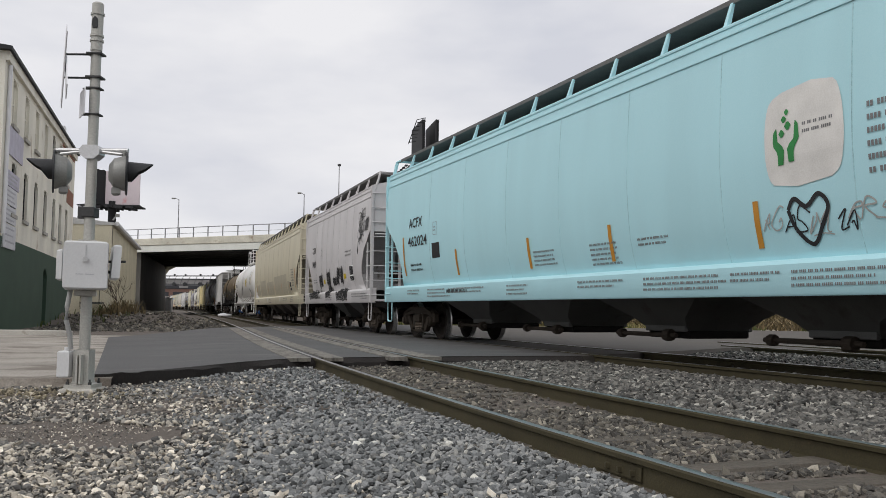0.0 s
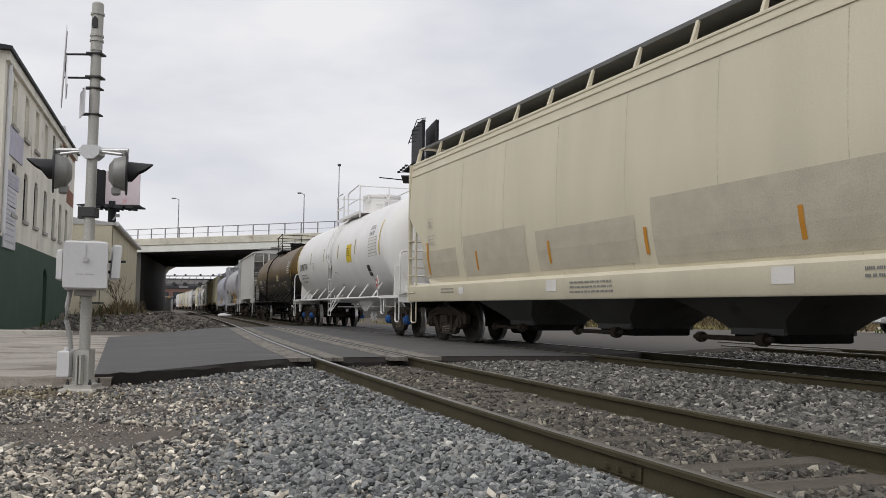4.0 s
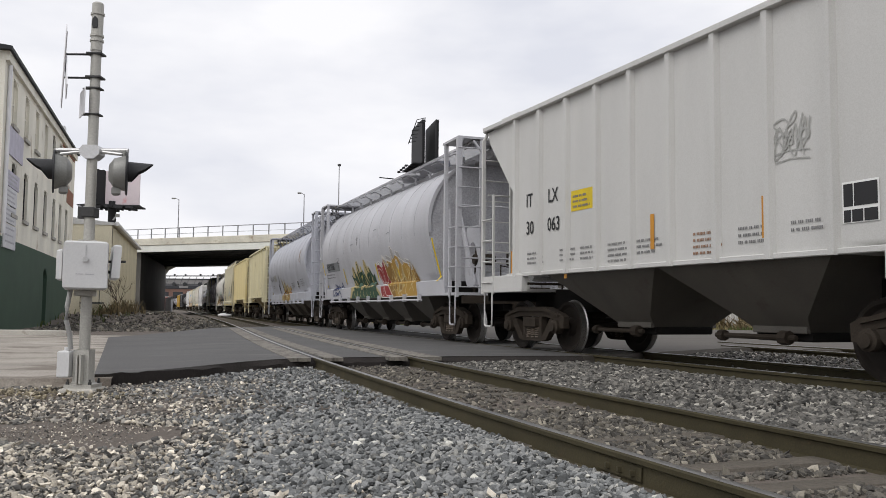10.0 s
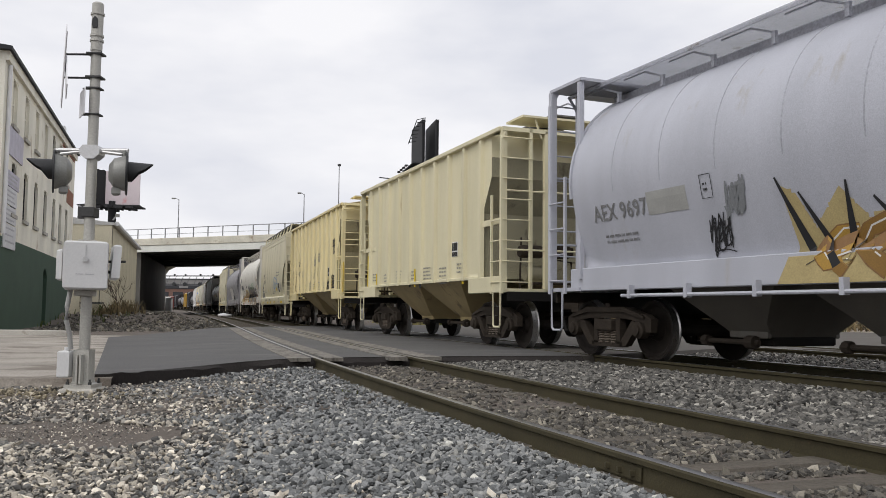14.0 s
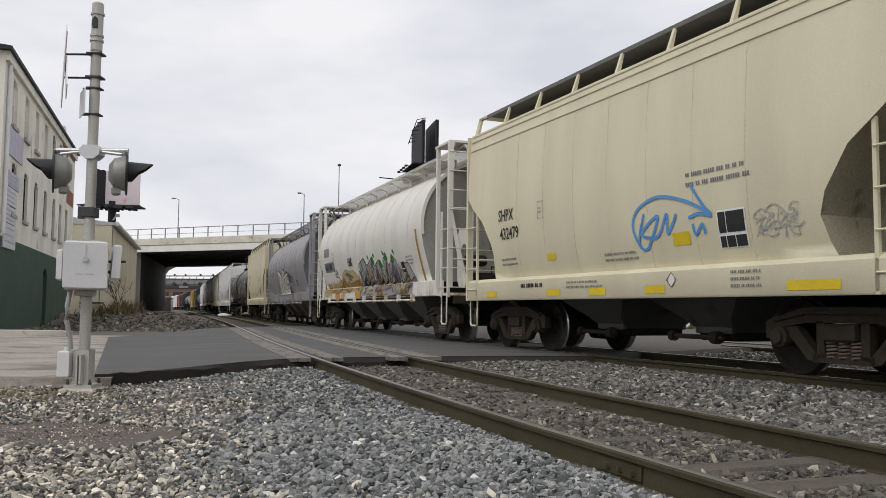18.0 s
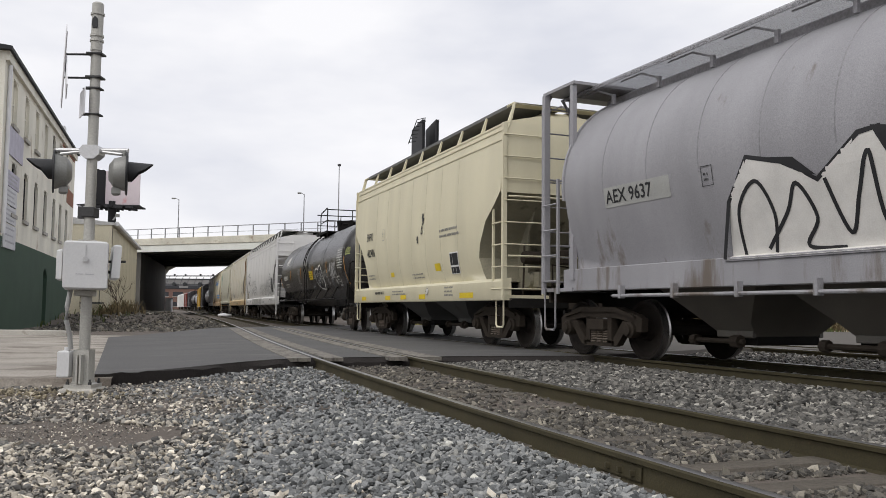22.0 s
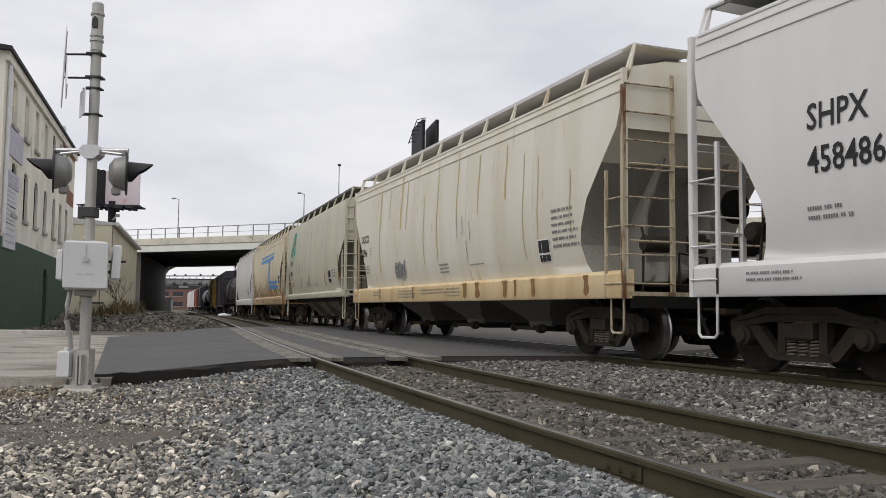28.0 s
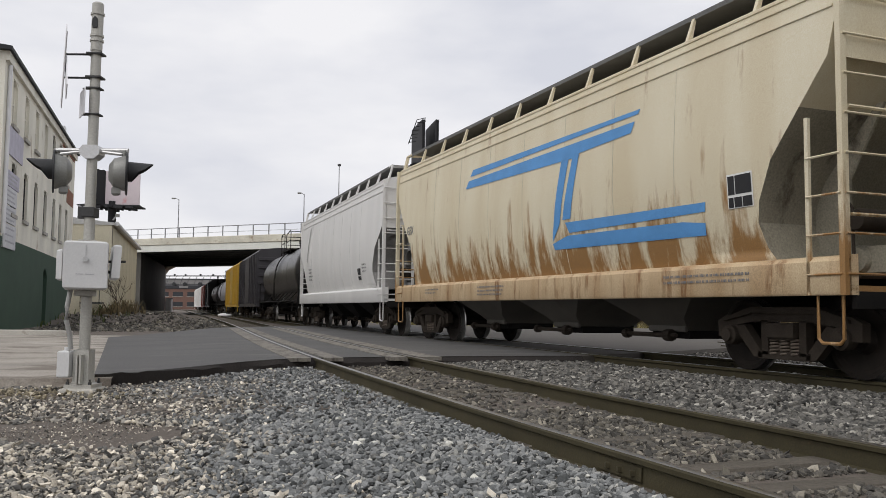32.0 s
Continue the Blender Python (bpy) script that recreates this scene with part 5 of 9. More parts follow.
M_GRATE = surface("galvanised_grating", (0.15, 0.15, 0.145), 0.8, 0.1, var=0.3, scale=4)
M_YELLOW = surface("yellow_reflector", (0.62, 0.36, 0.02), 0.5, var=0.2)
M_ORANGE = surface("amber_reflector", (0.55, 0.25, 0.03), 0.5, var=0.2)
M_INK = surface("black_lettering", (0.02, 0.02, 0.022), 0.6, var=0.15)
M_WINK = surface("white_lettering", (0.75, 0.74, 0.70), 0.6, var=0.15)
M_GREYINK = surface("faded_lettering", (0.20, 0.20, 0.20), 0.7, var=0.3)
M_LABEL = surface("white_decal", (0.80, 0.80, 0.78), 0.6, var=0.1)


COATS = {}


def seam_paint(paint):
    """The same paint a little darker: grime along welds, shade on flat end sheets."""
    if paint.name not in COATS:
        return paint
    if paint.name + "_seam" not in COATS:
        COATS[paint.name + "_seam"] = surface(paint.name + "_grimy_weld", tuple(k * 0.86 for k in COATS[paint.name]), 0.7, var=0.5, scale=1.5, fine=30, bump=0, stretch=(1, 1, 0.5))
    return COATS[paint.name + "_seam"]


def end_shade(paint):
    """The paint of a car's ends, darkened for shade and spotted with grime."""
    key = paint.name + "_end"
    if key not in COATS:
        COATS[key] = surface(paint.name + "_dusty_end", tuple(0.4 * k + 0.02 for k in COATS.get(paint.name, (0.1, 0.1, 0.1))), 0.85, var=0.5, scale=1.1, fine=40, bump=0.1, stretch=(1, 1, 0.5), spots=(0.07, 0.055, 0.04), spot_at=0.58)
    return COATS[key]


def coat(name, col, rust=None, at=0.66, var=0.22, rough=0.5, tint=None, scale=0.7, low=None, low_rust=None):
    COATS[name] = col
    return surface(name, col, rough, var=var, scale=scale, fine=70, bump=0.06, stretch=(2.2, 2.2, 0.35), spots=rust, spot_at=at, tint=tint, low=low, low_rust=low_rust)


def lettering(body, size):
    """A flat mesh of lettering: rows of characters as plan points."""
    cu = bpy.data.curves.new("lettering", "FONT")
    cu.body, cu.size, cu.resolution_u, cu.offset = body, size, 2, size * 0.013
    ob = bpy.data.objects.new("lettering", cu)
    scene.collection.objects.link(ob)
    dg = bpy.context.evaluated_depsgraph_get()
    me = bpy.data.meshes.new_from_object(ob.evaluated_get(dg))
    scene.collection.objects.unlink(ob)
    bpy.data.objects.remove(ob)
    vs = [v.co.copy() for v in me.vertices]
    fs = [tuple(p.vertices) for p in me.polygons]
    bpy.data.meshes.remove(me)
    return vs, fs


LOOSE = {"rib", "weld_seam", "roof_flange", "side_sill", "end_frame", "slope_stiffener", "end_walkway", "end_canopy", "end_platform", "grab_iron", "top_platform", "brake_rigging", "walkway_bracket", "end_rim", "reservoir", "end_corrugation", "sliding_door", "underframe", "top_valve"}


class Car:
    """A railway vehicle. Local x runs to its trailing end, y to the camera's side, z up from the rail tops."""

    def __init__(self, name, lead, trail, label, category="railway car"):
        self.lead, self.trail = lead, trail
        self.L = trail - lead
        self.root = thing(name, Matrix(), label, category, "cars of the freight train")
        self.wheelsets = []
        self.far = lead > 289
        self.skin = lambda z: 1.5
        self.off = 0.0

    def p(self, name, g, mat, label="", parent=None, smooth=0.6):
        if name in LOOSE and isinstance(g, Geo) and (name in ("rib", "weld_seam", "sliding_door", "end_corrugation") or not self.far):
            obs = [part(name, q, mat, parent or self.root, label, smooth) for q in g.islands()]
            return obs[0]
        if name.endswith("ladder") and not self.far:
            pieces = g.islands()
            first = part(name, pieces[0], mat, parent or self.root, label, smooth)
            for q in pieces[1:]:
                part("rung" if len(q.v) == 12 else "stile", q, mat, first, "", smooth)
            return first
        return part(name, g, mat, parent or self.root, label, smooth)

    def mark(self, text, x, z, size, mat=None, name="lettering", bold=0.0, squeeze=1.0, out=0.012):
        """Lettering laid on the camera's side; x is its left edge as seen."""
        vs, fs = lettering(text, size)
        g = Geo()
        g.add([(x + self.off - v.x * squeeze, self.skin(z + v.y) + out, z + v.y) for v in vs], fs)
        return self.p(name, g, mat or M_INK, smooth=0)

    def plate(self, name, x, z, w, h, mat, out=0.01, rows=1, label="", parent=None):
        """A flat piece laid on the camera's side: x, z is its upper left corner as seen."""
        g = Geo()
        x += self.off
        n = max(2, int(h / 0.12) + 1)
        rws = [[(x, self.skin(z - h * i / n) + out, z - h * i / n), (x - w, self.skin(z - h * i / n) + out, z - h * i / n)] for i in range(n + 1)]
        g.strip(rws)
        return self.p(name, g, mat, label, parent, smooth=0)

    def bars(self, x, z, w, lines, size=0.06, mat=None, name="small_lettering", seed=1):
        """Unreadable small print as plain bars."""
        rng = random.Random(seed)
        g = Geo()
        for i in range(lines):
            zz = z - i * size * 1.7
            size_i = size * 0.72
            xx, end = x + self.off, x + self.off - w * rng.uniform(0.75, 1.0)
            left = rng.randint(2, 6)
            while xx - 0.03 > end:
                n = size_i * 0.55
                y0, y1 = self.skin(zz) + 0.011, self.skin(zz - size_i) + 0.011
                g.add([(xx, y0, zz), (max(xx - n, end), y0, zz), (max(xx - n, end), y1, zz - size_i), (xx, y1, zz - size_i)], [(0, 1, 2, 3)])
                left -= 1
                xx -= n + size_i * (0.22 if left else 0.9)
                left = left or rng.randint(2, 6)
        return tagged(self.p(name, g, mat or M_GREYINK, smooth=0), kind="stuff")

    def placard(self, x, z, s=0.42):
        """Black-and-white inspection stencil."""
        a = self.plate("inspection_stencil", x, z, s, s * 0.95, M_LABEL)
        for dx, dz, w, h in ((0.04, 0.05, 0.26, 0.56), (0.33, 0.05, 0.63, 0.56), (0.04, 0.65, 0.20, 0.30), (0.27, 0.65, 0.30, 0.30), (0.60, 0.65, 0.36, 0.30)):
            self.plate("stencil_panel", x - dx * s, z - dz * s, w * s, h * s * 0.93, M_INK, 0.014, parent=a)

    def stripes(self, xs, z0, z1, w=0.10, mat=None):
        for x in xs:
            self.plate("reflector_strip", x, z1, w, z1 - z0, mat or M_ORANGE, 0.012)

    def trucks(self, lead, trail, mat=M_TRUCK, cap=M_TRUCK):
        """lead, trail: how far the truck centres stand in from the two ends."""
        self.truck_x = (self.L - lead - trail) / 2
        truck(self, lead - self.L / 2, mat, cap)
        truck(self, self.L / 2 - trail, mat, cap)

    def coupler(self, ext, z=0.86, mat=M_BLACK):
        for sx in (-1, 1):
            g = Geo()
            x0, x1 = sx * (self.L / 2 - 0.5), sx * (self.L / 2 + ext)
            g.box(min(x0, x1), max(x0, x1), -0.11, 0.11, z - 0.1, z + 0.1, 0.02)
            g.box(min(x1 - 0.14 * sx, x1 + 0.12 * sx), max(x1 - 0.14 * sx, x1 + 0.12 * sx), -0.2, 0.14, z - 0.18, z + 0.16, 0.04)
            self.p("coupler", g, M_TRUCK)
            h = Geo()
            h.tube([(x1 - 0.35 * sx, 0.25, z - 0.12), (x1 - 0.05 * sx, 0.3, z - 0.5), (x1 + 0.15 * sx, 0.22, z - 0.42)], 0.028, 8)
            self.p("brake_hose", h, M_BLACK)

    def ladder(self, x, y, z0, z1, mat, wx=0.42, along="x", n=None, r=0.016, stile=0.024, name="ladder"):
        g = Geo()
        ends = ((x - wx / 2, y), (x + wx / 2, y)) if along == "x" else ((x, y - wx / 2), (x, y + wx / 2))
        for a in ends:
            g.box(a[0] - stile, a[0] + stile, a[1] - stile, a[1] + stile, z0, z1)
        n = n or max(2, int((z1 - z0) / 0.38))
        for i in range(n):
            z = z0 + (z1 - z0) * (i + 0.5) / n
            g.tube([(ends[0][0], ends[0][1], z), (ends[1][0], ends[1][1], z)], r, 6)
        return self.p(name, g, mat)

    def stirrup(self, x, mat, z0=0.45, z1=0.95, w=0.34, y=1.46):
        g = Geo()
        g.tube([(x - w / 2, y, z1), (x - w / 2, y, z0 + 0.05), (x - w / 2 + 0.05, y, z0), (x + w / 2 - 0.05, y, z0), (x + w / 2, y, z0 + 0.05), (x + w / 2, y, z1)], 0.02, 6)
        self.p("sill_step", g, mat)


_truck = {}


def truck(car, x, mat, cap):
    """A two-axle truck: bolster with side frames, springs, bearing caps and two wheelsets."""
    key = (mat.name, cap.name)
    if key not in _truck:
        side = Geo()
        # frame members leave the windows open
        for poly in ([(-1.14, 0.40), (-1.15, 0.6), (-1.0, 0.67), (-0.5, 0.72), (-0.45, 0.78), (0.45, 0.78), (0.5, 0.72), (1.0, 0.67), (1.15, 0.6), (1.14, 0.40), (0.94, 0.40), (0.88, 0.54), (0.5, 0.6), (-0.5, 0.6), (-0.88, 0.54), (-0.94, 0.40)],
                     [(-0.86, 0.54), (-0.66, 0.56), (-0.40, 0.27), (-0.34, 0.16), (-0.50, 0.17)], [(0.86, 0.54), (0.50, 0.17), (0.34, 0.16), (0.40, 0.27), (0.66, 0.56)],
                     [(-0.42, 0.15), (-0.42, 0.24), (0.42, 0.24), (0.42, 0.15)], [(-0.36, 0.2), (-0.36, 0.62), (-0.25, 0.62), (-0.25, 0.2)], [(0.25, 0.2), (0.25, 0.62), (0.36, 0.62), (0.36, 0.2)]):
            side.prism(poly, -0.06, 0.06)
        side.prism([(-1.0, 0.60), (-0.5, 0.70), (0.5, 0.70), (1.0, 0.60), (1.0, 0.64), (0.5, 0.78), (-0.5, 0.78), (-1.0, 0.64)], -0.10, 0.10)
        bol = Geo().box(-0.22, 0.22, -1.12, 1.12, 0.42, 0.62, 0.03).box(-0.36, 0.36, -0.35, 0.35, 0.6, 0.78, 0.03)
        spr = Geo()
        for k in range(3):
            xc = -0.17 + 0.17 * k
            pts = [(xc + 0.07 * math.cos(a), 0.07 * math.sin(a), 0.24 + 0.2 * a / (5 * 2 * math.pi)) for a in np.linspace(0, 5 * 2 * math.pi, 41)]
            spr.tube(pts, 0.016, 5)
        bear = Geo().lathe([(-0.06, 0.125), (0.08, 0.125), (0.10, 0.09), (0.135, 0.085), (0.14, 0.0)], "y", 16)
        ws = Geo()
        for sy in (-1, 1):
            ws.lathe([(sy * 0.675, 0.0), (sy * 0.675, 0.12), (sy * 0.70, 0.30), (sy * 0.672, 0.34), (sy * 0.672, 0.472), (sy * 0.69, 0.484), (sy * 0.705, 0.462), (sy * 0.73, 0.457), (sy * 0.808, 0.452), (sy * 0.812, 0.40), (sy * 0.765, 0.35), (sy * 0.74, 0.17), (sy * 0.83, 0.13), (sy * 0.83, 0.0)], "y", 32)
        ws.lathe([(-1.05, 0.0), (-1.05, 0.075), (-0.83, 0.085), (0.83, 0.085), (1.05, 0.075), (1.05, 0.0)], "y", 14)
        _truck[key] = {"side": side.mesh("side_frame", 0.5), "bolster": bol.mesh("truck", 0.5), "spring": spr.mesh("spring", 1.5), "bear": bear.mesh("bearing_cap", 0.7), "ws": ws.mesh("wheelset", 0.6)}
        wheel = _truck[key]["ws"]
        wheel.materials.append(M_WHEEL)
        wheel.materials.append(M_TREAD)
        for p in wheel.polygons:
            at = [wheel.vertices[i].co for i in p.vertices]
            if all(math.hypot(v.x, v.z) > 0.45 for v in at):
                p.material_index = 1
        for k, m in (("side", mat), ("bolster", mat), ("spring", M_SPRING), ("bear", cap)):
            _truck[key][k].materials.append(m)
    q = _truck[key]
    t = car.p("truck", q["bolster"], None)
    t.location = (x, 0, 0)
    for sy in (-1, 1):
        o = part("side_frame", q["side"], None, t)
        o.location = (0, sy * 1.0, 0.03)
        o = part("spring_nest", q["spring"], None, t)
        o.location = (0, sy * 1.0, 0.0)
        for sx in (-1, 1):
            o = part("bearing_cap", q["bear"], None, t)
            o.location, o.scale = (sx * 0.889, sy * 1.03, 0.457), (1, sy, 1)
    for sx in (-1, 1):
        o = part("wheelset", q["ws"], None, t)
        o.location = (sx * 0.889, 0, 0.457)
        car.wheelsets.append((o, sx * 0.889))


def loft_body(prof, half, cut, nx=10):
    """A closed body: prof is the half section (y, z) from the bottom up to the ridge; cut(z) says how far the ends draw in."""
    g = Geo()
    full = [(y, z) for y, z in prof] + [(-y, z) for y, z in reversed(prof) if y > 1e-6]
    rows = []
    for i in range(nx + 1):
        u = -1 + 2 * i / nx
        rows.append([(u * (half - cut(z)), y, z) for y, z in full])
    g.strip(rows)
    n, m = len(prof), len(full)
    for base in (0, nx * m):
        for k in range(n - 1):
            j = m - 1 - k
            if j - 1 == k + 1 or j == k + 1:
                g.f.append((base + k, base + k + 1, base + j))
            else:
                g.f.append((base + k, base + k + 1, base + j - 1, base + j))
    g.f.append(tuple([0, m - 1, nx * m + m - 1, nx * m]))
    g.caps = (nx * (m - 1), nx * (m - 1) + 2 * (n - 1))
    return g


def split_ends(g, z):
    """Takes the end faces below a height off a body as a piece of its own."""
    low = [f for i, f in enumerate(g.f) if g.caps[0] <= i < g.caps[1] and sum(g.v[j][2] for j in f) / len(f) < z]
    keep = set(low)
    g.f = [f for f in g.f if f not in keep]
    out = Geo()
    for f in low:
        out.weld([g.v[j] for j in f], [tuple(range(len(f)))])
    return out


def skin_of(prof):
    side = [p for p in prof if p[0] > 0.6]
    zs, ys = [p[1] for p in side], [p[0] for p in side]
    return lambda z: float(np.interp(z, zs, ys))


def open_grate(paint):
    """Open expanded metal in a car's paint: half of it is holes."""
    key = paint.name + "_grate"
    if key not in COATS:
        m = surface(paint.name + "_open_grating", COATS[paint.name], 0.7, var=0.4, scale=2.0, spots=(0.16, 0.11, 0.07), spot_at=0.6)
        m.node_tree.nodes["Principled BSDF"].inputs["Alpha"].default_value = 0.5
        COATS[key] = m
    return COATS[key]


def roof_walk(car, half, z, y0, y1, mat, post_gap=1.35, zroof=4.1, truss=False, yroof=1.0, grate=None):
    """Running boards along both roof edges: close expanded metal on brackets."""
    for sy in (-1, 1):
        g = Geo().box(-half, half, min(sy * y0, sy * y1), max(sy * y0, sy * y1), z - 0.025, z)
        g.box(-half, half, sy * y1 - 0.014, sy * y1 + 0.014, z - 0.055, z + 0.012)
        car.p("roof_walkway", g, grate or (mat if truss else M_GRATE))
        b = Geo()
        k = int(round(2 * half / post_gap))
        for i in range(k + 1):
            x = -half + 0.02 + (2 * half - 0.04) * i / k
            if truss:
                b.prism([(sy * yroof, zroof - 0.03), (sy * (yroof + 0.05), zroof - 0.03), (sy * (yroof + 0.05), z - 0.16), (sy * yroof, z - 0.16)], x - 0.03, x + 0.03, "yz")
                b.tube([(x, sy * (yroof + 0.02), z - 0.18), (x + 0.30, sy * (y1 - 0.12), z - 0.05)], 0.017, 5)
                b.tube([(x + 0.30, sy * (y1 - 0.12), z - 0.045), (x + 0.85, sy * (y1 - 0.12), z - 0.045)], 0.014, 5)
            else:
                b.prism([(sy * y1, z), (sy * (y1 - 0.03), z), (sy * (yroof - 0.05), zroof - 0.02), (sy * (yroof + 0.02), zroof)], x - 0.03, x + 0.03, "yz")
        car.p("walkway_bracket", b, seam_paint(mat) if truss else mat)
    g = Geo().box(-half + 0.4, half - 0.4, -0.42, 0.42, zroof + 0.05, z - 0.03, 0.03)
    car.p("roof_hatch", g, seam_paint(mat))
    g = Geo()
    for sx in (-1, 1):
        g.box(min(sx * half, sx * (half - 0.3)), max(sx * half, sx * (half - 0.3)), -y1, y1, z - 0.028, z + 0.003)
        # gallows over the end ladder
        for sy in (-1, 1):
            g.tube([(sx * (half + 0.05), sy * yroof, zroof - 0.05), (sx * (half + 0.02), sy * (y1 + 0.02), z - 0.02), (sx * (half - 0.3), sy * y1, z - 0.02)], 0.03, 6)
    car.p("end_walkway", g, mat)


def bays(car, n, half, z_top, z_bot, y_top, mat):
    """Discharge hoppers in a row under the body."""
    w = 2 * half / n
    for i in range(n):
        xc = -half + w * (i + 0.5)
        g = Geo()
        rows = []
        foot = 0.14
        for z, k, y in ((z_top, 0.5, y_top), (z_bot + 0.30, foot + 0.05, 0.75), (z_bot + 0.12, foot, 0.55)):
            rows.append([(xc - w * k, -y, z), (xc + w * k, -y, z), (xc + w * k, y, z), (xc - w * k, y, z)])
        g.strip(rows, True)
        g.f.append((8, 9, 10, 11))
        h = car.p("hopper", g, mat)
        for sy in (-1, 1):
            q = Geo().box(xc - w * foot - 0.02, xc + w * foot + 0.02, sy * 0.6 - 0.03, sy * 0.6 + 0.03, z_bot + 0.10, z_bot + 0.20, 0.01)
            part("hopper_flange", q, mat, h)
        q = Geo().box(xc - w * 0.15, xc + w * 0.15, -0.55, 0.55, z_bot, z_bot + 0.12, 0.02)
        part("outlet_gate", q, M_BLACK, h)
        q = Geo().tube([(xc - w * 0.12, 0.72, z_bot + 0.05), (xc + w * 0.34, 0.72, z_bot + 0.05)], 0.035, 8)
        q.lathe([(-0.05, 0.0), (-0.05, 0.075), (0.05, 0.075), (0.05, 0.0)], "x", 8, (xc + w * 0.30, 0.72, z_bot + 0.05))
        q.lathe([(-0.08, 0.0), (-0.08, 0.09), (0.06, 0.09), (0.06, 0.0)], "x", 8, (xc - w * 0.06, 0.72, z_bot + 0.05))
        part("gate_shaft", q, M_TRUCK, h)


def end_gear(car, paint, z_sill, y, z_top, beam=None, inner=None, wide=0.55):
    """Ladders, grab irons, steps and brake gear at both ends."""
    H = car.L / 2
    for sx in (-1, 1):
        for sy in (-1, 1):
            xc, yc = sx * (H - 0.03), sy * (y + 0.0)
            g = Geo().box(xc - 0.035, xc + 0.035, yc - 0.03, yc + 0.03, z_sill - 0.1, z_top - 0.25)
            g.tube([(xc, yc, z_top - 0.27), (xc - sx * 0.02, yc - sy * 0.12, z_top - 0.02)], 0.035, 6)
            ye = yc - sy * wide
            g.box(xc - 0.03, xc + 0.03, ye - 0.03, ye + 0.03, z_sill - 0.05, z_top - 0.03)
            n = 8
            for i in range(n):
                zz = z_sill + 0.12 + (z_top - z_sill - 0.35) * i / (n - 1)
                g.tube([(xc + sx * 0.04, yc, zz), (xc + sx * 0.04, ye, zz)], 0.014, 6)
            car.p("end_ladder", g, paint)
            xs = sx * (H - 0.50)
            g = Geo().box(xs - 0.025, xs + 0.025, yc - 0.02, yc + 0.02, z_sill - 0.1, z_sill + 1.85)
            for i in range(4):
                zz = z_sill + 0.12 + (z_top - z_sill - 0.35) * i / (n - 1)
                g.tube([(xc, yc + sy * 0.03, zz), (xs, yc + sy * 0.03, zz)], 0.014, 6)
            car.p("side_ladder", g, paint)
        car.stirrup(sx * (H - 0.26), paint, 0.42, z_sill)
        g = Geo().box(min(sx * (H - 0.9), sx * H), max(sx * (H - 0.9), sx * H), -y + 0.02, y - 0.02, z_sill - 0.06, z_sill)
        car.p("end_platform", g, paint)
        g = Geo().box(min(sx * (H - 0.06), sx * H), max(sx * (H - 0.06), sx * H), -y + 0.12, y - 0.12, z_sill - 0.24, z_sill - 0.062)
        car.p("end_beam", g, beam or M_BLACK)
        # cross bars and air reservoir
        c = Geo()
        c.tube([(sx * (H - 0.03), -y + 0.1, z_sill + 0.75), (sx * (H - 0.03), y - 0.1, z_sill + 0.75)], 0.02, 6)
        c.tube([(sx * (H - 0.03), -y + 0.1, z_sill + 1.9), (sx * (H - 0.03), y - 0.1, z_sill + 1.9)], 0.02, 6)
        car.p("grab_iron", c, paint)
        t = Geo().lathe([(-0.35, 0.0), (-0.34, 0.14), (-0.28, 0.17), (0.28, 0.17), (0.34, 0.14), (0.35, 0.0)], "y", 14, (sx * (H - 0.62), 0.35, z_sill + 0.32))
        t.tube([(sx * (H - 0.5), 0.2, z_sill + 0.3), (sx * (H - 0.4), -0.4, z_sill + 0.6), (sx * (H - 0.45), -0.5, z_sill - 0.1)], 0.03, 6)
        t.box(sx * (H - 0.5) - 0.12, sx * (H - 0.5) + 0.12, -0.75, -0.45, z_sill + 0.1, z_sill + 0.45, 0.03)
        car.p("air_reservoir", t, inner or paint)
        xg = sx * (H - 0.3)
        b = Geo().tube([(xg, -0.2, z_sill), (xg, -0.2, z_sill + 0.55), (xg - sx * 0.1, 0.25, z_sill + 0.62), (xg - sx * 0.1, 0.25, z_sill + 0.15)], 0.022, 6)
        b.tube([(xg - sx * 0.05, -0.95, z_sill + 0.12), (xg - sx * 0.05, 0.95, z_sill + 0.12)], 0.03, 6)
        b.tube([(xg - sx * 0.2, 0.85, z_sill), (xg - sx * 0.25, 0.8, z_sill + 0.9), (xg - sx * 0.45, 0.7, z_sill + 1.05)], 0.02, 6)
        car.p("brake_pipe", b, M_TRUCK)
        b = Geo().lathe([(-0.26, 0.0), (-0.25, 0.11), (-0.2, 0.13), (0.2, 0.13), (0.25, 0.11), (0.26, 0.0)], "y", 14, (xg - sx * 0.12, 0.65, z_sill + 0.75))
        car.p("brake_cylinder", b, M_TRUCK)
        b = Geo().box(xg - 0.09, xg + 0.09, -0.12, 0.12, z_sill + 0.62, z_sill + 0.92, 0.025).box(xg - 0.05, xg + 0.05, -0.22, -0.12, z_sill + 0.68, z_sill + 0.85, 0.015)
        car.p("control_valve", b, M_TRUCK)
    w = Geo().lathe([(-0.02, 0.27), (0.02, 0.27), (0.02, 0.22), (-0.02, 0.22), (-0.02, 0.27)], "x", 18, (-H + 0.06, -0.55, z_sill + 1.35))
    w.tube([(-H + 0.06, -0.8, z_sill + 1.35), (-H + 0.06, -0.3, z_sill + 1.35)], 0.02, 6)
    w.tube([(-H + 0.06, -0.55, z_sill + 1.1), (-H + 0.06, -0.55, z_sill + 1.6)], 0.02, 6)
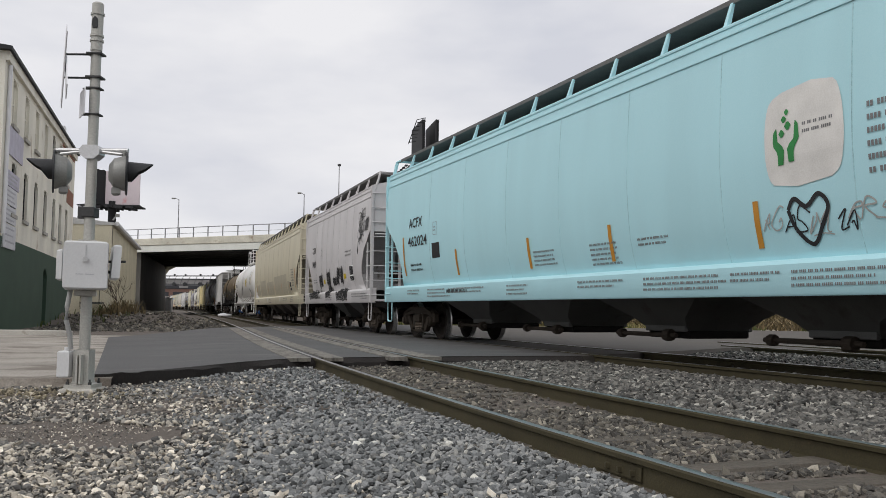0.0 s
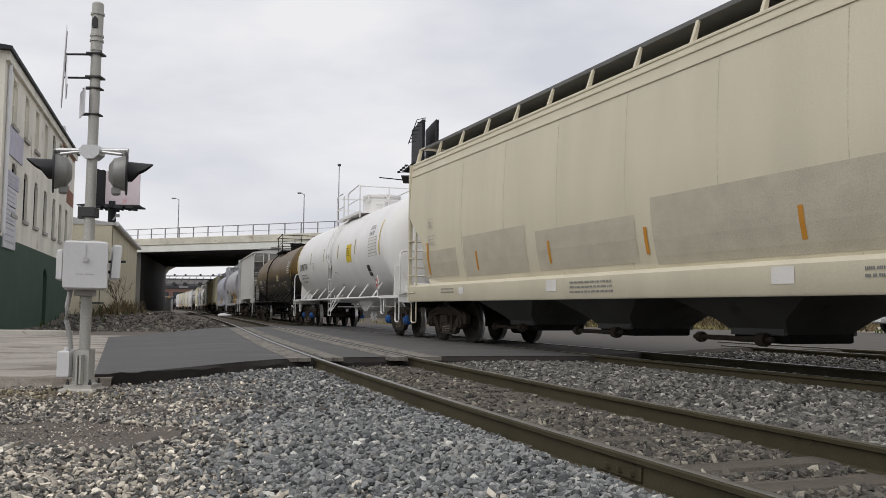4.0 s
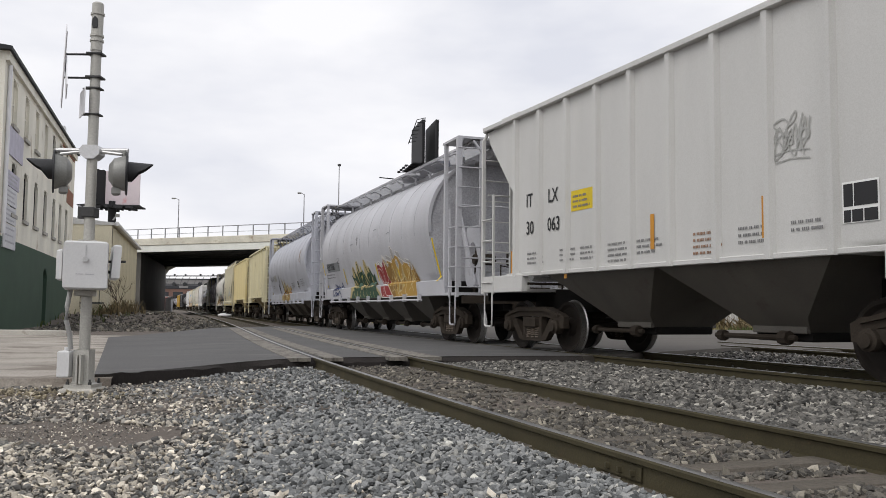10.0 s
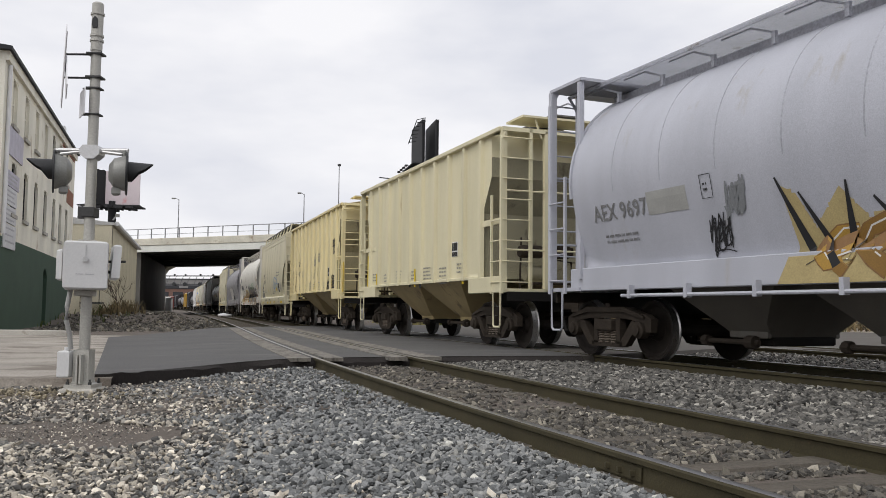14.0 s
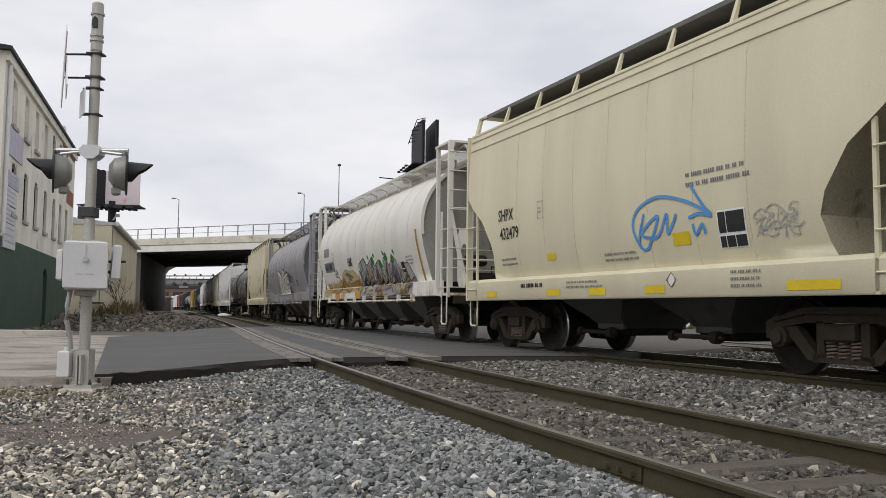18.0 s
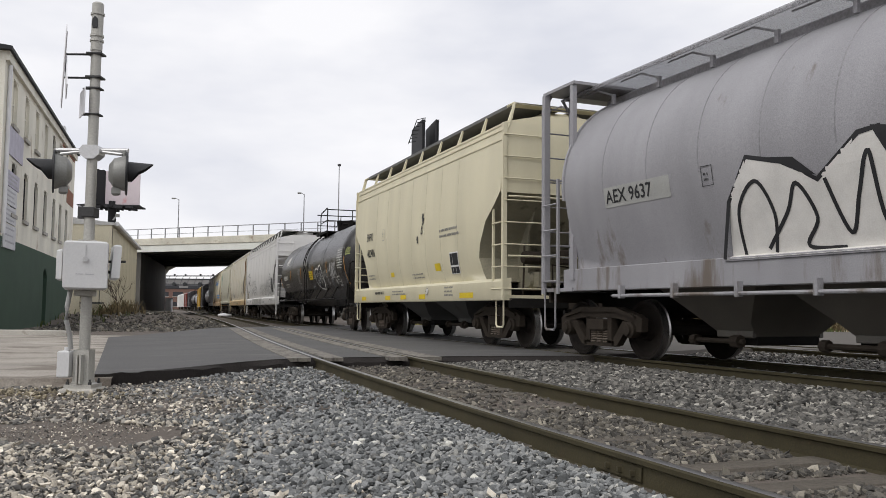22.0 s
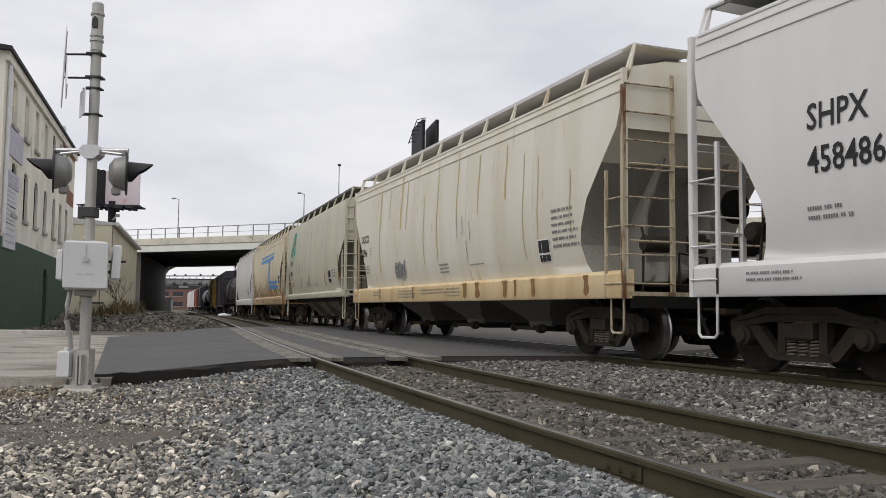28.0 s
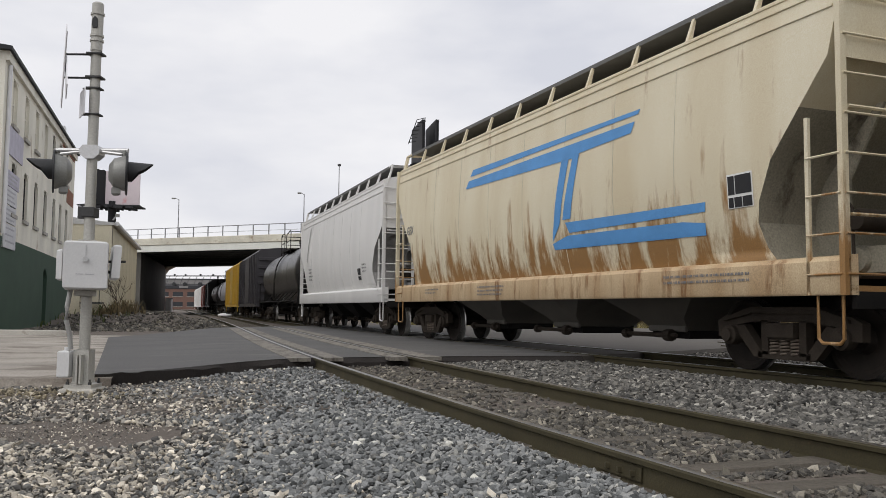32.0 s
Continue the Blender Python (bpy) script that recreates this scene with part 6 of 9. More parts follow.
    w.box(-H + 0.06, -H + 0.18, -0.68, -0.42, z_sill + 1.15, z_sill + 1.55, 0.02)
    car.p("hand_brake", w, M_BLACK)


def curved_hopper(name, lead, trail, paint, label, nbays, top=4.40, sill=(0.93, 1.34), inset=1.37, under=M_BLACK, lines=True, seams=8, walk_z=4.78, sill_paint=None, gear=None, deep=False, grate=None):
    """Covered hopper with smooth bulged sides, cut-away ends and a deep side sill."""
    c = Car(name, lead, trail, label, "hopper car")
    H = c.L / 2
    prof = [(1.36, sill[1] - 0.02), (1.42, 1.5), (1.485, 1.8), (1.515, 2.05), (1.545, 2.5), (1.545, 2.8), (1.537, 3.02), (1.53, 3.2), (1.515, 3.5), (1.49, 3.9), (1.46, top - 0.12), (1.44, top - 0.02), (1.36, top), (0.75, top + 0.14), (0.0, top + 0.2)]
    base_skin = skin_of(prof)
    c.skin = lambda z: 1.522 if z < 1.33 else base_skin(z)

    def cut(z):
        if deep:
            return float(np.interp(z, [1.3, 1.5, 1.8, 2.3, 2.8, 3.3, 3.6, 4.4], [1.08, 1.20, 1.28, 1.18, 0.75, 0.34, 0.10, 0.08]))
        return float(np.interp(z, [1.3, 1.5, 1.8, 2.05, 2.5, 2.8, 3.02, 3.2, 4.4], [1.08, 1.15, 1.23, 1.14, 0.80, 0.36, 0.11, 0.08, 0.07]))

    shell = loft_body(prof, H, cut)
    slopes = split_ends(shell, 3.1)
    c.p("body", shell, paint, smooth=0.5)
    # slope sheets: a darker copy of the paint carries their shade
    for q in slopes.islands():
        c.p("slope_sheet", q, end_shade(paint), "sloping end sheet darkened for shade, grimy in spots", smooth=0.4)
    if lines:
        g = Geo()
        for z in (top - 0.06, top - 0.17, top - 0.36):
            g.box(-H + 0.12, H - 0.12, c.skin(z) - 0.01, c.skin(z) + 0.018, z - 0.014, z + 0.014)
            g.box(-H + 0.12, H - 0.12, -c.skin(z) - 0.018, -c.skin(z) + 0.01, z - 0.014, z + 0.014)
        c.p("roof_flange", g, paint)
    g = Geo()
    for i in range(1, seams):
        x = -H + 1.3 + (2 * H - 2.6) * i / seams
        g.strip([[(x - 0.012, c.skin(z) - 0.002, z), (x, c.skin(z) + 0.007, z), (x + 0.012, c.skin(z) - 0.002, z)] for z in np.linspace(1.36, top - 0.40, 14)])
    c.p("weld_seam", g, seam_paint(paint), smooth=0.2)
    sp = sill_paint or paint
    g = Geo()
    for sy in (-1, 1):
        g.prism([(sy * 1.50, sill[0]), (sy * 1.52, sill[0] + 0.03), (sy * 1.52, sill[1] - 0.05), (sy * 1.47, sill[1]), (sy * 1.34, sill[1] + 0.02), (sy * 1.34, sill[0])], -H, H, "yz")
    c.p("side_sill", g, sp)
    g = Geo().box(-H + 0.1, -H + 2.7, -0.3, 0.3, 0.72, 1.15).box(H - 2.7, H - 0.1, -0.3, 0.3, 0.72, 1.15).box(-H + 1.2, H - 1.2, -1.34, 1.34, 1.0, 1.3)
    c.p("underframe", g, M_BLACK)
    # vertical end sheet above the slope
    g = Geo()
    for sx in (-1, 1):
        g.box(min(sx * (H - 0.06), sx * (H - 0.03)), max(sx * (H - 0.06), sx * (H - 0.03)), -1.43, 1.43, 3.0 if not deep else 3.45, top - 0.03)
        for sy in (-1, 1):
            g.box(min(sx * H, sx * (H - 0.07)), max(sx * H, sx * (H - 0.07)), min(sy * 1.44, sy * 1.52), max(sy * 1.44, sy * 1.52), sill[0], top - 0.05)
    c.p("end_frame", g, paint)
    # slope stiffeners
    g = Geo()
    for sx in (-1, 1):
        for y in (-0.6, 0.6):
            g.prism([(sx * (H - 1.26), 1.25), (sx * (H - 1.26), 2.15), (sx * (H - 0.35), 3.1), (sx * (H - 0.25), 3.1), (sx * (H - 0.75), 2.3), (sx * (H - 0.75), 1.25)], y - 0.02, y + 0.02)
            g.box(sx * (H - 0.75) - 0.5, sx * (H - 0.75) + 0.5, y - 0.03, y + 0.03, 1.2, 1.5)
    # stiffeners and reservoirs share the shade-darkened end paint
    c.p("slope_stiffener", g, end_shade(paint))
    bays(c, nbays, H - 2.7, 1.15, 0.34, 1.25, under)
    roof_walk(c, H - 0.1, walk_z, 0.12, 1.24, paint, 1.35, top - 0.01, yroof=1.36, grate=grate)
    end_gear(c, gear or paint, sill[0] + 0.1, 1.5, top - 0.05, inner=end_shade(paint), wide=0.86)
    c.trucks(inset, inset)
    c.coupler(0.42)
    return c


def round_hopper(name, lead, trail, paint, label, under=M_BLACK, seams=11, inner=None):
    """Covered hopper with a cylindrical body cut flat at the ends."""
    c = Car(name, lead, trail, label, "hopper car")
    H = c.L / 2
    zc, R = 2.78, 1.58
    prof = [(1.27, 1.42), (1.34, 1.65), (1.44, 2.0), (1.52, 2.3)] + [(R * math.cos(a), zc + R * math.sin(a)) for a in np.linspace(-0.15, math.pi / 2, 16)]
    prof[-1] = (0.0, zc + R)
    round_skin = skin_of([p for p in prof if p[1] < zc + 1.3])
    c.skin = lambda z: 1.402 if z < 1.425 else round_skin(z)
    body = loft_body(prof, H, lambda z: 0.0, 12)
    A0, A1 = H - 1.6, H - 0.92
    body.v = [(-A0 + (x + H) / (2 * H) * (A0 + A1), y, z) for x, y, z in body.v]
    ends = split_ends(body, 9.0)
    c.p("body", body, paint, smooth=0.5)
    # end sheets take darker copies of the body paint as their shade
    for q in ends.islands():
        c.p("end_sheet", q, end_shade(paint) if inner else seam_paint(paint), "flat end sheet in paint darkened for shade", smooth=0.4)
    g = Geo()
    for i in range(1, seams):
        x = -A0 + (A0 + A1) * i / seams
        g.strip([[(x - 0.014, (R - 0.003) * math.cos(a), zc + (R - 0.003) * math.sin(a)), (x, (R + 0.009) * math.cos(a), zc + (R + 0.009) * math.sin(a)), (x + 0.014, (R - 0.003) * math.cos(a), zc + (R - 0.003) * math.sin(a))] for a in np.linspace(-0.15, 1.4, 18)])
    c.p("weld_seam", g, seam_paint(paint), smooth=0.2)
    g = Geo()
    for sx in (-1, 1):
        x = -A0 - 0.0 if sx < 0 else A1
        rows = [[(x, (R + r) * math.cos(a), zc + (R + r) * math.sin(a)) for r in (-0.05, 0.03)] + [(x + sx * 0.05, (R + r) * math.cos(a), zc + (R + r) * math.sin(a)) for r in (0.03, -0.05)] for a in np.linspace(-0.15, math.pi + 0.15, 30)]
        g.strip(rows, True)
    c.p("end_rim", g, paint)
    g = Geo()
    for sy in (-1, 1):
        g.box(-H + 0.9, H - 0.6, min(sy * 1.24, sy * 1.40), max(sy * 1.24, sy * 1.40), 1.06, 1.425, 0.012)
    c.p("side_sill", g, paint)
    g = Geo()
    g.tube([(-H + 2.2, 1.53, 0.97), (H - 2.2, 1.53, 0.97)], 0.025, 8)
    k = 9
    for i in range(k):
        x = -H + 2.4 + (2 * H - 4.8) * i / (k - 1)
        g.box(x - 0.03, x + 0.03, 1.47, 1.56, 0.93, 1.12)
    c.p("side_rail", g, paint)
    g = Geo().box(-H + 0.1, -H + 2.9, -0.3, 0.3, 0.72, 1.15).box(H - 2.9, H - 0.1, -0.3, 0.3, 0.72, 1.15).box(-A0 - 0.3, A1 + 0.3, -1.22, 1.22, 1.10, 1.41)
    c.p("underframe", g, M_BLACK)
    g = Geo()
    for sx in (-1, 1):
        for sy in (-1, 1):
            g.prism([(-A0 if sx < 0 else A1, 3.35), ((-A0 if sx < 0 else A1) + sx * 0.12, 3.35), (sx * (H - 0.3) if sx < 0 else A1 + 0.5, 1.3), (sx * (H - 0.45) if sx < 0 else A1 + 0.35, 1.3)], sy * 0.9 - 0.03, sy * 0.9 + 0.03)
            g.box(min(sx * H, sx * (H - 0.09)), max(sx * H, sx * (H - 0.09)), min(sy * 1.36, sy * 1.47), max(sy * 1.36, sy * 1.47), 1.25, 4.5)
            g.box(min(sx * (H - 0.95), sx * (H - 0.86)), max(sx * (H - 0.95), sx * (H - 0.86)), min(sy * 1.36, sy * 1.44), max(sy * 1.36, sy * 1.44), 1.25, 4.5)
        # centre web with a round lightening hole
        n = 20
        ring = [(sx * (H - 0.62) + 0.27 * math.cos(2 * math.pi * i / n), 1.85 + 0.42 * math.sin(2 * math.pi * i / n)) for i in range(n)]
        edge = []
        for i in range(n):
            u, w = math.cos(2 * math.pi * i / n), math.sin(2 * math.pi * i / n)
            s = 1 / max(abs(u), abs(w))
            edge.append((sx * (H - 0.62) + 0.44 * u * s, 1.95 + 0.68 * w * s))
        g.strip([[(a, 0.85, b) for a, b in ring] + [(ring[0][0], 0.85, ring[0][1])], [(a, 0.85, b) for a, b in edge] + [(edge[0][0], 0.85, edge[0][1])]])
    c.p("end_frame", g, paint)
    bays(c, 4, H - 2.6, 1.25, 0.30, 1.30, under)
    roof_walk(c, H - 0.05, 4.48, -0.02, 1.06, paint, 1.15, 4.18, truss=True, yroof=0.82, grate=open_grate(paint))
    g = Geo()
    for sx in (-1, 1):
        g.box(min(sx * H, sx * (H - 1.0)), max(sx * H, sx * (H - 1.0)), -1.45, 1.45, 4.5, 4.55)
    c.p("end_canopy", g, paint)
    end_gear(c, paint, 1.12, 1.45, 4.52, beam=M_TRUCK, inner=inner)
    c.trucks(1.52, 1.12)
    c.coupler(0.45)
    return c


def ribbed_hopper(name, lead, trail, paint, label, ribs=12, top=4.32, under=None, nb=2, open_top=False):
    """Covered hopper with flat sides stiffened by vertical ribs."""
    c = Car(name, lead, trail, label, "hopper car")
    H = c.L / 2
    prof = [(1.42, 1.38), (1.42, top - 0.03), (1.36, top), (0.8, top + 0.12), (0.0, top + 0.16)]
    c.skin = lambda z: 1.42

    def cut(z):
        if open_top:
            return float(np.interp(z, [1.2, 2.7, 3.4, 4.4], [1.05, 1.05, 0.62, 0.62]))
        return float(np.interp(z, [1.2, 2.8, 4.05, 4.4], [1.38, 1.38, 0.24, 0.06]))

    prof2 = [(1.42, z) for z in (1.38, 1.5, 2.0, 2.7, 2.8, 3.0, 3.4, 3.8, 4.05, top - 0.03)] + prof[2:]
    shell = loft_body(prof2, H, cut)
    slopes = split_ends(shell, 3.9)
    c.p("body", shell, paint, smooth=0.4)
    # shade under the overhang is put into this darker paint
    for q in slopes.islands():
        c.p("slope_sheet", q, end_shade(paint), "sloping end sheet darkened for shade, grimy in spots", smooth=0.4)
    for i in range(ribs):
        e = 1.07 if open_top else 1.4
        x = -H + e + (2 * H - 2 * e) * i / (ribs - 1)
        zlo = 1.36
        g = Geo()
        for sy in (-1, 1):
            g.prism([(x - 0.075, sy * 1.415), (x - 0.045, sy * 1.495), (x + 0.045, sy * 1.495), (x + 0.075, sy * 1.415)], zlo, top - 0.05, "xy")
        c.p("rib", g, paint, smooth=0)
    g = Geo()
    for sy in (-1, 1):
        g.box(-H + 0.08, H - 0.08, min(sy * 1.38, sy * 1.52), max(sy * 1.38, sy * 1.52), top - 0.1, top - 0.01, 0.01)
        g.box(-H + 1.05, H - 1.05, min(sy * 1.38, sy * 1.52), max(sy * 1.38, sy * 1.46), 1.36, 1.43, 0.01)
        for sx in (-1, 1):
            g.box(min(sx * H, sx * (H - 1.7)), max(sx * H, sx * (H - 1.66)), min(sy * 1.36, sy * 1.48), max(sy * 1.36, sy * 1.48), 1.08, 1.40, 0.01)
    c.p("side_sill", g, paint)
    g = Geo()
    for sx in (-1, 1):
        for y in (-0.5, 0.5):
            g.box(min(sx * H, sx * (H - 0.1)), max(sx * H, sx * (H - 0.1)), y - 0.05, y + 0.05, 1.1, top - 0.05)
        g.box(min(sx * H, sx * (H - 0.45)), max(sx * H, sx * (H - 0.45)), -1.46, 1.46, top - 0.1, top - 0.02)
        if open_top:
            for sy in (-1, 1):
                g.box(min(sx * (H - 0.02), sx * (H - 0.12)), max(sx * (H - 0.02), sx * (H - 0.12)), min(sy * 1.36, sy * 1.47), max(sy * 1.36, sy * 1.47), 1.1, top - 0.02)
                g.box(min(sx * H, sx * (H - 1.45)), max(sx * H, sx * (H - 1.05)), min(sy * 1.38, sy * 1.44), max(sy * 1.38, sy * 1.44), 2.42, 2.54)
    c.p("end_frame", g, paint)
    c.p("underframe", Geo().box(-H + 0.1, -H + 2.7, -0.3, 0.3, 0.72, 1.15).box(H - 2.7, H - 0.1, -0.3, 0.3, 0.72, 1.15), M_BLACK)
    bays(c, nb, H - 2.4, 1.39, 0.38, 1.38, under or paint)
    g = Geo().box(-H + 0.05, H - 0.05, -0.35, 0.35, top + 0.30, top + 0.33)
    for i in range(8):
        g.box(-H + 1 + (2 * H - 2) * i / 7 - 0.03, -H + 1 + (2 * H - 2) * i / 7 + 0.03, -0.4, 0.4, top + 0.1, top + 0.30)
    c.p("roof_walkway", g, M_GRATE)
    g = Geo()
    for sx in (-1, 1):
        g.box(min(sx * (H + 0.02), sx * (H - 0.75)), max(sx * (H + 0.02), sx * (H - 0.75)), -1.05, 1.05, top + 0.20, top + 0.24)
        g.tube([(sx * (H - 0.05), 0.6, top - 0.2), (sx * (H - 0.05), 0.75, top + 0.2)], 0.02, 6)
        g.tube([(sx * (H - 0.05), -0.6, top - 0.2), (sx * (H - 0.05), -0.75, top + 0.2)], 0.02, 6)
    c.p("end_walkway", g, paint)
    # air reservoirs wear the shade-darkened paint as well
    end_gear(c, paint, 1.16, 1.47, top, inner=end_shade(paint), wide=0.62)
    c.trucks(1.33, 1.33)
    c.coupler(0.45)
    return c


def tank_car(name, lead, trail, paint, label, R=1.45, zc=2.52, trim=None, rail_mat=None, dome=0.0, ladder_x=0.0, platform=1.0, band=True, tank_in=0.75, cap=M_TRUCK, plat=(1.6, -1.9), ladder_foot=0.5, ladder_lean=0.0, skid=None):
    """Tank car: dished tank on stub sills with end platforms, side hand rails, ladder and a railed top platform."""
    c = Car(name, lead, trail, label, "tank car")
    H = c.L / 2
    trim, rail_mat = trim or paint, rail_mat or trim or paint
    T = H - tank_in
    prof = [(-T, 0.0)]
    for a in np.linspace(0.08, math.pi / 2, 9):
        prof.append((-T + 0.62 * (1 - math.cos(a)), R * math.sin(a) ** 0.85))
    prof += [(x, R) for x in np.linspace(-T + 0.9, T - 0.9, 9)]
    for a in np.linspace(math.pi / 2, 0.08, 9):
        prof.append((T - 0.62 * (1 - math.cos(a)), R * math.sin(a) ** 0.85))
    prof.append((T, 0.0))
    c.skin = lambda z: math.sqrt(max(0.01, R * R - (z - zc) ** 2))
    c.p("tank", Geo().lathe(prof, "x", 56, (0, 0, zc)), paint, smooth=0.6)
    g = Geo()
    for x in (-T + 0.64, -T / 2, T / 2, T - 0.64):
        rows = [[(x - 0.016, (R - 0.003) * math.cos(a), zc + (R - 0.003) * math.sin(a)), (x, (R + 0.006) * math.cos(a), zc + (R + 0.006) * math.sin(a)), (x + 0.016, (R - 0.003) * math.cos(a), zc + (R - 0.003) * math.sin(a))] for a in np.linspace(0, 2 * math.pi, 48)]
        g.strip(rows)
    c.p("weld_seam", g, paint, smooth=0.2)
    if band:
        g = Geo()
        for x in (ladder_x,):
            g.strip([[(x - 0.3, (R + 0.008) * math.cos(a), zc + (R + 0.008) * math.sin(a)), (x + 0.3, (R + 0.008) * math.cos(a), zc + (R + 0.008) * math.sin(a))] for a in np.linspace(-0.3, math.pi + 0.3, 40)])
        c.p("wear_plate", g, paint)
    # stub sills, bolsters and saddles
    for sx in (-1, 1):
        g = Geo().box(min(sx * H, sx * (H - 3.6)), max(sx * H, sx * (H - 3.6)), -0.32, 0.32, 0.74, 1.12)
        # black even on the white tank: shade beneath it put into the colour
        c.p("stub_sill", g, M_BLACK)
        g = Geo().prism([(-1.32, 1.12), (1.32, 1.12), (1.30, zc - 0.62), (1.22, zc - 0.62), (1.0, zc - 0.98), (0.5, zc - R + 0.1), (-0.5, zc - R + 0.1), (-1.0, zc - 0.98), (-1.22, zc - 0.62), (-1.30, zc - 0.62)], sx * (H - 1.05) - 0.05, sx * (H - 1.05) + 0.05, "yz")
        c.p("saddle", g, trim)
        for y in (-1.02, 1.02):
            g = Geo().prism([(sx * (H - 1.06), 1.13), (sx * (H - 1.06), zc - 0.7), (sx * (H - 1.4), zc - 0.98), (sx * (H - 2.0), 1.13)], y - 0.02, y + 0.02)
            c.p("saddle_web", g, trim)
        g = Geo().box(min(sx * H, sx * (H - 0.75)), max(sx * H, sx * (H - 0.75)), -1.48, 1.48, 1.06, 1.11)
        g.box(min(sx * H, sx * (H - 0.06)), max(sx * H, sx * (H - 0.06)), -1.48, 1.48, 0.92, 1.12)
        g.box(min(sx * (H - 0.02), sx * (H - 1.9)), max(sx * (H - 0.02), sx * (H - 1.9)), 1.44, 1.5, 1.04, 1.12)
        g.box(min(sx * (H - 0.02), sx * (H - 1.9)), max(sx * (H - 0.02), sx * (H - 1.9)), -1.5, -1.44, 1.04, 1.12)
        c.p("end_platform", g, trim)
        g = Geo()
        for sy in (-1, 1):
            g.tube([(sx * (H - 0.05), sy * 1.45, 1.1), (sx * (H - 0.05), sy * 1.45, 2.05), (sx * (H - 0.12), sy * 1.42, 2.2), (sx * (H - 0.3), sy * 1.3, 2.28), (sx * (H - 0.35), sy * 0.6, 2.3), (sx * (H - 0.35), 0, 2.3)], 0.025, 8)
        c.p("end_hand_rail", g, rail_mat)
        c.stirrup(sx * (H - 0.24), rail_mat, 0.42, 1.05, 0.36, 1.46)
        c.stirrup(sx * (H - 1.7), rail_mat, 0.62, 1.05, 0.3, 1.46)
        b = Geo().box(sx * (H - 0.5) - 0.15, sx * (H - 0.5) + 0.15, 0.55, 0.9, 1.12, 1.45, 0.03)
        b.tube([(sx * (H - 0.5), 0.4, 1.3), (sx * (H - 0.5), 1.15, 1.3)], 0.07, 10)
        b.tube([(sx * (H - 0.38), 0.7, 1.45), (sx * (H - 0.38), 0.7, 1.62), (sx * (H - 0.55), 0.85, 1.62)], 0.035, 8)
        c.p("brake_valve", b, trim)
    # side hand rails on stanchions
    g = Geo()
    for sy in (-1, 1):
        g.tube([(-H + 1.9, sy * 1.52, 1.08), (H - 1.9, sy * 1.52, 1.08)], 0.028, 8)
        n = 8
        for i in range(n):
            x = -H + 2.6 + (2 * H - 5.2) * i / (n - 1)
            y = c.skin(1.5)
            g.tube([(x, sy * 1.52, 1.08), (x + 0.28, sy * c.skin(1.5), 1.5)], 0.026, 6)
    c.p("side_hand_rail", g, rail_mat)
    # ladder over the side and lower steps
    g = Geo()
    lx = ladder_x
    drift = lambda z: -ladder_lean * (zc - 0.2 - z)
    for dx in (-0.2, 0.2):
        pts = [(lx + dx + drift(ladder_foot), 1.54, ladder_foot), (lx + dx, 1.54, zc - 0.2)] + [(lx + dx, (R + 0.09) * math.cos(a), zc + (R + 0.09) * math.sin(a)) for a in np.linspace(0.0, 1.35, 9)]
        g.tube(pts, 0.02, 6)
    for i in range(int((zc - 0.3 - ladder_foot) / 0.42) + 1):
        z = ladder_foot + i * 0.42
        g.tube([(lx - 0.2 + drift(z), 1.54, z), (lx + 0.2 + drift(z), 1.54, z)], 0.016, 6)
    for i, a in enumerate(np.linspace(0.05, 1.2, 6)):
        g.tube([(lx - 0.2, (R + 0.09) * math.cos(a), zc + (R + 0.09) * math.sin(a)), (lx + 0.2, (R + 0.09) * math.cos(a), zc + (R + 0.09) * math.sin(a))], 0.016, 6)
    for dx in (-0.2, 0.2):
        for sgn in (-1, 1):
            g.tube([(lx + dx + drift(ladder_foot), 1.54, ladder_foot + 0.12), (lx + dx + sgn * 0.45, 1.2, ladder_foot + 0.72)], 0.018, 6)
    c.p("side_ladder", g, rail_mat)
    # top platform with railing, open where the ladder comes up
    zt = zc + R
    x1, x0 = plat
    g = Geo()
    for sy in (-1, 1):
        g.box(x0, x1, min(sy * 0.45, sy * 1.0), max(sy * 0.45, sy * 1.0), zt - 0.14, zt - 0.09)
        g.box(x0, x1, min(sy * 0.99, sy * 1.02), max(sy * 0.99, sy * 1.02), zt - 0.15, zt - 0.07)
    c.p("top_platform", g, trim)
    zr = zt + 0.82
    gap0, gap1 = min(x1 - 0.12, lx + 0.32), max(x0 + 0.3, lx - 0.32)

    def rail_run(y, xa, xb, lift):
        g = Geo()
        g.tube([(xa, y, zt - 0.3), (xa, y, zr - lift - 0.12), (xa - 0.12, y, zr - lift), (xb + 0.12, y, zr), (xb, y, zr - 0.1), (xb, y, zt - 0.3)], 0.024, 8)
        g.tube([(xa, y, zt + 0.3), (xb, y, zt + 0.34)], 0.018, 6)
        c.p("platform_railing", g, rail_mat)

    if x1 - gap0 > 0.5:
        rail_run(1.0, x1, gap0, 0.0)
    rail_run(1.0, gap1, x0, 0.1)
    rail_run(-1.0, x1, x0, 0.0)
    for xe in (x0, x1):
        g = Geo().tube([(xe, -1.0, zr - 0.06), (xe, 1.0, zr - 0.06)], 0.022, 6).tube([(xe, -1.0, zt + 0.32), (xe, 1.0, zt + 0.32)], 0.018, 6)
        g.tube([(xe, 0.0, zr - 0.06), (xe, 0.0, zt - 0.1)], 0.018, 6)
        c.p("platform_railing", g, rail_mat)
    mx = (gap1 + x0) / 2
    q = 1.45 if dome else 1.0
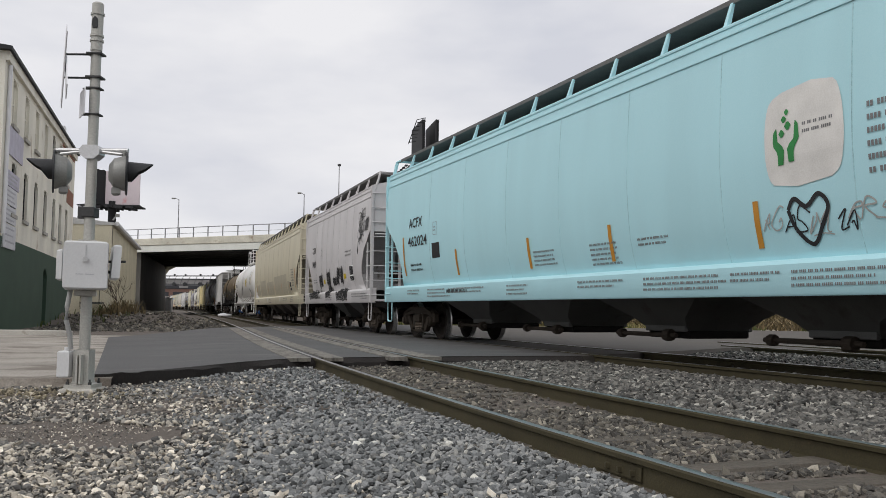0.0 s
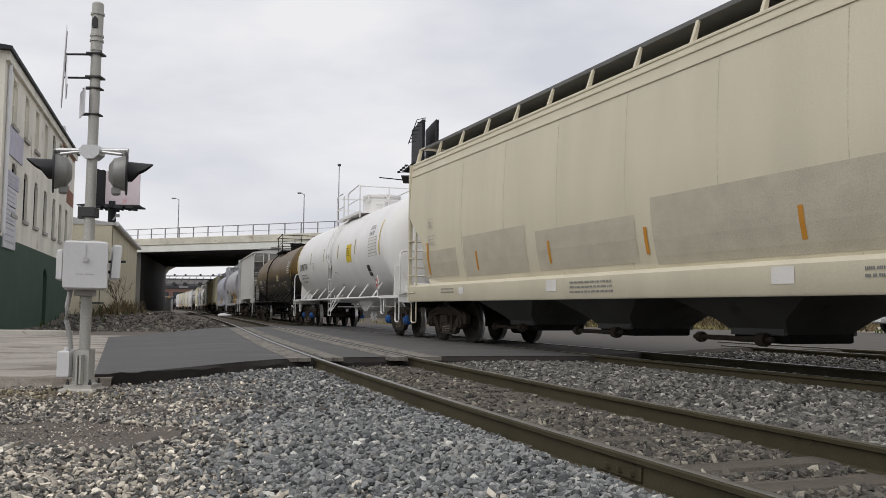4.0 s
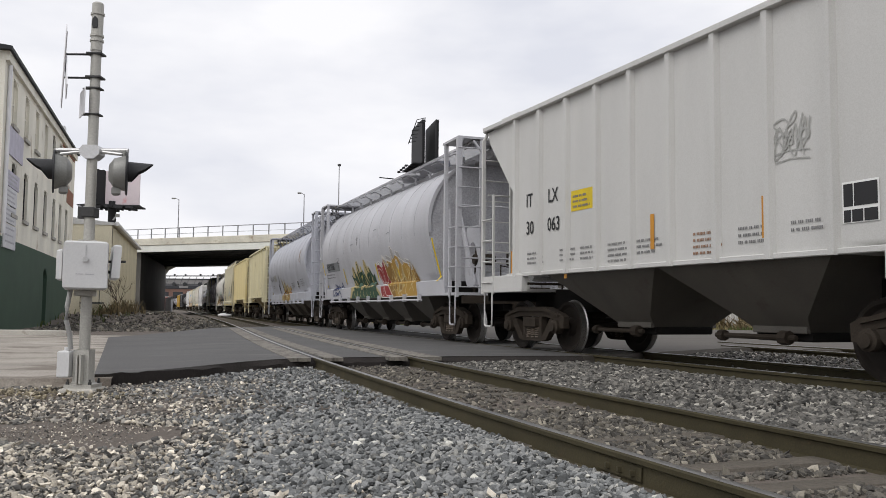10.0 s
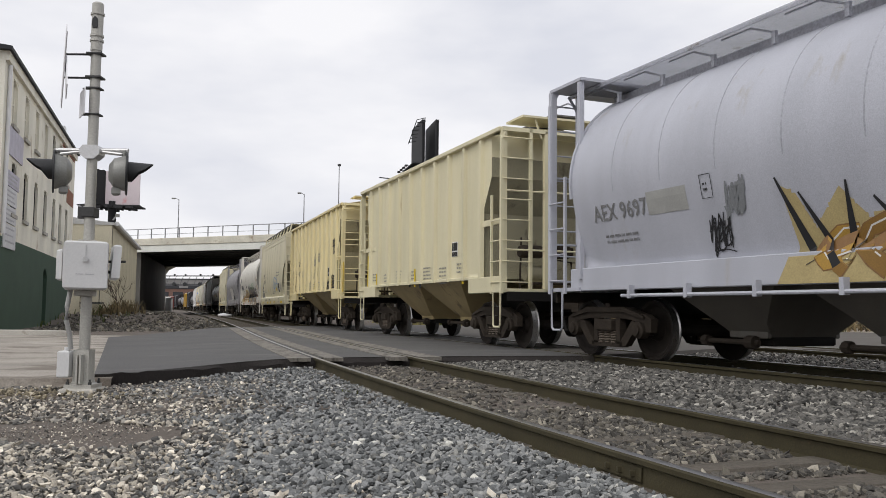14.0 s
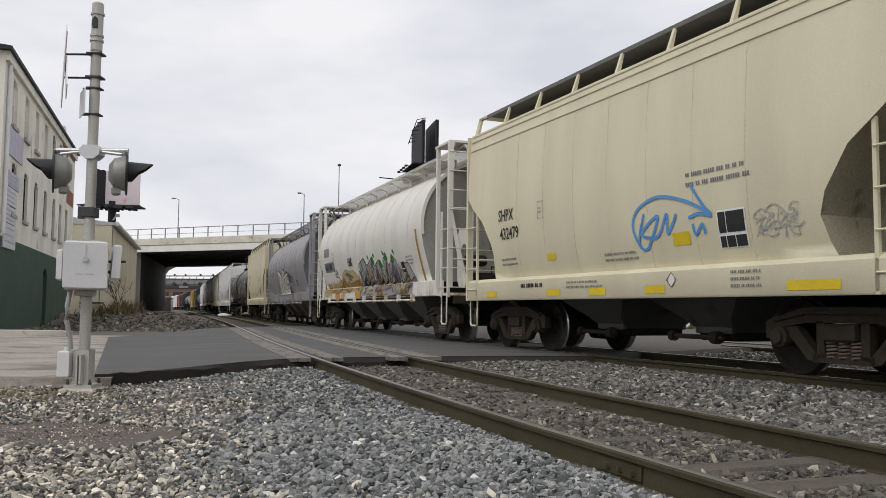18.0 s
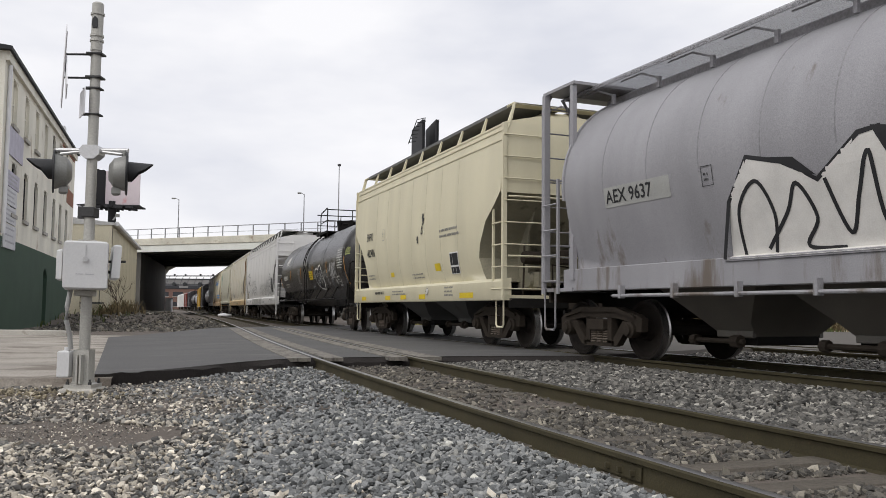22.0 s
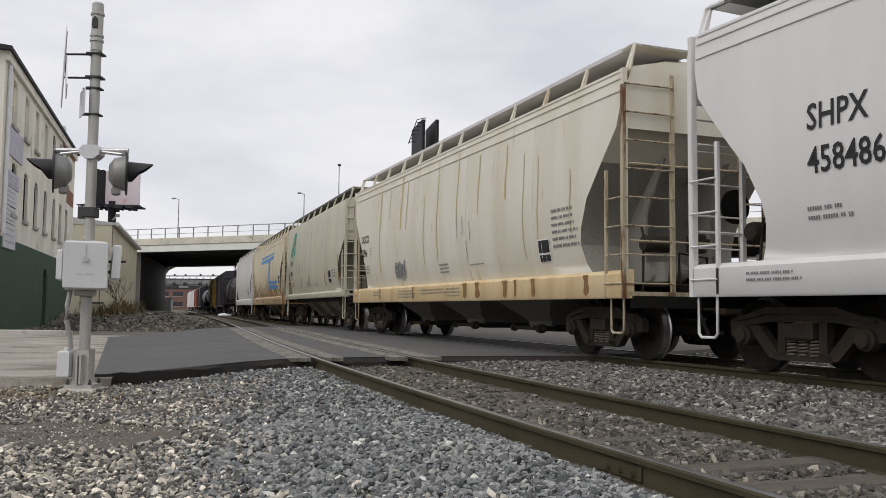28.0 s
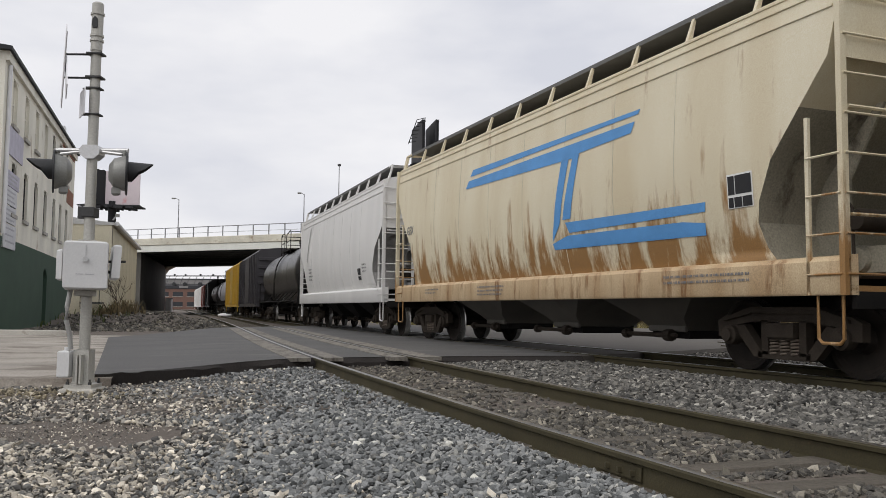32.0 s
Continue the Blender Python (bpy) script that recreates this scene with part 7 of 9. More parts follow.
    g = Geo().lathe([(0.0, 0.0), (0.0, 0.42 * q), (0.36 * q, 0.42 * q), (0.38 * q, 0.46 * q), (0.43 * q, 0.46 * q), (0.46 * q, 0.38 * q), (0.49 * q, 0.0)], "z", 28, (mx, 0, zt - 0.08))
    hatch = c.p("manway", g, trim)
    for k in range(6):
        a = k * math.pi / 3
        part("manway_bolt", Geo().box(mx + 0.45 * q * math.cos(a) - 0.03, mx + 0.45 * q * math.cos(a) + 0.03, 0.45 * q * math.sin(a) - 0.03, 0.45 * q * math.sin(a) + 0.03, zt + 0.2 * q, zt + 0.40 * q), trim, hatch)
    g = Geo().tube([(mx - 0.75, 0.15, zt - 0.05), (mx - 0.75, 0.15, zt + 0.25)], 0.07, 10).tube([(mx - 0.75, 0.15, zt + 0.2), (mx - 0.75, 0.4, zt + 0.2)], 0.05, 8)
    g.lathe([(-0.05, 0.1), (0.22, 0.1), (0.22, 0.06), (0.3, 0.06), (0.3, 0.0)], "z", 12, (mx + 0.75, -0.1, zt))
    c.p("top_valve", g, trim)
    # bottom outlet
    zb = zc - R
    if skid is None:
        g = Geo().prism([(-0.3, zb + 0.02), (0.3, zb + 0.02), (0.15, zb - 0.08), (-0.15, zb - 0.08)], -0.25, 0.25)
        g.lathe([(0.0, 0.05), (0.10, 0.05), (0.12, 0.08), (0.22, 0.08), (0.22, 0.0)], "z", 12, (0.0, 0.0, zb - 0.28))
        for k in range(4):
            g.box(0.45 + 0.16 * k, 0.51 + 0.16 * k, -0.03, 0.03, zb - 0.22, zb + 0.05)
    else:
        g = Geo().prism([(skid - 1.05, zb + 0.06), (skid + 1.05, zb + 0.06), (skid + 0.85, zb - 0.05), (skid + 0.2, zb - 0.32), (skid - 0.2, zb - 0.32), (skid - 0.85, zb - 0.05)], -0.3, 0.3)
        g.lathe([(0.0, 0.0), (0.0, 0.07), (0.05, 0.07), (0.05, 0.12), (0.10, 0.12), (0.10, 0.09), (0.16, 0.09), (0.16, 0.12), (0.21, 0.12), (0.21, 0.10), (0.34, 0.10)], "z", 14, (skid, 0.0, zb - 0.64))
    c.p("bottom_outlet", g, trim)
    g = Geo()
    for y in (-0.25, 0.25):
        g.tube([(-H + 2.6, y, 0.82), (H - 2.6, y, 0.82)], 0.022, 6)
    for k in range(3):
        g.tube([(-2.6 + 0.3 * k, 0.25, zc - R + 0.06), (-2.6 + 0.3 * k, 0.25, 0.80)], 0.02, 6)
    c.p("brake_rigging", g, trim)
    c.trucks(1.5, 1.4, cap=cap)
    c.coupler(0.12)
    return c


def box_car(name, lead, trail, paint, label, slats=0, top=4.55, door=None):
    """Boxcar with ribbed sides and a sliding door."""
    c = Car(name, lead, trail, label, "boxcar")
    H = c.L / 2
    prof = [(1.45, 1.0), (1.45, top - 0.3), (1.3, top - 0.12), (0.0, top)]
    c.skin = lambda z: 1.45
    c.p("body", loft_body(prof, H, lambda z: 0.05), paint, smooth=0.3)
    n = 14
    for i in range(n):
        x = -H + 0.1 + (2 * H - 0.2) * i / (n - 1)
        if abs(x) < 1.6:
            continue
        g = Geo()
        for sy in (-1, 1):
            g.box(x - 0.05, x + 0.05, min(sy * 1.44, sy * 1.52), max(sy * 1.44, sy * 1.52), 1.0, top - 0.32)
        c.p("rib", g, paint)
    g = Geo()
    for sy in (-1, 1):
        g.box(-1.5, 1.5, min(sy * 1.45, sy * 1.54), max(sy * 1.45, sy * 1.54), 1.1, top - 0.4, 0.01)
        for k in range(5):
            g.box(-1.5, 1.5, min(sy * 1.53, sy * 1.57), max(sy * 1.53, sy * 1.57), 1.3 + k * 0.65, 1.36 + k * 0.65)
    c.p("sliding_door", g, door or paint)
    g = Geo()
    for sx in (-1, 1):
        for k in range(6):
            g.box(min(sx * (H - 0.02), sx * (H + 0.05)), max(sx * (H - 0.02), sx * (H + 0.05)), -1.4, 1.4, 1.2 + k * 0.5, 1.42 + k * 0.5, 0.02)
    c.p("end_corrugation", g, paint)
    g = Geo()
    for sy in (-1, 1):
        g.box(-H, H, min(sy * 1.3, sy * 1.5), max(sy * 1.3, sy * 1.5), 0.82, 1.02)
    c.p("side_sill", g, paint)
    c.p("underframe", Geo().box(-H + 0.1, H - 0.1, -0.4, 0.4, 0.7, 1.0), M_BLACK)
    for sx in (-1, 1):
        c.ladder(sx * (H - 0.3), 1.53, 0.9, top - 0.5, paint, 0.4, name="side_ladder")
        c.stirrup(sx * (H - 0.3), paint, 0.42, 0.9)
    c.trucks(1.7, 1.7)
    c.coupler(0.4)
    return c

# ---- the train, from its leading car to the last one seen ----
P_BLUE = coat("pale_blue_paint", (0.455, 0.735, 0.79), var=0.10)
P_GREY = coat("light_grey_paint", (0.60, 0.58, 0.58), var=0.18)
P_TAN = coat("pale_tan_paint", (0.64, 0.59, 0.45), var=0.16)
P_WHITE = coat("white_tank_paint", (0.80, 0.79, 0.77), var=0.10, rough=0.35)
P_BROWN = coat("brown_tank_paint", (0.108, 0.066, 0.018), var=0.3, rough=0.45, low=((0.018, 0.016, 0.014), 2.25, 0.5))
P_LTGREY = coat("off_white_paint", (0.56, 0.555, 0.535), var=0.15)
P_SILVER2 = coat("bluish_grey_paint", (0.46, 0.47, 0.52), var=0.25, rust=(0.38, 0.36, 0.35), at=0.62)
P_SILVER = coat("silver_grey_paint", (0.47, 0.47, 0.495), var=0.3, scale=0.5)
P_YEL = coat("faded_yellow_paint", (0.70, 0.645, 0.44), var=0.25, rust=(0.40, 0.31, 0.16), at=0.68)
P_YELB = coat("pale_yellow_paint", (0.76, 0.66, 0.38), var=0.2, rust=(0.42, 0.30, 0.13), at=0.7)
P_CREAM = coat("cream_paint", (0.66, 0.61, 0.44), var=0.2)
P_DIRTYW = coat("dirty_white_paint", (0.70, 0.68, 0.62), var=0.2, rust=(0.40, 0.26, 0.11), at=0.68, low_rust=(1.1, 1.9, 0.2))
P_DGREY = coat("weathered_grey_paint", (0.315, 0.31, 0.325), var=0.35, rust=(0.15, 0.125, 0.105), at=0.66, low_rust=(1.0, 2.3, 0.18))
P_BLACK = coat("black_tank_paint", (0.028, 0.026, 0.025), var=0.45, rough=0.30, rust=(0.066, 0.06, 0.055), at=0.62, scale=0.9)
P_WHITE2 = coat("plain_white_paint", (0.70, 0.69, 0.67), var=0.14)
P_RUSTW = coat("rust_streaked_white", (0.66, 0.635, 0.56), var=0.35, rust=(0.47, 0.31, 0.10), at=0.62, tint=(0.56, 0.47, 0.27), low_rust=(0.9, 1.45, 0.24))
P_RUSTW2 = coat("rust_stained_white", (0.66, 0.605, 0.46), var=0.35, rust=(0.30, 0.165, 0.06), at=0.62, tint=(0.55, 0.41, 0.20), low_rust=(1.0, 2.9, 0.31))
P_OLIVE = coat("grey_green_paint", (0.54, 0.52, 0.41), var=0.22)
P_DARKBOX = coat("black_boxcar_paint", (0.035, 0.032, 0.036), var=0.3, rust=(0.08, 0.06, 0.05), at=0.65)
P_YBOX = coat("yellow_boxcar_paint", (0.42, 0.26, 0.03), var=0.3, rust=(0.14, 0.09, 0.05), at=0.6)
P_RED = coat("red_boxcar_paint", (0.20, 0.05, 0.035), var=0.3)
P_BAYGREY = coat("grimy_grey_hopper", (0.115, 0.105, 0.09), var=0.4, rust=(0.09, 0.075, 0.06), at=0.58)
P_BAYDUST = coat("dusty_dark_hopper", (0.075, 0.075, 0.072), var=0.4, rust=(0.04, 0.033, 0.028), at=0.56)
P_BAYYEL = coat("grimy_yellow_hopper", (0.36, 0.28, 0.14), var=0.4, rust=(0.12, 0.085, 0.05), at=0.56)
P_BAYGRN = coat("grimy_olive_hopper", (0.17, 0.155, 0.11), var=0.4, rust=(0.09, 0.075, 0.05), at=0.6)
P_BLUECAP = surface("blue_bearing_paint", (0.02, 0.09, 0.28), 0.5, var=0.2)

P_RUSTSILL = coat("orange_stained_cream", (0.66, 0.53, 0.32), var=0.45, rust=(0.26, 0.12, 0.045), at=0.63, tint=(0.55, 0.33, 0.12), scale=1.3)
P_RUSTSILL2 = coat("brown_stained_cream", (0.56, 0.44, 0.28), var=0.5, rust=(0.25, 0.125, 0.05), at=0.55, tint=(0.38, 0.2, 0.08), scale=1.3)
P_RUSTGEAR = coat("rusty_cream_ironwork", (0.46, 0.39, 0.27), var=0.4, rust=(0.15, 0.07, 0.028), at=0.5, scale=2.0)

CARS = []


def add(c):
    CARS.append(c)
    return c


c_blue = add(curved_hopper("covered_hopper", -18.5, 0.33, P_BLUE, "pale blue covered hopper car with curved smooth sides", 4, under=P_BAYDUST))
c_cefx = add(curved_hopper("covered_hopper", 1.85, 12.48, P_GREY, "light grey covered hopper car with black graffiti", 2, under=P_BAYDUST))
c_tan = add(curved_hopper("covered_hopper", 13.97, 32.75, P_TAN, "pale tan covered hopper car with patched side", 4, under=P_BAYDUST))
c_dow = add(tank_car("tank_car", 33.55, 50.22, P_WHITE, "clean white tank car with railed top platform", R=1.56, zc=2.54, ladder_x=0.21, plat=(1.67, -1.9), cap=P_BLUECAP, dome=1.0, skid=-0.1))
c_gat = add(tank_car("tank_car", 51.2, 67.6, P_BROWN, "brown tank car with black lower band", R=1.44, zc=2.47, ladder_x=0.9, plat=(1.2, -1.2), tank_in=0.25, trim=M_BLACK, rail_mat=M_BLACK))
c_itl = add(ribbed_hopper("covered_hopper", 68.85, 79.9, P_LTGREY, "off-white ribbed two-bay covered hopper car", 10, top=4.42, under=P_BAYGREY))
c_ax1 = add(round_hopper("covered_hopper", 81.2, 95.56, P_SILVER, "silver-grey cylindrical hopper car with colourful graffiti", under=P_BAYGREY))
c_ax2 = add(round_hopper("covered_hopper", 96.83, 111.57, P_SILVER2, "silver-grey cylindrical hopper car with orange graffiti", under=P_BAYGREY))
c_ye1 = add(ribbed_hopper("covered_hopper", 113.35, 123.7, P_YEL, "faded yellow ribbed covered hopper car", 10, under=P_BAYYEL, open_top=True))
c_ye2 = add(ribbed_hopper("covered_hopper", 126.2, 137.4, P_YELB, "faded yellow ribbed covered hopper car with black graffiti", 11, under=P_BAYYEL, open_top=True))
c_479 = add(curved_hopper("covered_hopper", 138.85, 149.4, P_CREAM, "cream covered hopper car with blue scrawl", 2, under=P_BAYDUST))
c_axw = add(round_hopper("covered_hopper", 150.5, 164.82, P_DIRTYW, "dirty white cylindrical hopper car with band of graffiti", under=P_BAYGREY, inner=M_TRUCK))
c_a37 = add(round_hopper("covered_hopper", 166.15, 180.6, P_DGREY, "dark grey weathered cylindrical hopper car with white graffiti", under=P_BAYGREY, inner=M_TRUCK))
c_486 = add(curved_hopper("covered_hopper", 182.0, 192.9, P_CREAM, "cream covered hopper car with yellow reflector plates", 2, under=P_BAYDUST))
c_gln = add(tank_car("tank_car", 193.9, 210.0, P_BLACK, "black tank car with white graffiti", R=1.52, zc=2.37, ladder_x=-0.05, ladder_foot=0.93, ladder_lean=0.13, plat=(0.45, -1.8), tank_in=0.4, trim=M_BLACK, rail_mat=M_BLACK))
c_458 = add(curved_hopper("covered_hopper", 211.2, 228.2, P_WHITE2, "white covered hopper car with outlined graffiti", 4, deep=True, under=P_BAYDUST))
c_occ = add(curved_hopper("covered_hopper", 229.6, 244.68, P_RUSTW, "rust-streaked cream covered hopper car", 3, gear=P_RUSTGEAR, deep=True, grate=P_GREY, sill_paint=P_RUSTSILL, under=P_BAYGREY))
c_ash = add(curved_hopper("covered_hopper", 245.95, 258.75, P_OLIVE, "grey-green covered hopper car with green emblem", 3, lines=False, sill=(1.14, 1.36), under=P_BAYGRN))
c_tlo = add(curved_hopper("covered_hopper", 260.1, 274.6, P_RUSTW2, "rust-stained white covered hopper car with blue striped emblem", 3, deep=True, sill_paint=P_RUSTSILL2, under=P_BAYGREY))
c_wh2 = add(curved_hopper("covered_hopper", 275.8, 289.0, P_WHITE2, "white covered hopper car with plain side", 3))
add(tank_car("tank_car", 290.0, 305.5, P_BLACK, "black tank car with faded side patch", R=1.42, zc=2.42, trim=M_BLACK, rail_mat=M_BLACK))
add(box_car("boxcar", 307.0, 320.5, P_DARKBOX, "black boxcar with corrugated end"))
add(box_car("boxcar", 322.0, 336.5, P_YBOX, "faded yellow boxcar with rusty door"))
add(tank_car("tank_car", 338.0, 353.0, P_DGREY, "dark grey tank car far down the train", R=1.42, zc=2.42, trim=M_BLACK, rail_mat=M_BLACK))
add(tank_car("tank_car", 354.5, 369.5, P_BLACK, "black tank car far down the train", R=1.42, zc=2.42, trim=M_BLACK, rail_mat=M_BLACK))
add(box_car("boxcar", 371.0, 386.5, P_DARKBOX, "dark boxcar far down the train"))
add(box_car("boxcar", 388.0, 403.5, P_RED, "dull red boxcar far down the train"))
add(box_car("boxcar", 405.0, 420.5, P_WHITE2, "white boxcar far down the train"))
add(box_car("boxcar", 422.0, 437.5, P_WHITE2, "white boxcar far down the train"))

# ---- lettering, decals and graffiti on the cars ----
INK = {k: surface("spray_" + k, c, 0.55, var=0.25, scale=3) for k, c in {
    "black": (0.02, 0.02, 0.022), "white": (0.72, 0.70, 0.66), "green": (0.03, 0.075, 0.045), "lime": (0.32, 0.36, 0.08), "red": (0.28, 0.03, 0.03), "gold": (0.42, 0.25, 0.05),
    "cream": (0.60, 0.52, 0.30), "blue": (0.07, 0.16, 0.42), "sky": (0.10, 0.30, 0.62), "navy": (0.03, 0.04, 0.12), "brown": (0.24, 0.13, 0.05), "grey": (0.22, 0.23, 0.24), "violet": (0.15, 0.12, 0.19),
    "teal": (0.02, 0.34, 0.24), "orange": (0.55, 0.26, 0.04), "rose": (0.29, 0.17, 0.11), "leaf": (0.03, 0.24, 0.06), "yellow": (0.68, 0.50, 0.02), "tan": (0.50, 0.46, 0.36), "sand": (0.45, 0.36, 0.17), "ochre": (0.26, 0.145, 0.035), "stain": (0.53, 0.44, 0.22), "dust": (0.36, 0.35, 0.34), "faint": (0.38, 0.38, 0.36)}.items()}


def smooth_path(pts, n=6, closed=False):
    out = []
    P = [Vector(p) for p in pts]
    m = len(P)
    for i in range(m if closed else m - 1):
        a, b, c, d = (P[(i + k) % m] if closed else P[min(max(i + k, 0), m - 1)] for k in (-1, 0, 1, 2))
        for j in range(n):
            t = j / n
            out.append(0.5 * (2 * b + (c - a) * t + (2 * a - 5 * b + 4 * c - d) * t * t + (3 * b - a - 3 * c + d) * t ** 3))
    out.append(P[0] if closed else P[-1])
    return [(p.x, p.y) for p in out]


def ribbon_geo(g, car, pts, w, out, taper=0.0):
    """A painted band along a path; later stretches lie on earlier ones."""
    rows = []
    w0, out0, last = w, out, max(len(pts) - 1, 1)
    for i, (x, z) in enumerate(pts):
        a, b = pts[max(i - 1, 0)], pts[min(i + 1, len(pts) - 1)]
        t = Vector((b[0] - a[0], b[1] - a[1]))
        t = t.normalized() if t.length > 1e-6 else Vector((1, 0))
        w, out = w0 * (1 - taper * (1 - i / last)), out0 + 0.0009 * i / last
        n = Vector((-t.y, t.x)) * w / 2
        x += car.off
        rows.append([(x + n.x, car.skin(z + n.y) + out, z + n.y), (x - n.x, car.skin(z - n.y) + out, z - n.y)])
    g.strip(rows)


def fill_geo(g, car, poly, out, step=0.05):
    """Fills a closed outline on the curved side, band by band."""
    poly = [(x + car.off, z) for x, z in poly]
    zs = [p[1] for p in poly]
    z0, z1 = min(zs), max(zs)
    n = max(2, int((z1 - z0) / step))

    def cuts(z):
        c = []
        for (xa, za), (xb, zb) in zip(poly, poly[1:] + poly[:1]):
            if (za > z) != (zb > z):
                c.append(xa + (z - za) / (zb - za) * (xb - xa))
        return sorted(c)

    for i in range(n):
        a, b = z0 + (z1 - z0) * i / n, z0 + (z1 - z0) * (i + 1) / n
        ca, cb, cm = cuts(a + (1e-4 if i == 0 else 0)), cuts(b - (1e-4 if i == n - 1 else 0)), cuts((a + b) / 2)
        if len(ca) != len(cb) or len(ca) != len(cm):
            ca = cb = cm
        for k in range(0, len(ca) - 1, 2):
            g.weld([(ca[k], car.skin(a) + out, a), (ca[k + 1], car.skin(a) + out, a), (cb[k + 1], car.skin(b) + out, b), (cb[k], car.skin(b) + out, b)], [(0, 1, 2, 3)])


def shape(car, pts, col, name="painted_shape", out=0.010, line=None, lw=0.03, smooth=False, label=""):
    p = smooth_path(pts, 6, True)[:-1] if smooth else list(pts)
    g = Geo()
    fill_geo(g, car, p, out)
    ob = car.p(name, g, INK[col], label, smooth=0)
    if line:
        h = Geo()
        ribbon_geo(h, car, p + p[:1], lw, out + 0.004)
        part("outline", h, INK[line], ob, smooth=0)
    return ob


def stroke(car, pts, col, w=0.03, name="graffiti_stroke", out=0.014, smooth=True):
    g = Geo()
    ribbon_geo(g, car, smooth_path(pts, 7) if smooth else pts, w, out)
    return car.p(name, g, INK[col], smooth=0)


# paths of quick spray strokes in a unit square, left to right
SCRAWLS = [[(0, 0), (0.15, 0.9), (0.5, 1.0), (0.6, 0.6), (0.2, 0.5), (0.8, 0)], [(0.9, 0.9), (0.4, 1), (0.1, 0.7), (0.6, 0.45), (0.8, 0.15), (0.3, 0), (0, 0.15)],
           [(0.1, 1), (0.1, 0), (0.5, 0.7), (0.6, 1), (0.8, 0)], [(0, 0.1), (0.4, 1), (0.8, 0), (0.6, 0.4), (0.2, 0.35)], [(0.8, 0.8), (0.4, 1), (0, 0.5), (0.3, 0), (0.8, 0.2), (0.7, 0.5), (0.4, 0.5)],
           [(0, 1), (0.2, 0.1), (0.6, 0), (0.8, 0.3), (0.9, 1)], [(0, 0.6), (0.5, 1), (0.45, 0), (0.9, 0.1)]]


def scrawl(rng, x, z, w, h, lean):
    """One scrawl set into a cell whose upper left corner as seen is x, z + h / 2."""
    return [(x - w * (px + rng.uniform(-0.17, 0.17)) - lean * h * (pz - 0.5), z + h * (pz - 0.5 + rng.uniform(-0.15, 0.15))) for px, pz in rng.choice(SCRAWLS)]


def tag(car, x, z, w, h, loops, col, seed, lw=0.03):
    """A quick scrawled tag."""
    rng = random.Random(seed)
    g = Geo()
    for i in range(loops):
        k = rng.uniform(0.7, 1.15)
        ribbon_geo(g, car, smooth_path(scrawl(rng, x - w * i / loops, z + h * rng.uniform(-0.08, 0.08), 1.15 * w / loops, h * k, 0.25), 6), lw, 0.011 + 0.0012 * i)
    if rng.random() < 0.4:
        ribbon_geo(g, car, smooth_path([(x - 0.05 * w, z - 0.6 * h), (x - 0.5 * w, z - 0.52 * h), (x - w, z - 0.62 * h)], 5), lw * 0.8, 0.011)
    car.p("graffiti_tag", g, INK[col], smooth=0)


def piece(car, x, z, w, h, n, fills, line, seed, spike=0.0, lw=0.035, inner=1, lean=0.2, thick=None, gloss="white", base=0.009):
    """A graffiti piece: broad interlocking outlined strokes with thin highlights."""
    rng = random.Random(seed)
    for k in range(n):
        cw = w / n
        th = thick or 0.30 * min(cw * 1.2, h)
        path = scrawl(rng, x - cw * k + 0.12 * cw, z, cw * 1.2, (h - th) * rng.uniform(0.85, 1.05), lean + rng.uniform(-0.15, 0.15))
        p = smooth_path(path, 6) if not spike else [q for i in range(len(path) - 1) for q in ((path[i][0] + (path[i + 1][0] - path[i][0]) * u, path[i][1] + (path[i + 1][1] - path[i][1]) * u) for u in (0, 0.25, 0.5, 0.75))] + path[-1:]
        o = base + 0.0028 * (k % 4)
        g, f, e = Geo(), Geo(), Geo()
        ribbon_geo(g, car, p, th + 2 * lw, o, spike * 0.6)
        ribbon_geo(f, car, p, th, o + 0.0010, spike * 0.6)
        ribbon_geo(e, car, [(a - 0.25 * th, b + 0.2 * th) for a, b in p[1:-2]], max(0.012, 0.10 * th), o + 0.0021)
        ob = car.p("graffiti_outline", g, INK[line], smooth=0)
        part("graffiti_fill", f, INK[fills[k % len(fills)] or "white"], ob, smooth=0)
        if inner and gloss:
            part("graffiti_highlight", e, INK[gloss], ob, smooth=0)


def spear(car, tip, foot, w, col, out=0.012):
    """A painted spike from its foot to its tip."""
    g = Geo()
    ribbon_geo(g, car, [(tip[0] + (foot[0] - tip[0]) * u, tip[1] + (foot[1] - tip[1]) * u) for u in np.linspace(0, 1, 7)], w, out, 0.8)
    car.p("graffiti_spike", g, INK[col], smooth=0)


def shards(car, x0, x1, z0, z1, n, cols, line, seed, out=0.011, lw=0.016, crest=None):
    """Interlocking pointed strokes of a wild graffiti piece, each with its outline."""
    rng = random.Random(seed)
    for k in range(n):
        x = x0 + (x1 - x0) * (k + rng.uniform(0.1, 0.9)) / n
        hi = z1 if crest is None else crest(x)
        zb = z0 + (hi - z0) * rng.uniform(0.0, 0.45)
        zt = zb + (hi - zb) * rng.uniform(0.55, 1.1)
        w, lean, bow = rng.uniform(0.07, 0.17), rng.uniform(-0.45, 0.35), rng.uniform(-0.14, 0.14)
        h = zt - zb
        pts = [(x + w, zb), (x + 0.75 * w + 0.5 * lean * h + bow, zb + 0.5 * h), (x + lean * h, zt), (x - 0.75 * w + 0.5 * lean * h + bow, zb + 0.45 * h), (x - w, zb + 0.06)]
        shape(car, pts, rng.choice(cols), "graffiti_stroke", out + 0.0011 * (k % 5), line, lw)


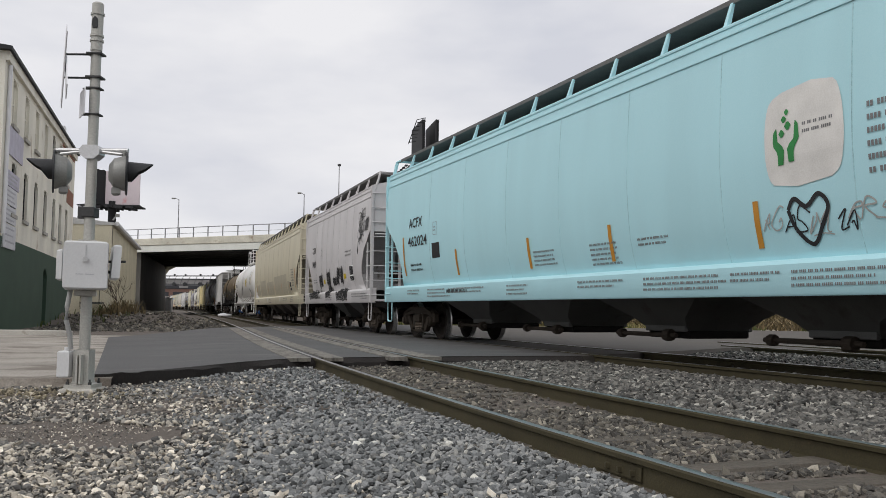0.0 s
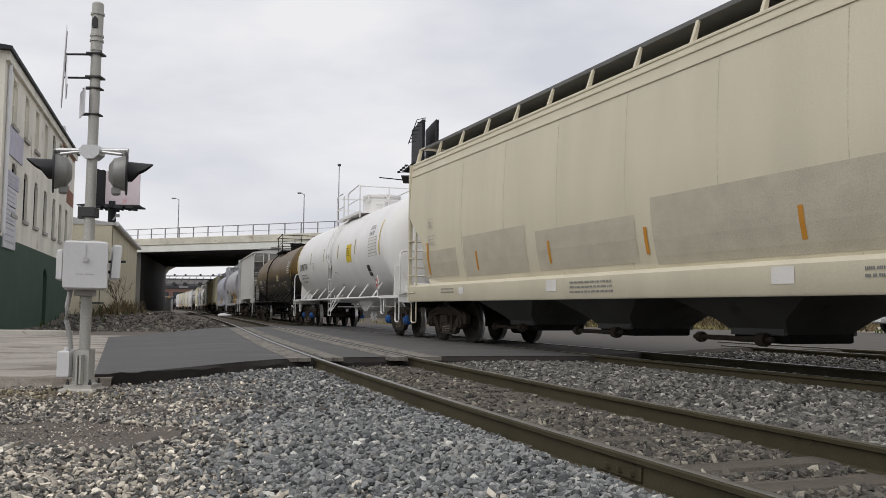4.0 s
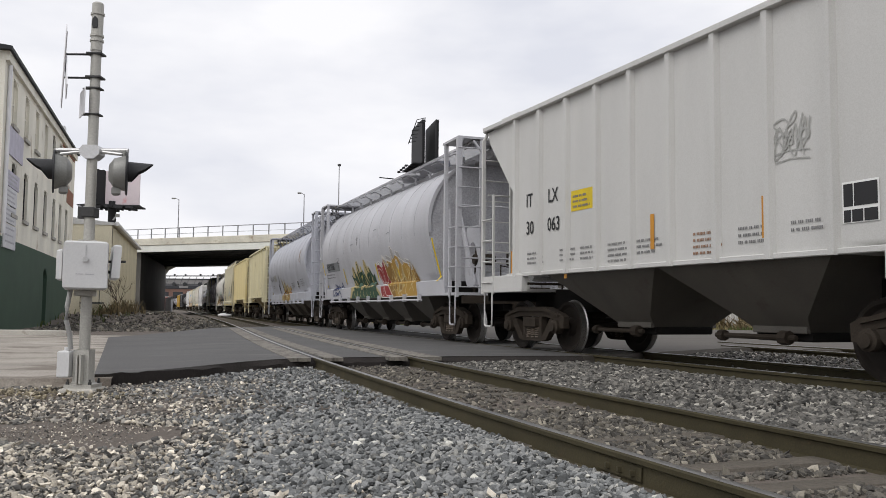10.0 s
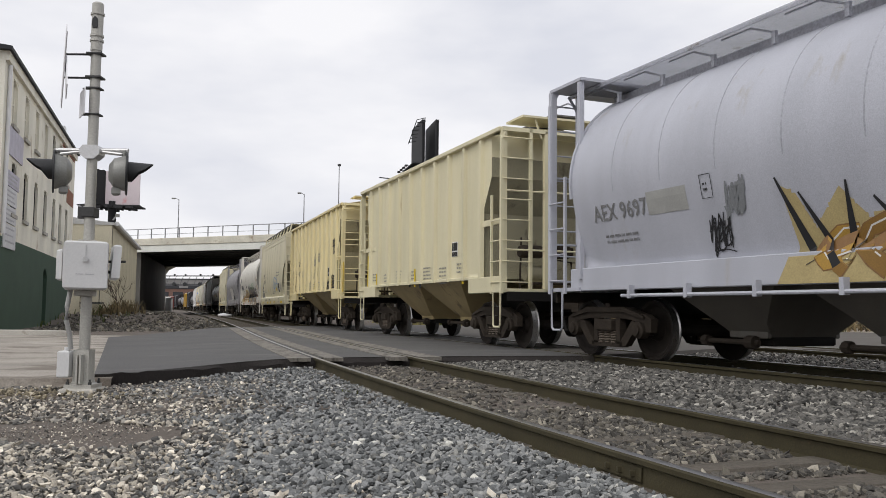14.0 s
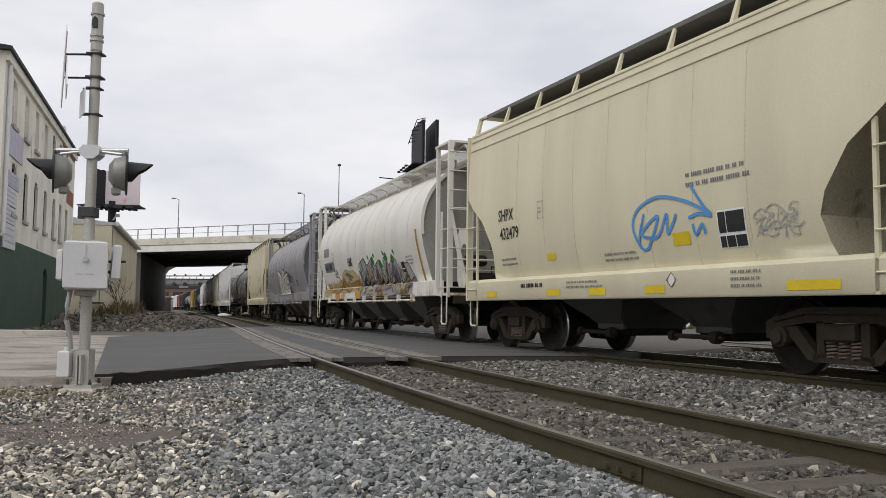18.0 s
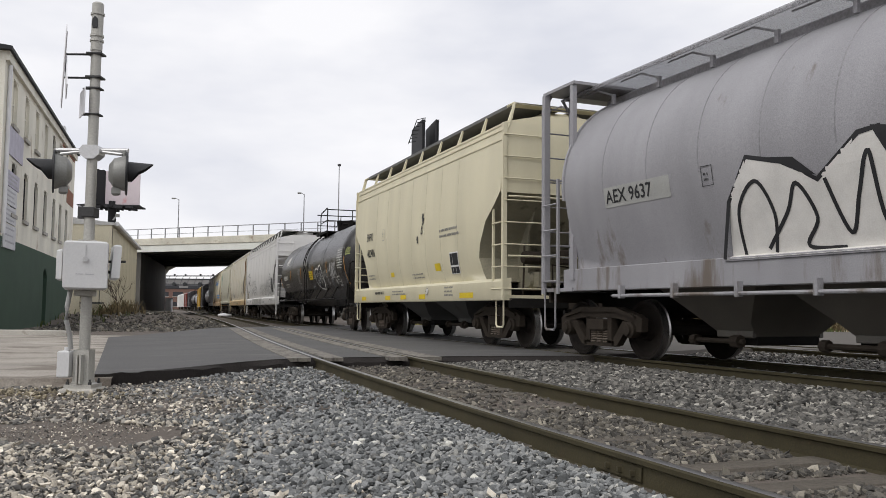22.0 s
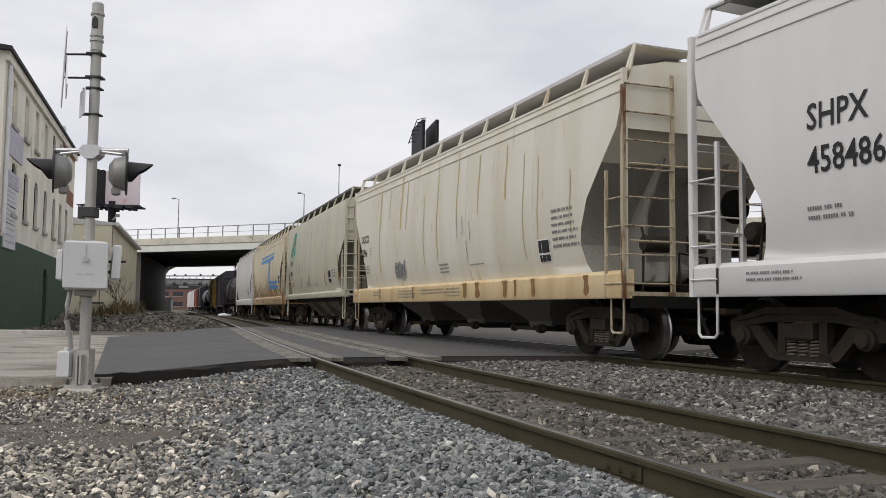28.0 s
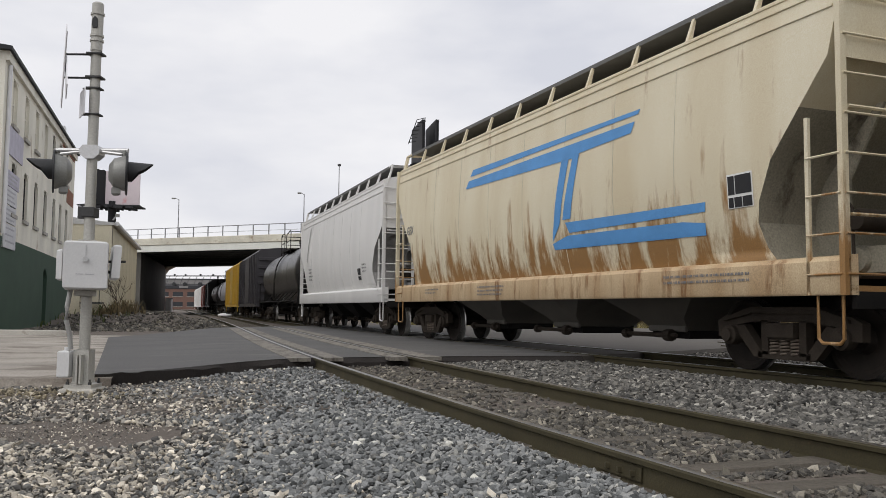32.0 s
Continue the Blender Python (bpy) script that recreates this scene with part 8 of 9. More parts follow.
def frame_box(car, x, z, w, h, mat="black", lw=0.012):
    g = Geo()
    ribbon_geo(g, car, [(x, z), (x - w, z), (x - w, z - h), (x, z - h), (x, z)], lw, 0.012)
    car.p("stencilled_frame", g, INK[mat], smooth=0)
    car.bars(x - 0.04, z - h * 0.35, w - 0.06, 2, 0.04, INK[mat])


def patch(car, x, z, w, h, col, name="paint_patch"):
    return car.plate(name, x, z, w, h, INK[col], 0.006)


def marks(car, a, b, x, za, zb, cap, mat=None, sq=0.86):
    """Reporting mark over number."""
    car.mark(a, x, za, cap / 0.7, mat, "reporting_mark", squeeze=sq)
    car.mark(b, x, zb, cap / 0.7, mat, "car_number", squeeze=sq)


def sill_print(car, xs, seed, mat=None):
    for i, x in enumerate(xs):
        car.bars(x, 1.22, 0.9 + 0.5 * (i % 3), 2 + i % 2, 0.045, mat, seed=seed + i)


def dress():
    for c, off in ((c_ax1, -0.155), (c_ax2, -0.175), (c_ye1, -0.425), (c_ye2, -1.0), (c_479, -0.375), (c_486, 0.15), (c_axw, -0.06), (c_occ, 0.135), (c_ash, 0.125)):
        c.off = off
    c = c_blue
    c.mark("ACFX", 7.47, 2.76, 0.34, None, "reporting_mark", squeeze=1.05), c.mark("462024", 7.54, 2.3, 0.34, None, "car_number", squeeze=1.29)
    patch(c, 5.94, 2.29, 0.47, 0.35, "black", "black_panel")
    frame_box(c, 5.82, 2.77, 0.23, 0.29, "grey")
    c.stripes((7.93,), 1.59, 2.56, 0.08)
    c.stripes((4.565, 1.2, -1.47, -4.6, -7.9), 1.50, 2.06, 0.09)
    c.bars(7.45, 1.86, 0.95, 2, 0.07, M_INK, seed=3)
    shape(c, [(-4.88, 2.35), (-4.86, 3.0), (-5.05, 3.25), (-5.75, 3.30), (-5.95, 3.05), (-5.98, 2.5), (-5.8, 2.2), (-5.1, 2.17)], "white", "badge", 0.008, smooth=True, label="white oval badge")
    for pts in ([(-5.0, 2.85), (-5.04, 2.86), (-5.06, 2.68), (-5.16, 2.62), (-5.14, 2.42), (-5.06, 2.42), (-5.06, 2.56), (-4.98, 2.66)], [(-5.36, 2.9), (-5.32, 2.91), (-5.30, 2.70), (-5.20, 2.62), (-5.22, 2.44), (-5.30, 2.44), (-5.30, 2.58), (-5.38, 2.70)]):
        shape(c, pts, "leaf", "badge_emblem", 0.016)
    for x, z, r in ((-5.12, 2.78, 0.045), (-5.21, 2.86, 0.05), (-5.15, 2.94, 0.04), (-5.19, 3.02, 0.035)):
        shape(c, [(x + r * math.cos(t), z + r * math.sin(t)) for t in np.linspace(0, 2 * math.pi, 11)[:-1]], "leaf", "badge_emblem", 0.016)
    c.bars(-5.42, 2.86, 0.46, 2, 0.05, M_GREYINK, seed=2)
    stroke(c, [(-5.15, 1.9), (-5.25, 2.02), (-5.42, 1.92), (-5.6, 2.04), (-5.72, 1.9), (-5.6, 1.68), (-5.45, 1.5), (-5.25, 1.66), (-5.15, 1.9)], "black", 0.05)
    for i in range(4):
        tag(c, -4.75 - 0.35 * i, 1.8 - 0.03 * i, 0.3, 0.25, 2, "black" if i % 2 else "faint", 30 + i, 0.018)
    tag(c, -6.0, 1.8, 0.7, 0.2, 4, "faint", 40, 0.02)
    c.bars(-6.28, 2.9, 1.3, 6, 0.08, M_GREYINK, seed=6)
    for x, n in ((1.0, 4), (-0.9, 5), (-2.2, 2)):
        c.bars(x, 1.8, 0.9, n, 0.045, M_GREYINK, seed=int(10 + x))
    sill_print(c, (7.6, 6.2, 4.9, 2.0, -0.6, -2.4, -4.2, -5.2), 20, M_GREYINK)
    c.bars(5.0, 1.19, 1.2, 1, 0.10, M_INK, seed=77)

    c = c_cefx
    marks(c, "CEFX", "84389", 3.68, 2.83, 2.30, 0.235)
    frame_box(c, 1.95, 2.9, 0.2, 0.3)
    c.placard(-2.55, 2.12, 0.52)
    patch(c, -1.62, 1.89, 0.34, 0.16, "yellow", "yellow_label"), patch(c, 1.72, 1.78, 0.25, 0.14, "yellow", "yellow_label")
    c.bars(-2.0, 2.62, 1.1, 2, 0.07, M_GREYINK, seed=4)
    c.bars(3.6, 1.84, 0.7, 2, 0.055, M_GREYINK, seed=5)
    for i, (x, z, w, h) in enumerate(((2.51, 1.77, 0.6, 0.42), (1.11, 1.82, 0.61, 0.52), (1.17, 1.36, 0.86, 0.34), (0.12, 1.68, 0.52, 0.25), (-0.47, 1.7, 0.36, 0.21), (-0.64, 1.96, 0.48, 0.31), (-1.21, 1.88, 0.32, 0.53), (4.28, 1.28, 1.81, 0.29), (-0.63, 1.24, 1.15, 0.32), (-1.8, 1.23, 0.55, 0.3))):
        for k in range(4):
            tag(c, x, z + 0.04 * (k - 1.5) * h, w, h * (1 - 0.08 * k), 3 + k % 2, "black", 50 + 5 * i + k, 0.034)
    rng = random.Random(8)
    for k in range(9):
        x, z = -4.17 + 0.20 * math.sin(2.1 * k), 3.27 + 0.10 * (k - 4)
        stroke(c, [(x + 0.22 * math.cos(q * 1.1 + k) * rng.uniform(0.5, 1.2), z + 0.17 * math.sin(q * 1.7 + k) * rng.uniform(0.5, 1.2)) for q in np.linspace(0, 9, 14)], "black", 0.022)
    stroke(c, [(-4.07, 2.87), (-3.89, 2.87), (-3.79, 2.58)], "black", 0.035)
    shape(c, [(-3.79 + 0.06 * math.cos(q), 2.53 + 0.13 * math.sin(q)) for q in np.linspace(0, 6.28, 9)[:-1]], "black", "graffiti_fill", smooth=True)
    for k in range(3):
        tag(c, -4.62, 3.27, 0.42, 0.34, 4, "black", 99 + k, 0.022)
    sill_print(c, (2.6, 1.2, -2.9, -4.2), 60, M_GREYINK)
    c.bars(2.9, 1.18, 0.85, 1, 0.09, M_INK, seed=61)

    c = c_tan
    for x, z, w, h in ((8.4, 2.1, 2.0, 0.6), (6.0, 2.3, 2.8, 0.85), (2.8, 2.15, 3.0, 0.7), (-0.6, 2.35, 4.6, 0.95), (-5.4, 2.0, 0.8, 0.6)):
        patch(c, x, z, w, h, "tan", "repaint_patch")
    c.stripes((-7.9,), 1.56, 2.48), c.stripes((8.1,), 1.56, 2.3)
    c.stripes((-6.0, -3.3, -0.4, 2.4, 5.4), 1.56, 1.95, 0.08)
    c.placard(-6.25, 1.95, 0.42)
    c.bars(-6.8, 2.5, 0.95, 5, 0.07, M_GREYINK, seed=3), c.bars(-6.9, 1.9, 0.6, 2, 0.06, M_GREYINK, seed=9)
    frame_box(c, 8.0, 2.85, 0.3, 0.2, "faint"), frame_box(c, 8.0, 2.45, 0.45, 0.2, "faint")
    patch(c, 2.4, 1.27, 0.35, 0.2, "white", "white_sticker"), patch(c, -2.9, 1.27, 0.35, 0.2, "white", "white_sticker"), patch(c, 6.2, 1.22, 0.25, 0.15, "white", "white_sticker")
    sill_print(c, (7.2, 1.6, -4.2, -6.8), 80, M_GREYINK)

    c = c_dow
    c.mark("DOWX 74104", 6.3, 2.30, 0.36, None, "reporting_mark", squeeze=0.78)
    frame_box(c, 3.5, 2.5, 0.25, 0.25)
    c.bars(6.15, 2.12, 1.5, 2, 0.07, M_GREYINK, seed=1), c.bars(6.15, 1.85, 1.0, 1, 0.06, M_GREYINK, seed=2)
    y = patch(c, -2.42, 2.80, 0.68, 0.56, "yellow", "yellow_label")
    c.bars(-2.5, 2.70, 0.5, 5, 0.035, M_INK, seed=4)
    c.stripes((3.9, 1.36, -1.08, -3.58), 2.45, 2.92, 0.07, surface("olive_reflector", (0.36, 0.30, 0.04), 0.5, var=0.2))
    c.stripes((-6.5, 7.0), 2.26, 3.25, 0.07, INK["yellow"])
    c.mark("SR-9316", -5.30, 3.06, 0.18, M_GREYINK, "stencil_lettering", squeeze=0.9)
    c.mark("FRA-AIP", -5.30, 2.88, 0.18, M_GREYINK, "stencil_lettering", squeeze=0.9)
    patch(c, -5.27, 2.82, 0.95, 0.55, "faint", "stencil_table")
    for i in range(6):
        patch(c, -5.29, 2.80 - 0.09 * i, 0.91, 0.07, "white", "table_line")
    c.placard(-4.85, 2.06, 0.36)
    c.bars(-4.95, 1.62, 0.5, 3, 0.035, M_GREYINK, seed=8), c.bars(-0.4, 2.0, 0.5, 2, 0.03, M_GREYINK, seed=8), c.bars(-0.5, 1.6, 0.5, 2, 0.03, M_GREYINK, seed=5)
    d = part("hazard_placard", Geo().prism([(-6.3, 1.25), (-6.14, 1.48), (-6.3, 1.71), (-6.46, 1.48)], 1.53, 1.54), INK["white"], c.root, "white and red diamond placard")
    part("placard_border", Geo().prism([(-6.3, 1.30), (-6.17, 1.48), (-6.3, 1.66), (-6.43, 1.48)], 1.5405, 1.5425), INK["red"], d)
    part("placard_field", Geo().prism([(-6.24, 1.44), (-6.24, 1.52), (-6.36, 1.52), (-6.36, 1.44)], 1.543, 1.545), INK["white"], d)
    part("placard_post", Geo().tube([(-6.3, 1.52, 1.08), (-6.3, 1.52, 1.5)], 0.02, 6), P_WHITE, c.root)

    c = c_gat
    c.mark("GATX 2802", 5.9, 2.14, 0.34, M_WINK, "reporting_mark", squeeze=0.82)
    c.bars(5.75, 2.0, 1.9, 2, 0.07, M_WINK, seed=3), c.bars(5.5, 1.72, 0.6, 1, 0.04, M_WINK, seed=3), c.bars(3.5, 2.3, 0.5, 2, 0.035, M_WINK, seed=4), c.bars(3.2, 2.05, 0.7, 1, 0.06, M_WINK, seed=4)
    for x in (7.25, 2.85, 1.75, -0.95, -4.85, -7.6):
        c.stripes((x,), 1.65, 2.02 if abs(x) < 7 else 2.5, 0.075, INK["yellow"])
    patch(c, -2.3, 2.42, 0.78, 0.30, "cream", "white_label")
    c.bars(-2.36, 2.36, 0.62, 3, 0.04, M_INK, seed=5)
    frame_box(c, -5.15, 2.02, 0.6, 0.4, "white", 0.035)
    c.bars(-6.3, 2.95, 0.95, 6, 0.06, M_WINK, seed=6)
    for x in (0.6, -0.3, -2.9, -4.0):
        c.bars(x, 1.98, 0.6, 2, 0.035, M_WINK, seed=int(20 + x))
    tag(c, -0.4, 1.55, 0.9, 0.2, 4, "grey", 7, 0.015)
    tag(c, 4.2, 1.6, 0.9, 0.25, 5, "grey", 9, 0.012)

    c = c_itl
    for t, x, z in (("IT", 3.75, 2.62), ("LX", 2.95, 2.62), ("30", 3.75, 2.12), ("063", 2.97, 2.12)):
        c.mark(t, x, z, 0.34, M_INK, "reporting_mark", squeeze=0.85)
    patch(c, 2.18, 2.72, 0.68, 0.34, "yellow", "yellow_label")
    c.bars(2.12, 2.64, 0.55, 3, 0.05, M_GREYINK, seed=3)
    c.placard(-3.32, 2.12, 0.46)
    c.stripes((4.35, 2.4), 1.28, 1.85, 0.09), c.stripes((0.02, -2.15), 1.62, 2.12, 0.09)
    for x, n in ((3.7, 3), (2.55, 3), (1.9, 3), (1.1, 4), (0.35, 3), (-0.9, 4), (-1.75, 3), (-2.6, 2)):
        c.bars(x, 1.78, 0.62, n, 0.05, M_GREYINK if x > -0.5 or x < -1.5 else INK["rose"], seed=int(40 + 3 * x))
    for k in range(3):
        tag(c, -2.35, 2.85 - 0.1 * k, 0.55, 0.3, 3, "faint", 66 + k, 0.02)

    c = c_ax1
    patch(c, 5.96, 2.32, 1.85, 0.3, "grey", "painted_band")
    c.mark("AEX 9668", 5.95, 2.09, 0.30, M_INK, "reporting_mark", squeeze=0.92)
    frame_box(c, 4.2, 2.45, 0.22, 0.3)
    c.bars(6.2, 1.95, 1.6, 2, 0.06, M_GREYINK, seed=3)
    for pts in [[(5.29, 1.51), (5.21, 1.58), (5.07, 1.37), (5.06, 1.55), (4.92, 1.35), (4.92, 1.51), (4.77, 1.38), (4.74, 1.53), (4.68, 1.38), (4.64, 1.47), (4.43, 1.39), (4.39, 1.48), (4.23, 1.51), (4.23, 1.63), (4.09, 1.42), (4.02, 1.47)], [(5.21, 1.41), (5.16, 1.17), (4.86, 1.29), (4.51, 1.25), (4.29, 1.33), (4.14, 1.26), (3.94, 1.08)], [(4.83, 1.19), (4.51, 1.23), (4.35, 1.18)]]:
        stroke(c, pts, "navy", 0.045)
    shape(c, [(2.78, 1.07), (2.62, 1.5), (2.42, 2.05), (2.25, 2.1), (2.0, 1.8), (1.84, 2.22), (1.64, 2.2), (1.5, 1.8), (1.05, 1.75), (0.94, 2.2), (0.76, 2.2), (0.6, 1.97), (0.44, 2.02), (0.2, 1.75), (-0.25, 1.42), (-0.8, 1.2), (-0.95, 1.07)], "sand", "graffiti_halo", 0.006)
    shape(c, [(2.55, 1.07), (2.45, 1.3), (1.9, 1.38), (1.2, 1.34), (0.4, 1.38), (-0.3, 1.33), (-0.85, 1.07)], "green", "graffiti_fill", 0.009)
    for tip, foot, w in (((2.33, 2.03), (1.72, 1.3), 0.17), ((1.73, 2.15), (1.52, 1.3), 0.2), ((1.25, 1.93), (0.6, 1.32), 0.17), ((0.86, 2.1), (0.2, 1.32), 0.12), ((0.48, 1.97), (-0.32, 1.22), 0.24), ((2.55, 1.72), (2.05, 1.62), 0.14), ((2.2, 1.7), (2.12, 1.25), 0.13), ((1.15, 1.7), (0.95, 1.25), 0.13), ((0.3, 1.6), (-0.1, 1.25), 0.12)):
        spear(c, tip, foot, w, "green", 0.0105 + 0.001 * w)
    piece(c, 2.45, 1.58, 2.75, 0.62, 6, ["green"], "black", 12, spike=0.7, lw=0.012, thick=0.13, gloss=None, lean=-0.35, base=0.0125)
    for x in (2.2, 1.85, 1.5, 1.1, 0.7, 0.3, -0.05):
        stroke(c, [(x, 1.36), (x - 0.06, 1.26), (x - 0.02, 1.20), (x - 0.16, 1.10)], "sand", 0.025)
    shape(c, [(-0.48, 1.98), (-0.75, 2.05), (-1.05, 1.93), (-1.15, 2.1), (-1.3, 2.05), (-1.35, 1.62), (-1.6, 1.4), (-2.15, 1.07), (-1.0, 1.07), (-0.78, 1.4), (-0.52, 1.7)], "red", "graffiti_fill", 0.009, "white", 0.022)
    shape(c, [(-0.5, 2.04), (-0.8, 2.10), (-1.06, 1.98), (-0.98, 1.92), (-0.76, 2.0)], "dust", "graffiti_fill", 0.012, "white", 0.018)
    for pts in ([(-0.6, 1.9), (-0.7, 1.6), (-0.95, 1.45), (-0.9, 1.8), (-0.65, 1.9)], [(-1.0, 1.9), (-1.05, 1.5), (-1.3, 1.5)], [(-0.8, 1.45), (-1.15, 1.4), (-1.4, 1.15), (-1.75, 1.1)], [(-1.15, 1.35), (-1.2, 1.15), (-1.05, 1.1)]):
        stroke(c, pts, "white", 0.02)
    shape(c, [(-1.2, 2.2), (-1.5, 2.1), (-2.06, 2.0), (-2.12, 2.36), (-2.27, 2.38), (-2.36, 2.1), (-2.45, 2.2), (-2.9, 2.05), (-3.2, 1.95), (-3.6, 1.9), (-3.9, 1.6), (-4.1, 1.3), (-4.2, 1.07), (-2.1, 1.07), (-1.62, 1.38), (-1.38, 1.64)], "gold", "graffiti_fill", 0.010, "white", 0.022)
    shape(c, [(-1.38, 1.64), (-1.3, 2.0), (-1.9, 2.0), (-1.95, 1.55), (-2.4, 1.07), (-2.12, 1.08), (-1.64, 1.38)], "ochre", "graffiti_fill", 0.0115, "cream", 0.015)
    for pts in ([(-1.18, 2.26), (-1.45, 2.16), (-1.72, 1.92), (-1.54, 1.90)], [(-1.58, 2.24), (-2.0, 2.14), (-2.0, 2.03), (-1.58, 2.12)], [(-2.05, 2.44), (-2.24, 2.42), (-2.36, 2.12), (-2.16, 2.08)], [(-2.5, 2.30), (-2.82, 2.24), (-3.08, 1.92), (-2.9, 1.9)], [(-2.35, 2.0), (-2.5, 2.08), (-2.62, 1.94), (-2.5, 1.8)], [(-3.2, 2.05), (-3.55, 2.0), (-3.75, 1.75), (-3.58, 1.75)]):
        shape(c, pts, "dust", "graffiti_fill", 0.0125, "white", 0.016)
    shards(c, -1.9, -4.0, 1.12, 1.95, 13, ["gold", "ochre", "gold", "sand"], "cream", 21, out=0.0128)
    for pts in ([(-2.0, 1.95), (-2.2, 1.5), (-2.55, 1.2), (-2.7, 1.1)], [(-2.7, 1.3), (-2.9, 1.1)], [(-2.4, 1.9), (-2.3, 1.6), (-2.5, 1.4)], [(-3.1, 1.9), (-3.3, 1.5), (-3.2, 1.2), (-3.45, 1.1)], [(-3.5, 1.8), (-3.7, 1.4), (-3.9, 1.2)]):
        stroke(c, pts, "cream", 0.02)
    c.stripes((6.55, -5.55), 1.40, 2.4, 0.10, INK["yellow"]), c.stripes((3.6, 1.4, -0.35, -2.4), 1.55, 2.05, 0.09, INK["yellow"])
    for x, z in ((2.2, 2.75), (1.5, 2.9), (-0.5, 3.0), (-1.9, 2.8)):
        stroke(c, [(x, z), (x - 0.35, z + 0.02)], "grey", 0.02)
    stroke(c, [(1.35, 2.7), (1.36, 3.02)], "black", 0.03)

    c = c_ax2
    c.mark("AEX 9697", 6.1, 2.12, 0.34, M_GREYINK, "reporting_mark", squeeze=0.95)
    patch(c, 4.75, 2.42, 0.85, 0.32, "faint", "painted_band")
    frame_box(c, 3.6, 2.5, 0.2, 0.3)
    shape(c, [(2.45, 1.07), (2.2, 1.5), (2.3, 2.2), (2.1, 2.1), (1.9, 1.7), (1.5, 2.1), (1.2, 1.75), (0.6, 1.9), (0.2, 1.6), (-0.3, 1.4), (-0.6, 1.07)], "sand", "graffiti_halo", 0.006)
    for tip, foot, w in (((2.35, 2.3), (1.95, 1.3), 0.14), ((2.05, 2.1), (1.6, 1.25), 0.12), ((1.4, 2.15), (1.45, 1.3), 0.14), ((1.1, 1.95), (0.55, 1.25), 0.14)):
        spear(c, tip, foot, w, "black")
    piece(c, 1.9, 1.45, 2.3, 0.65, 4, ["gold", "ochre", "sand"], "brown", 37, spike=0.5, lw=0.02, lean=0.4)
    for k in range(3):
        tag(c, 3.2, 2.15, 0.35, 0.35, 4, "grey", 50 + k, 0.03)
        tag(c, 3.6, 1.75, 0.4, 0.4, 3, "black", 60 + k, 0.02)
    c.placard(-2.6, 1.95, 0.32)
    for x, z, n in ((5.9, 1.9, 2), (-0.8, 1.9, 3), (-3.6, 2.0, 4), (-3.9, 1.5, 1)):
        c.bars(x, z, 0.9, n, 0.05, M_GREYINK, seed=int(x * 7 + 70))
    tag(c, -4.0, 3.0, 0.3, 0.5, 2, "brown", 71, 0.03)

    for c, sd in ((c_ye1, 5), (c_ye2, 9)):
        c.placard(-2.0, 2.23, 0.34)
        for i in range(7):
            c.bars(4.3 - 1.1 * i, 1.75 - 0.05 * (i % 2), 0.6, 3 + i % 3, 0.05, M_GREYINK, seed=sd + i)
        c.stripes((4.0, 0.6, -2.6), 1.3, 1.75, 0.12, INK["yellow"])
        c.stripes((4.9, -4.6), 1.3, 2.3, 0.12, INK["yellow"])
    c_ye1.plate("black_panel", 1.0, 1.62, 0.14, 0.32, M_INK), c_ye1.plate("black_panel", 0.2, 1.58, 0.14, 0.32, M_INK)
    c = c_ye2
    c.mark("GACX", 4.6, 2.54, 0.30, M_INK, "reporting_mark", squeeze=0.85), c.mark("40 3", 4.58, 2.12, 0.30, M_INK, "car_number", squeeze=0.85)
    c.mark("60", 0.79, 2.39, 0.72, M_GREYINK, "chalk_number", squeeze=0.75), c.mark("King!", -0.05, 2.52, 0.5, M_GREYINK, "chalk_word", squeeze=0.75)
    for x, za, zb in ((-3.36, 2.39, 1.42), (-1.57, 1.89, 1.4), (1.21, 1.97, 1.4)):
        c.stripes((x + 0.06,), zb, za, 0.13, INK["yellow"])
    for i, (x, z, w, h, col, lw) in enumerate(((-2.84, 3.07, 0.43, 0.26, 'black', 0.04), (-2.97, 2.85, 0.33, 0.3, 'black', 0.035), (-2.68, 1.82, 0.62, 0.27, 'black', 0.045), (-2.68, 1.6, 0.61, 0.23, 'black', 0.045), (-1.86, 1.58, 0.57, 0.35, 'black', 0.05), (0.82, 1.96, 0.86, 0.6, 'black', 0.025), (1.43, 2.13, 0.6, 0.38, 'black', 0.02), (1.75, 1.66, 0.44, 0.36, 'grey', 0.02), (5.55, 1.88, 0.68, 0.79, 'brown', 0.025), (3.67, 2.18, 0.61, 0.35, 'faint', 0.02))):
        tag(c, x, z, w, h, 3, col, 100 + i, lw)
        if lw > 0.03:
            tag(c, x + 0.03, z - 0.02, w, h * 0.8, 2, col, 140 + i, lw)

    for c, no, x, za, zb, xp, zp, xl, xr in ((c_479, "432479", 4.09, 2.43, 2.08, -2.05, 2.01, 2.33, -1.13), (c_486, "432486", 3.89, 2.71, 2.24, -2.75, 2, 1.74, -1.74)):
        c.mark("SHPX", x, za, 0.31, None, "reporting_mark", squeeze=0.82), c.mark(no, x - 0.04, zb, 0.31, None, "car_number", squeeze=0.82)
        frame_box(c, x - 1.55, za + 0.22, 0.2, 0.30, "grey")
        c.placard(xp, zp, 0.5)
        patch(c, xr, 1.80, 0.36, 0.17, "yellow", "yellow_label"), patch(c, xl, 1.72, 0.28, 0.12, "yellow", "yellow_label")
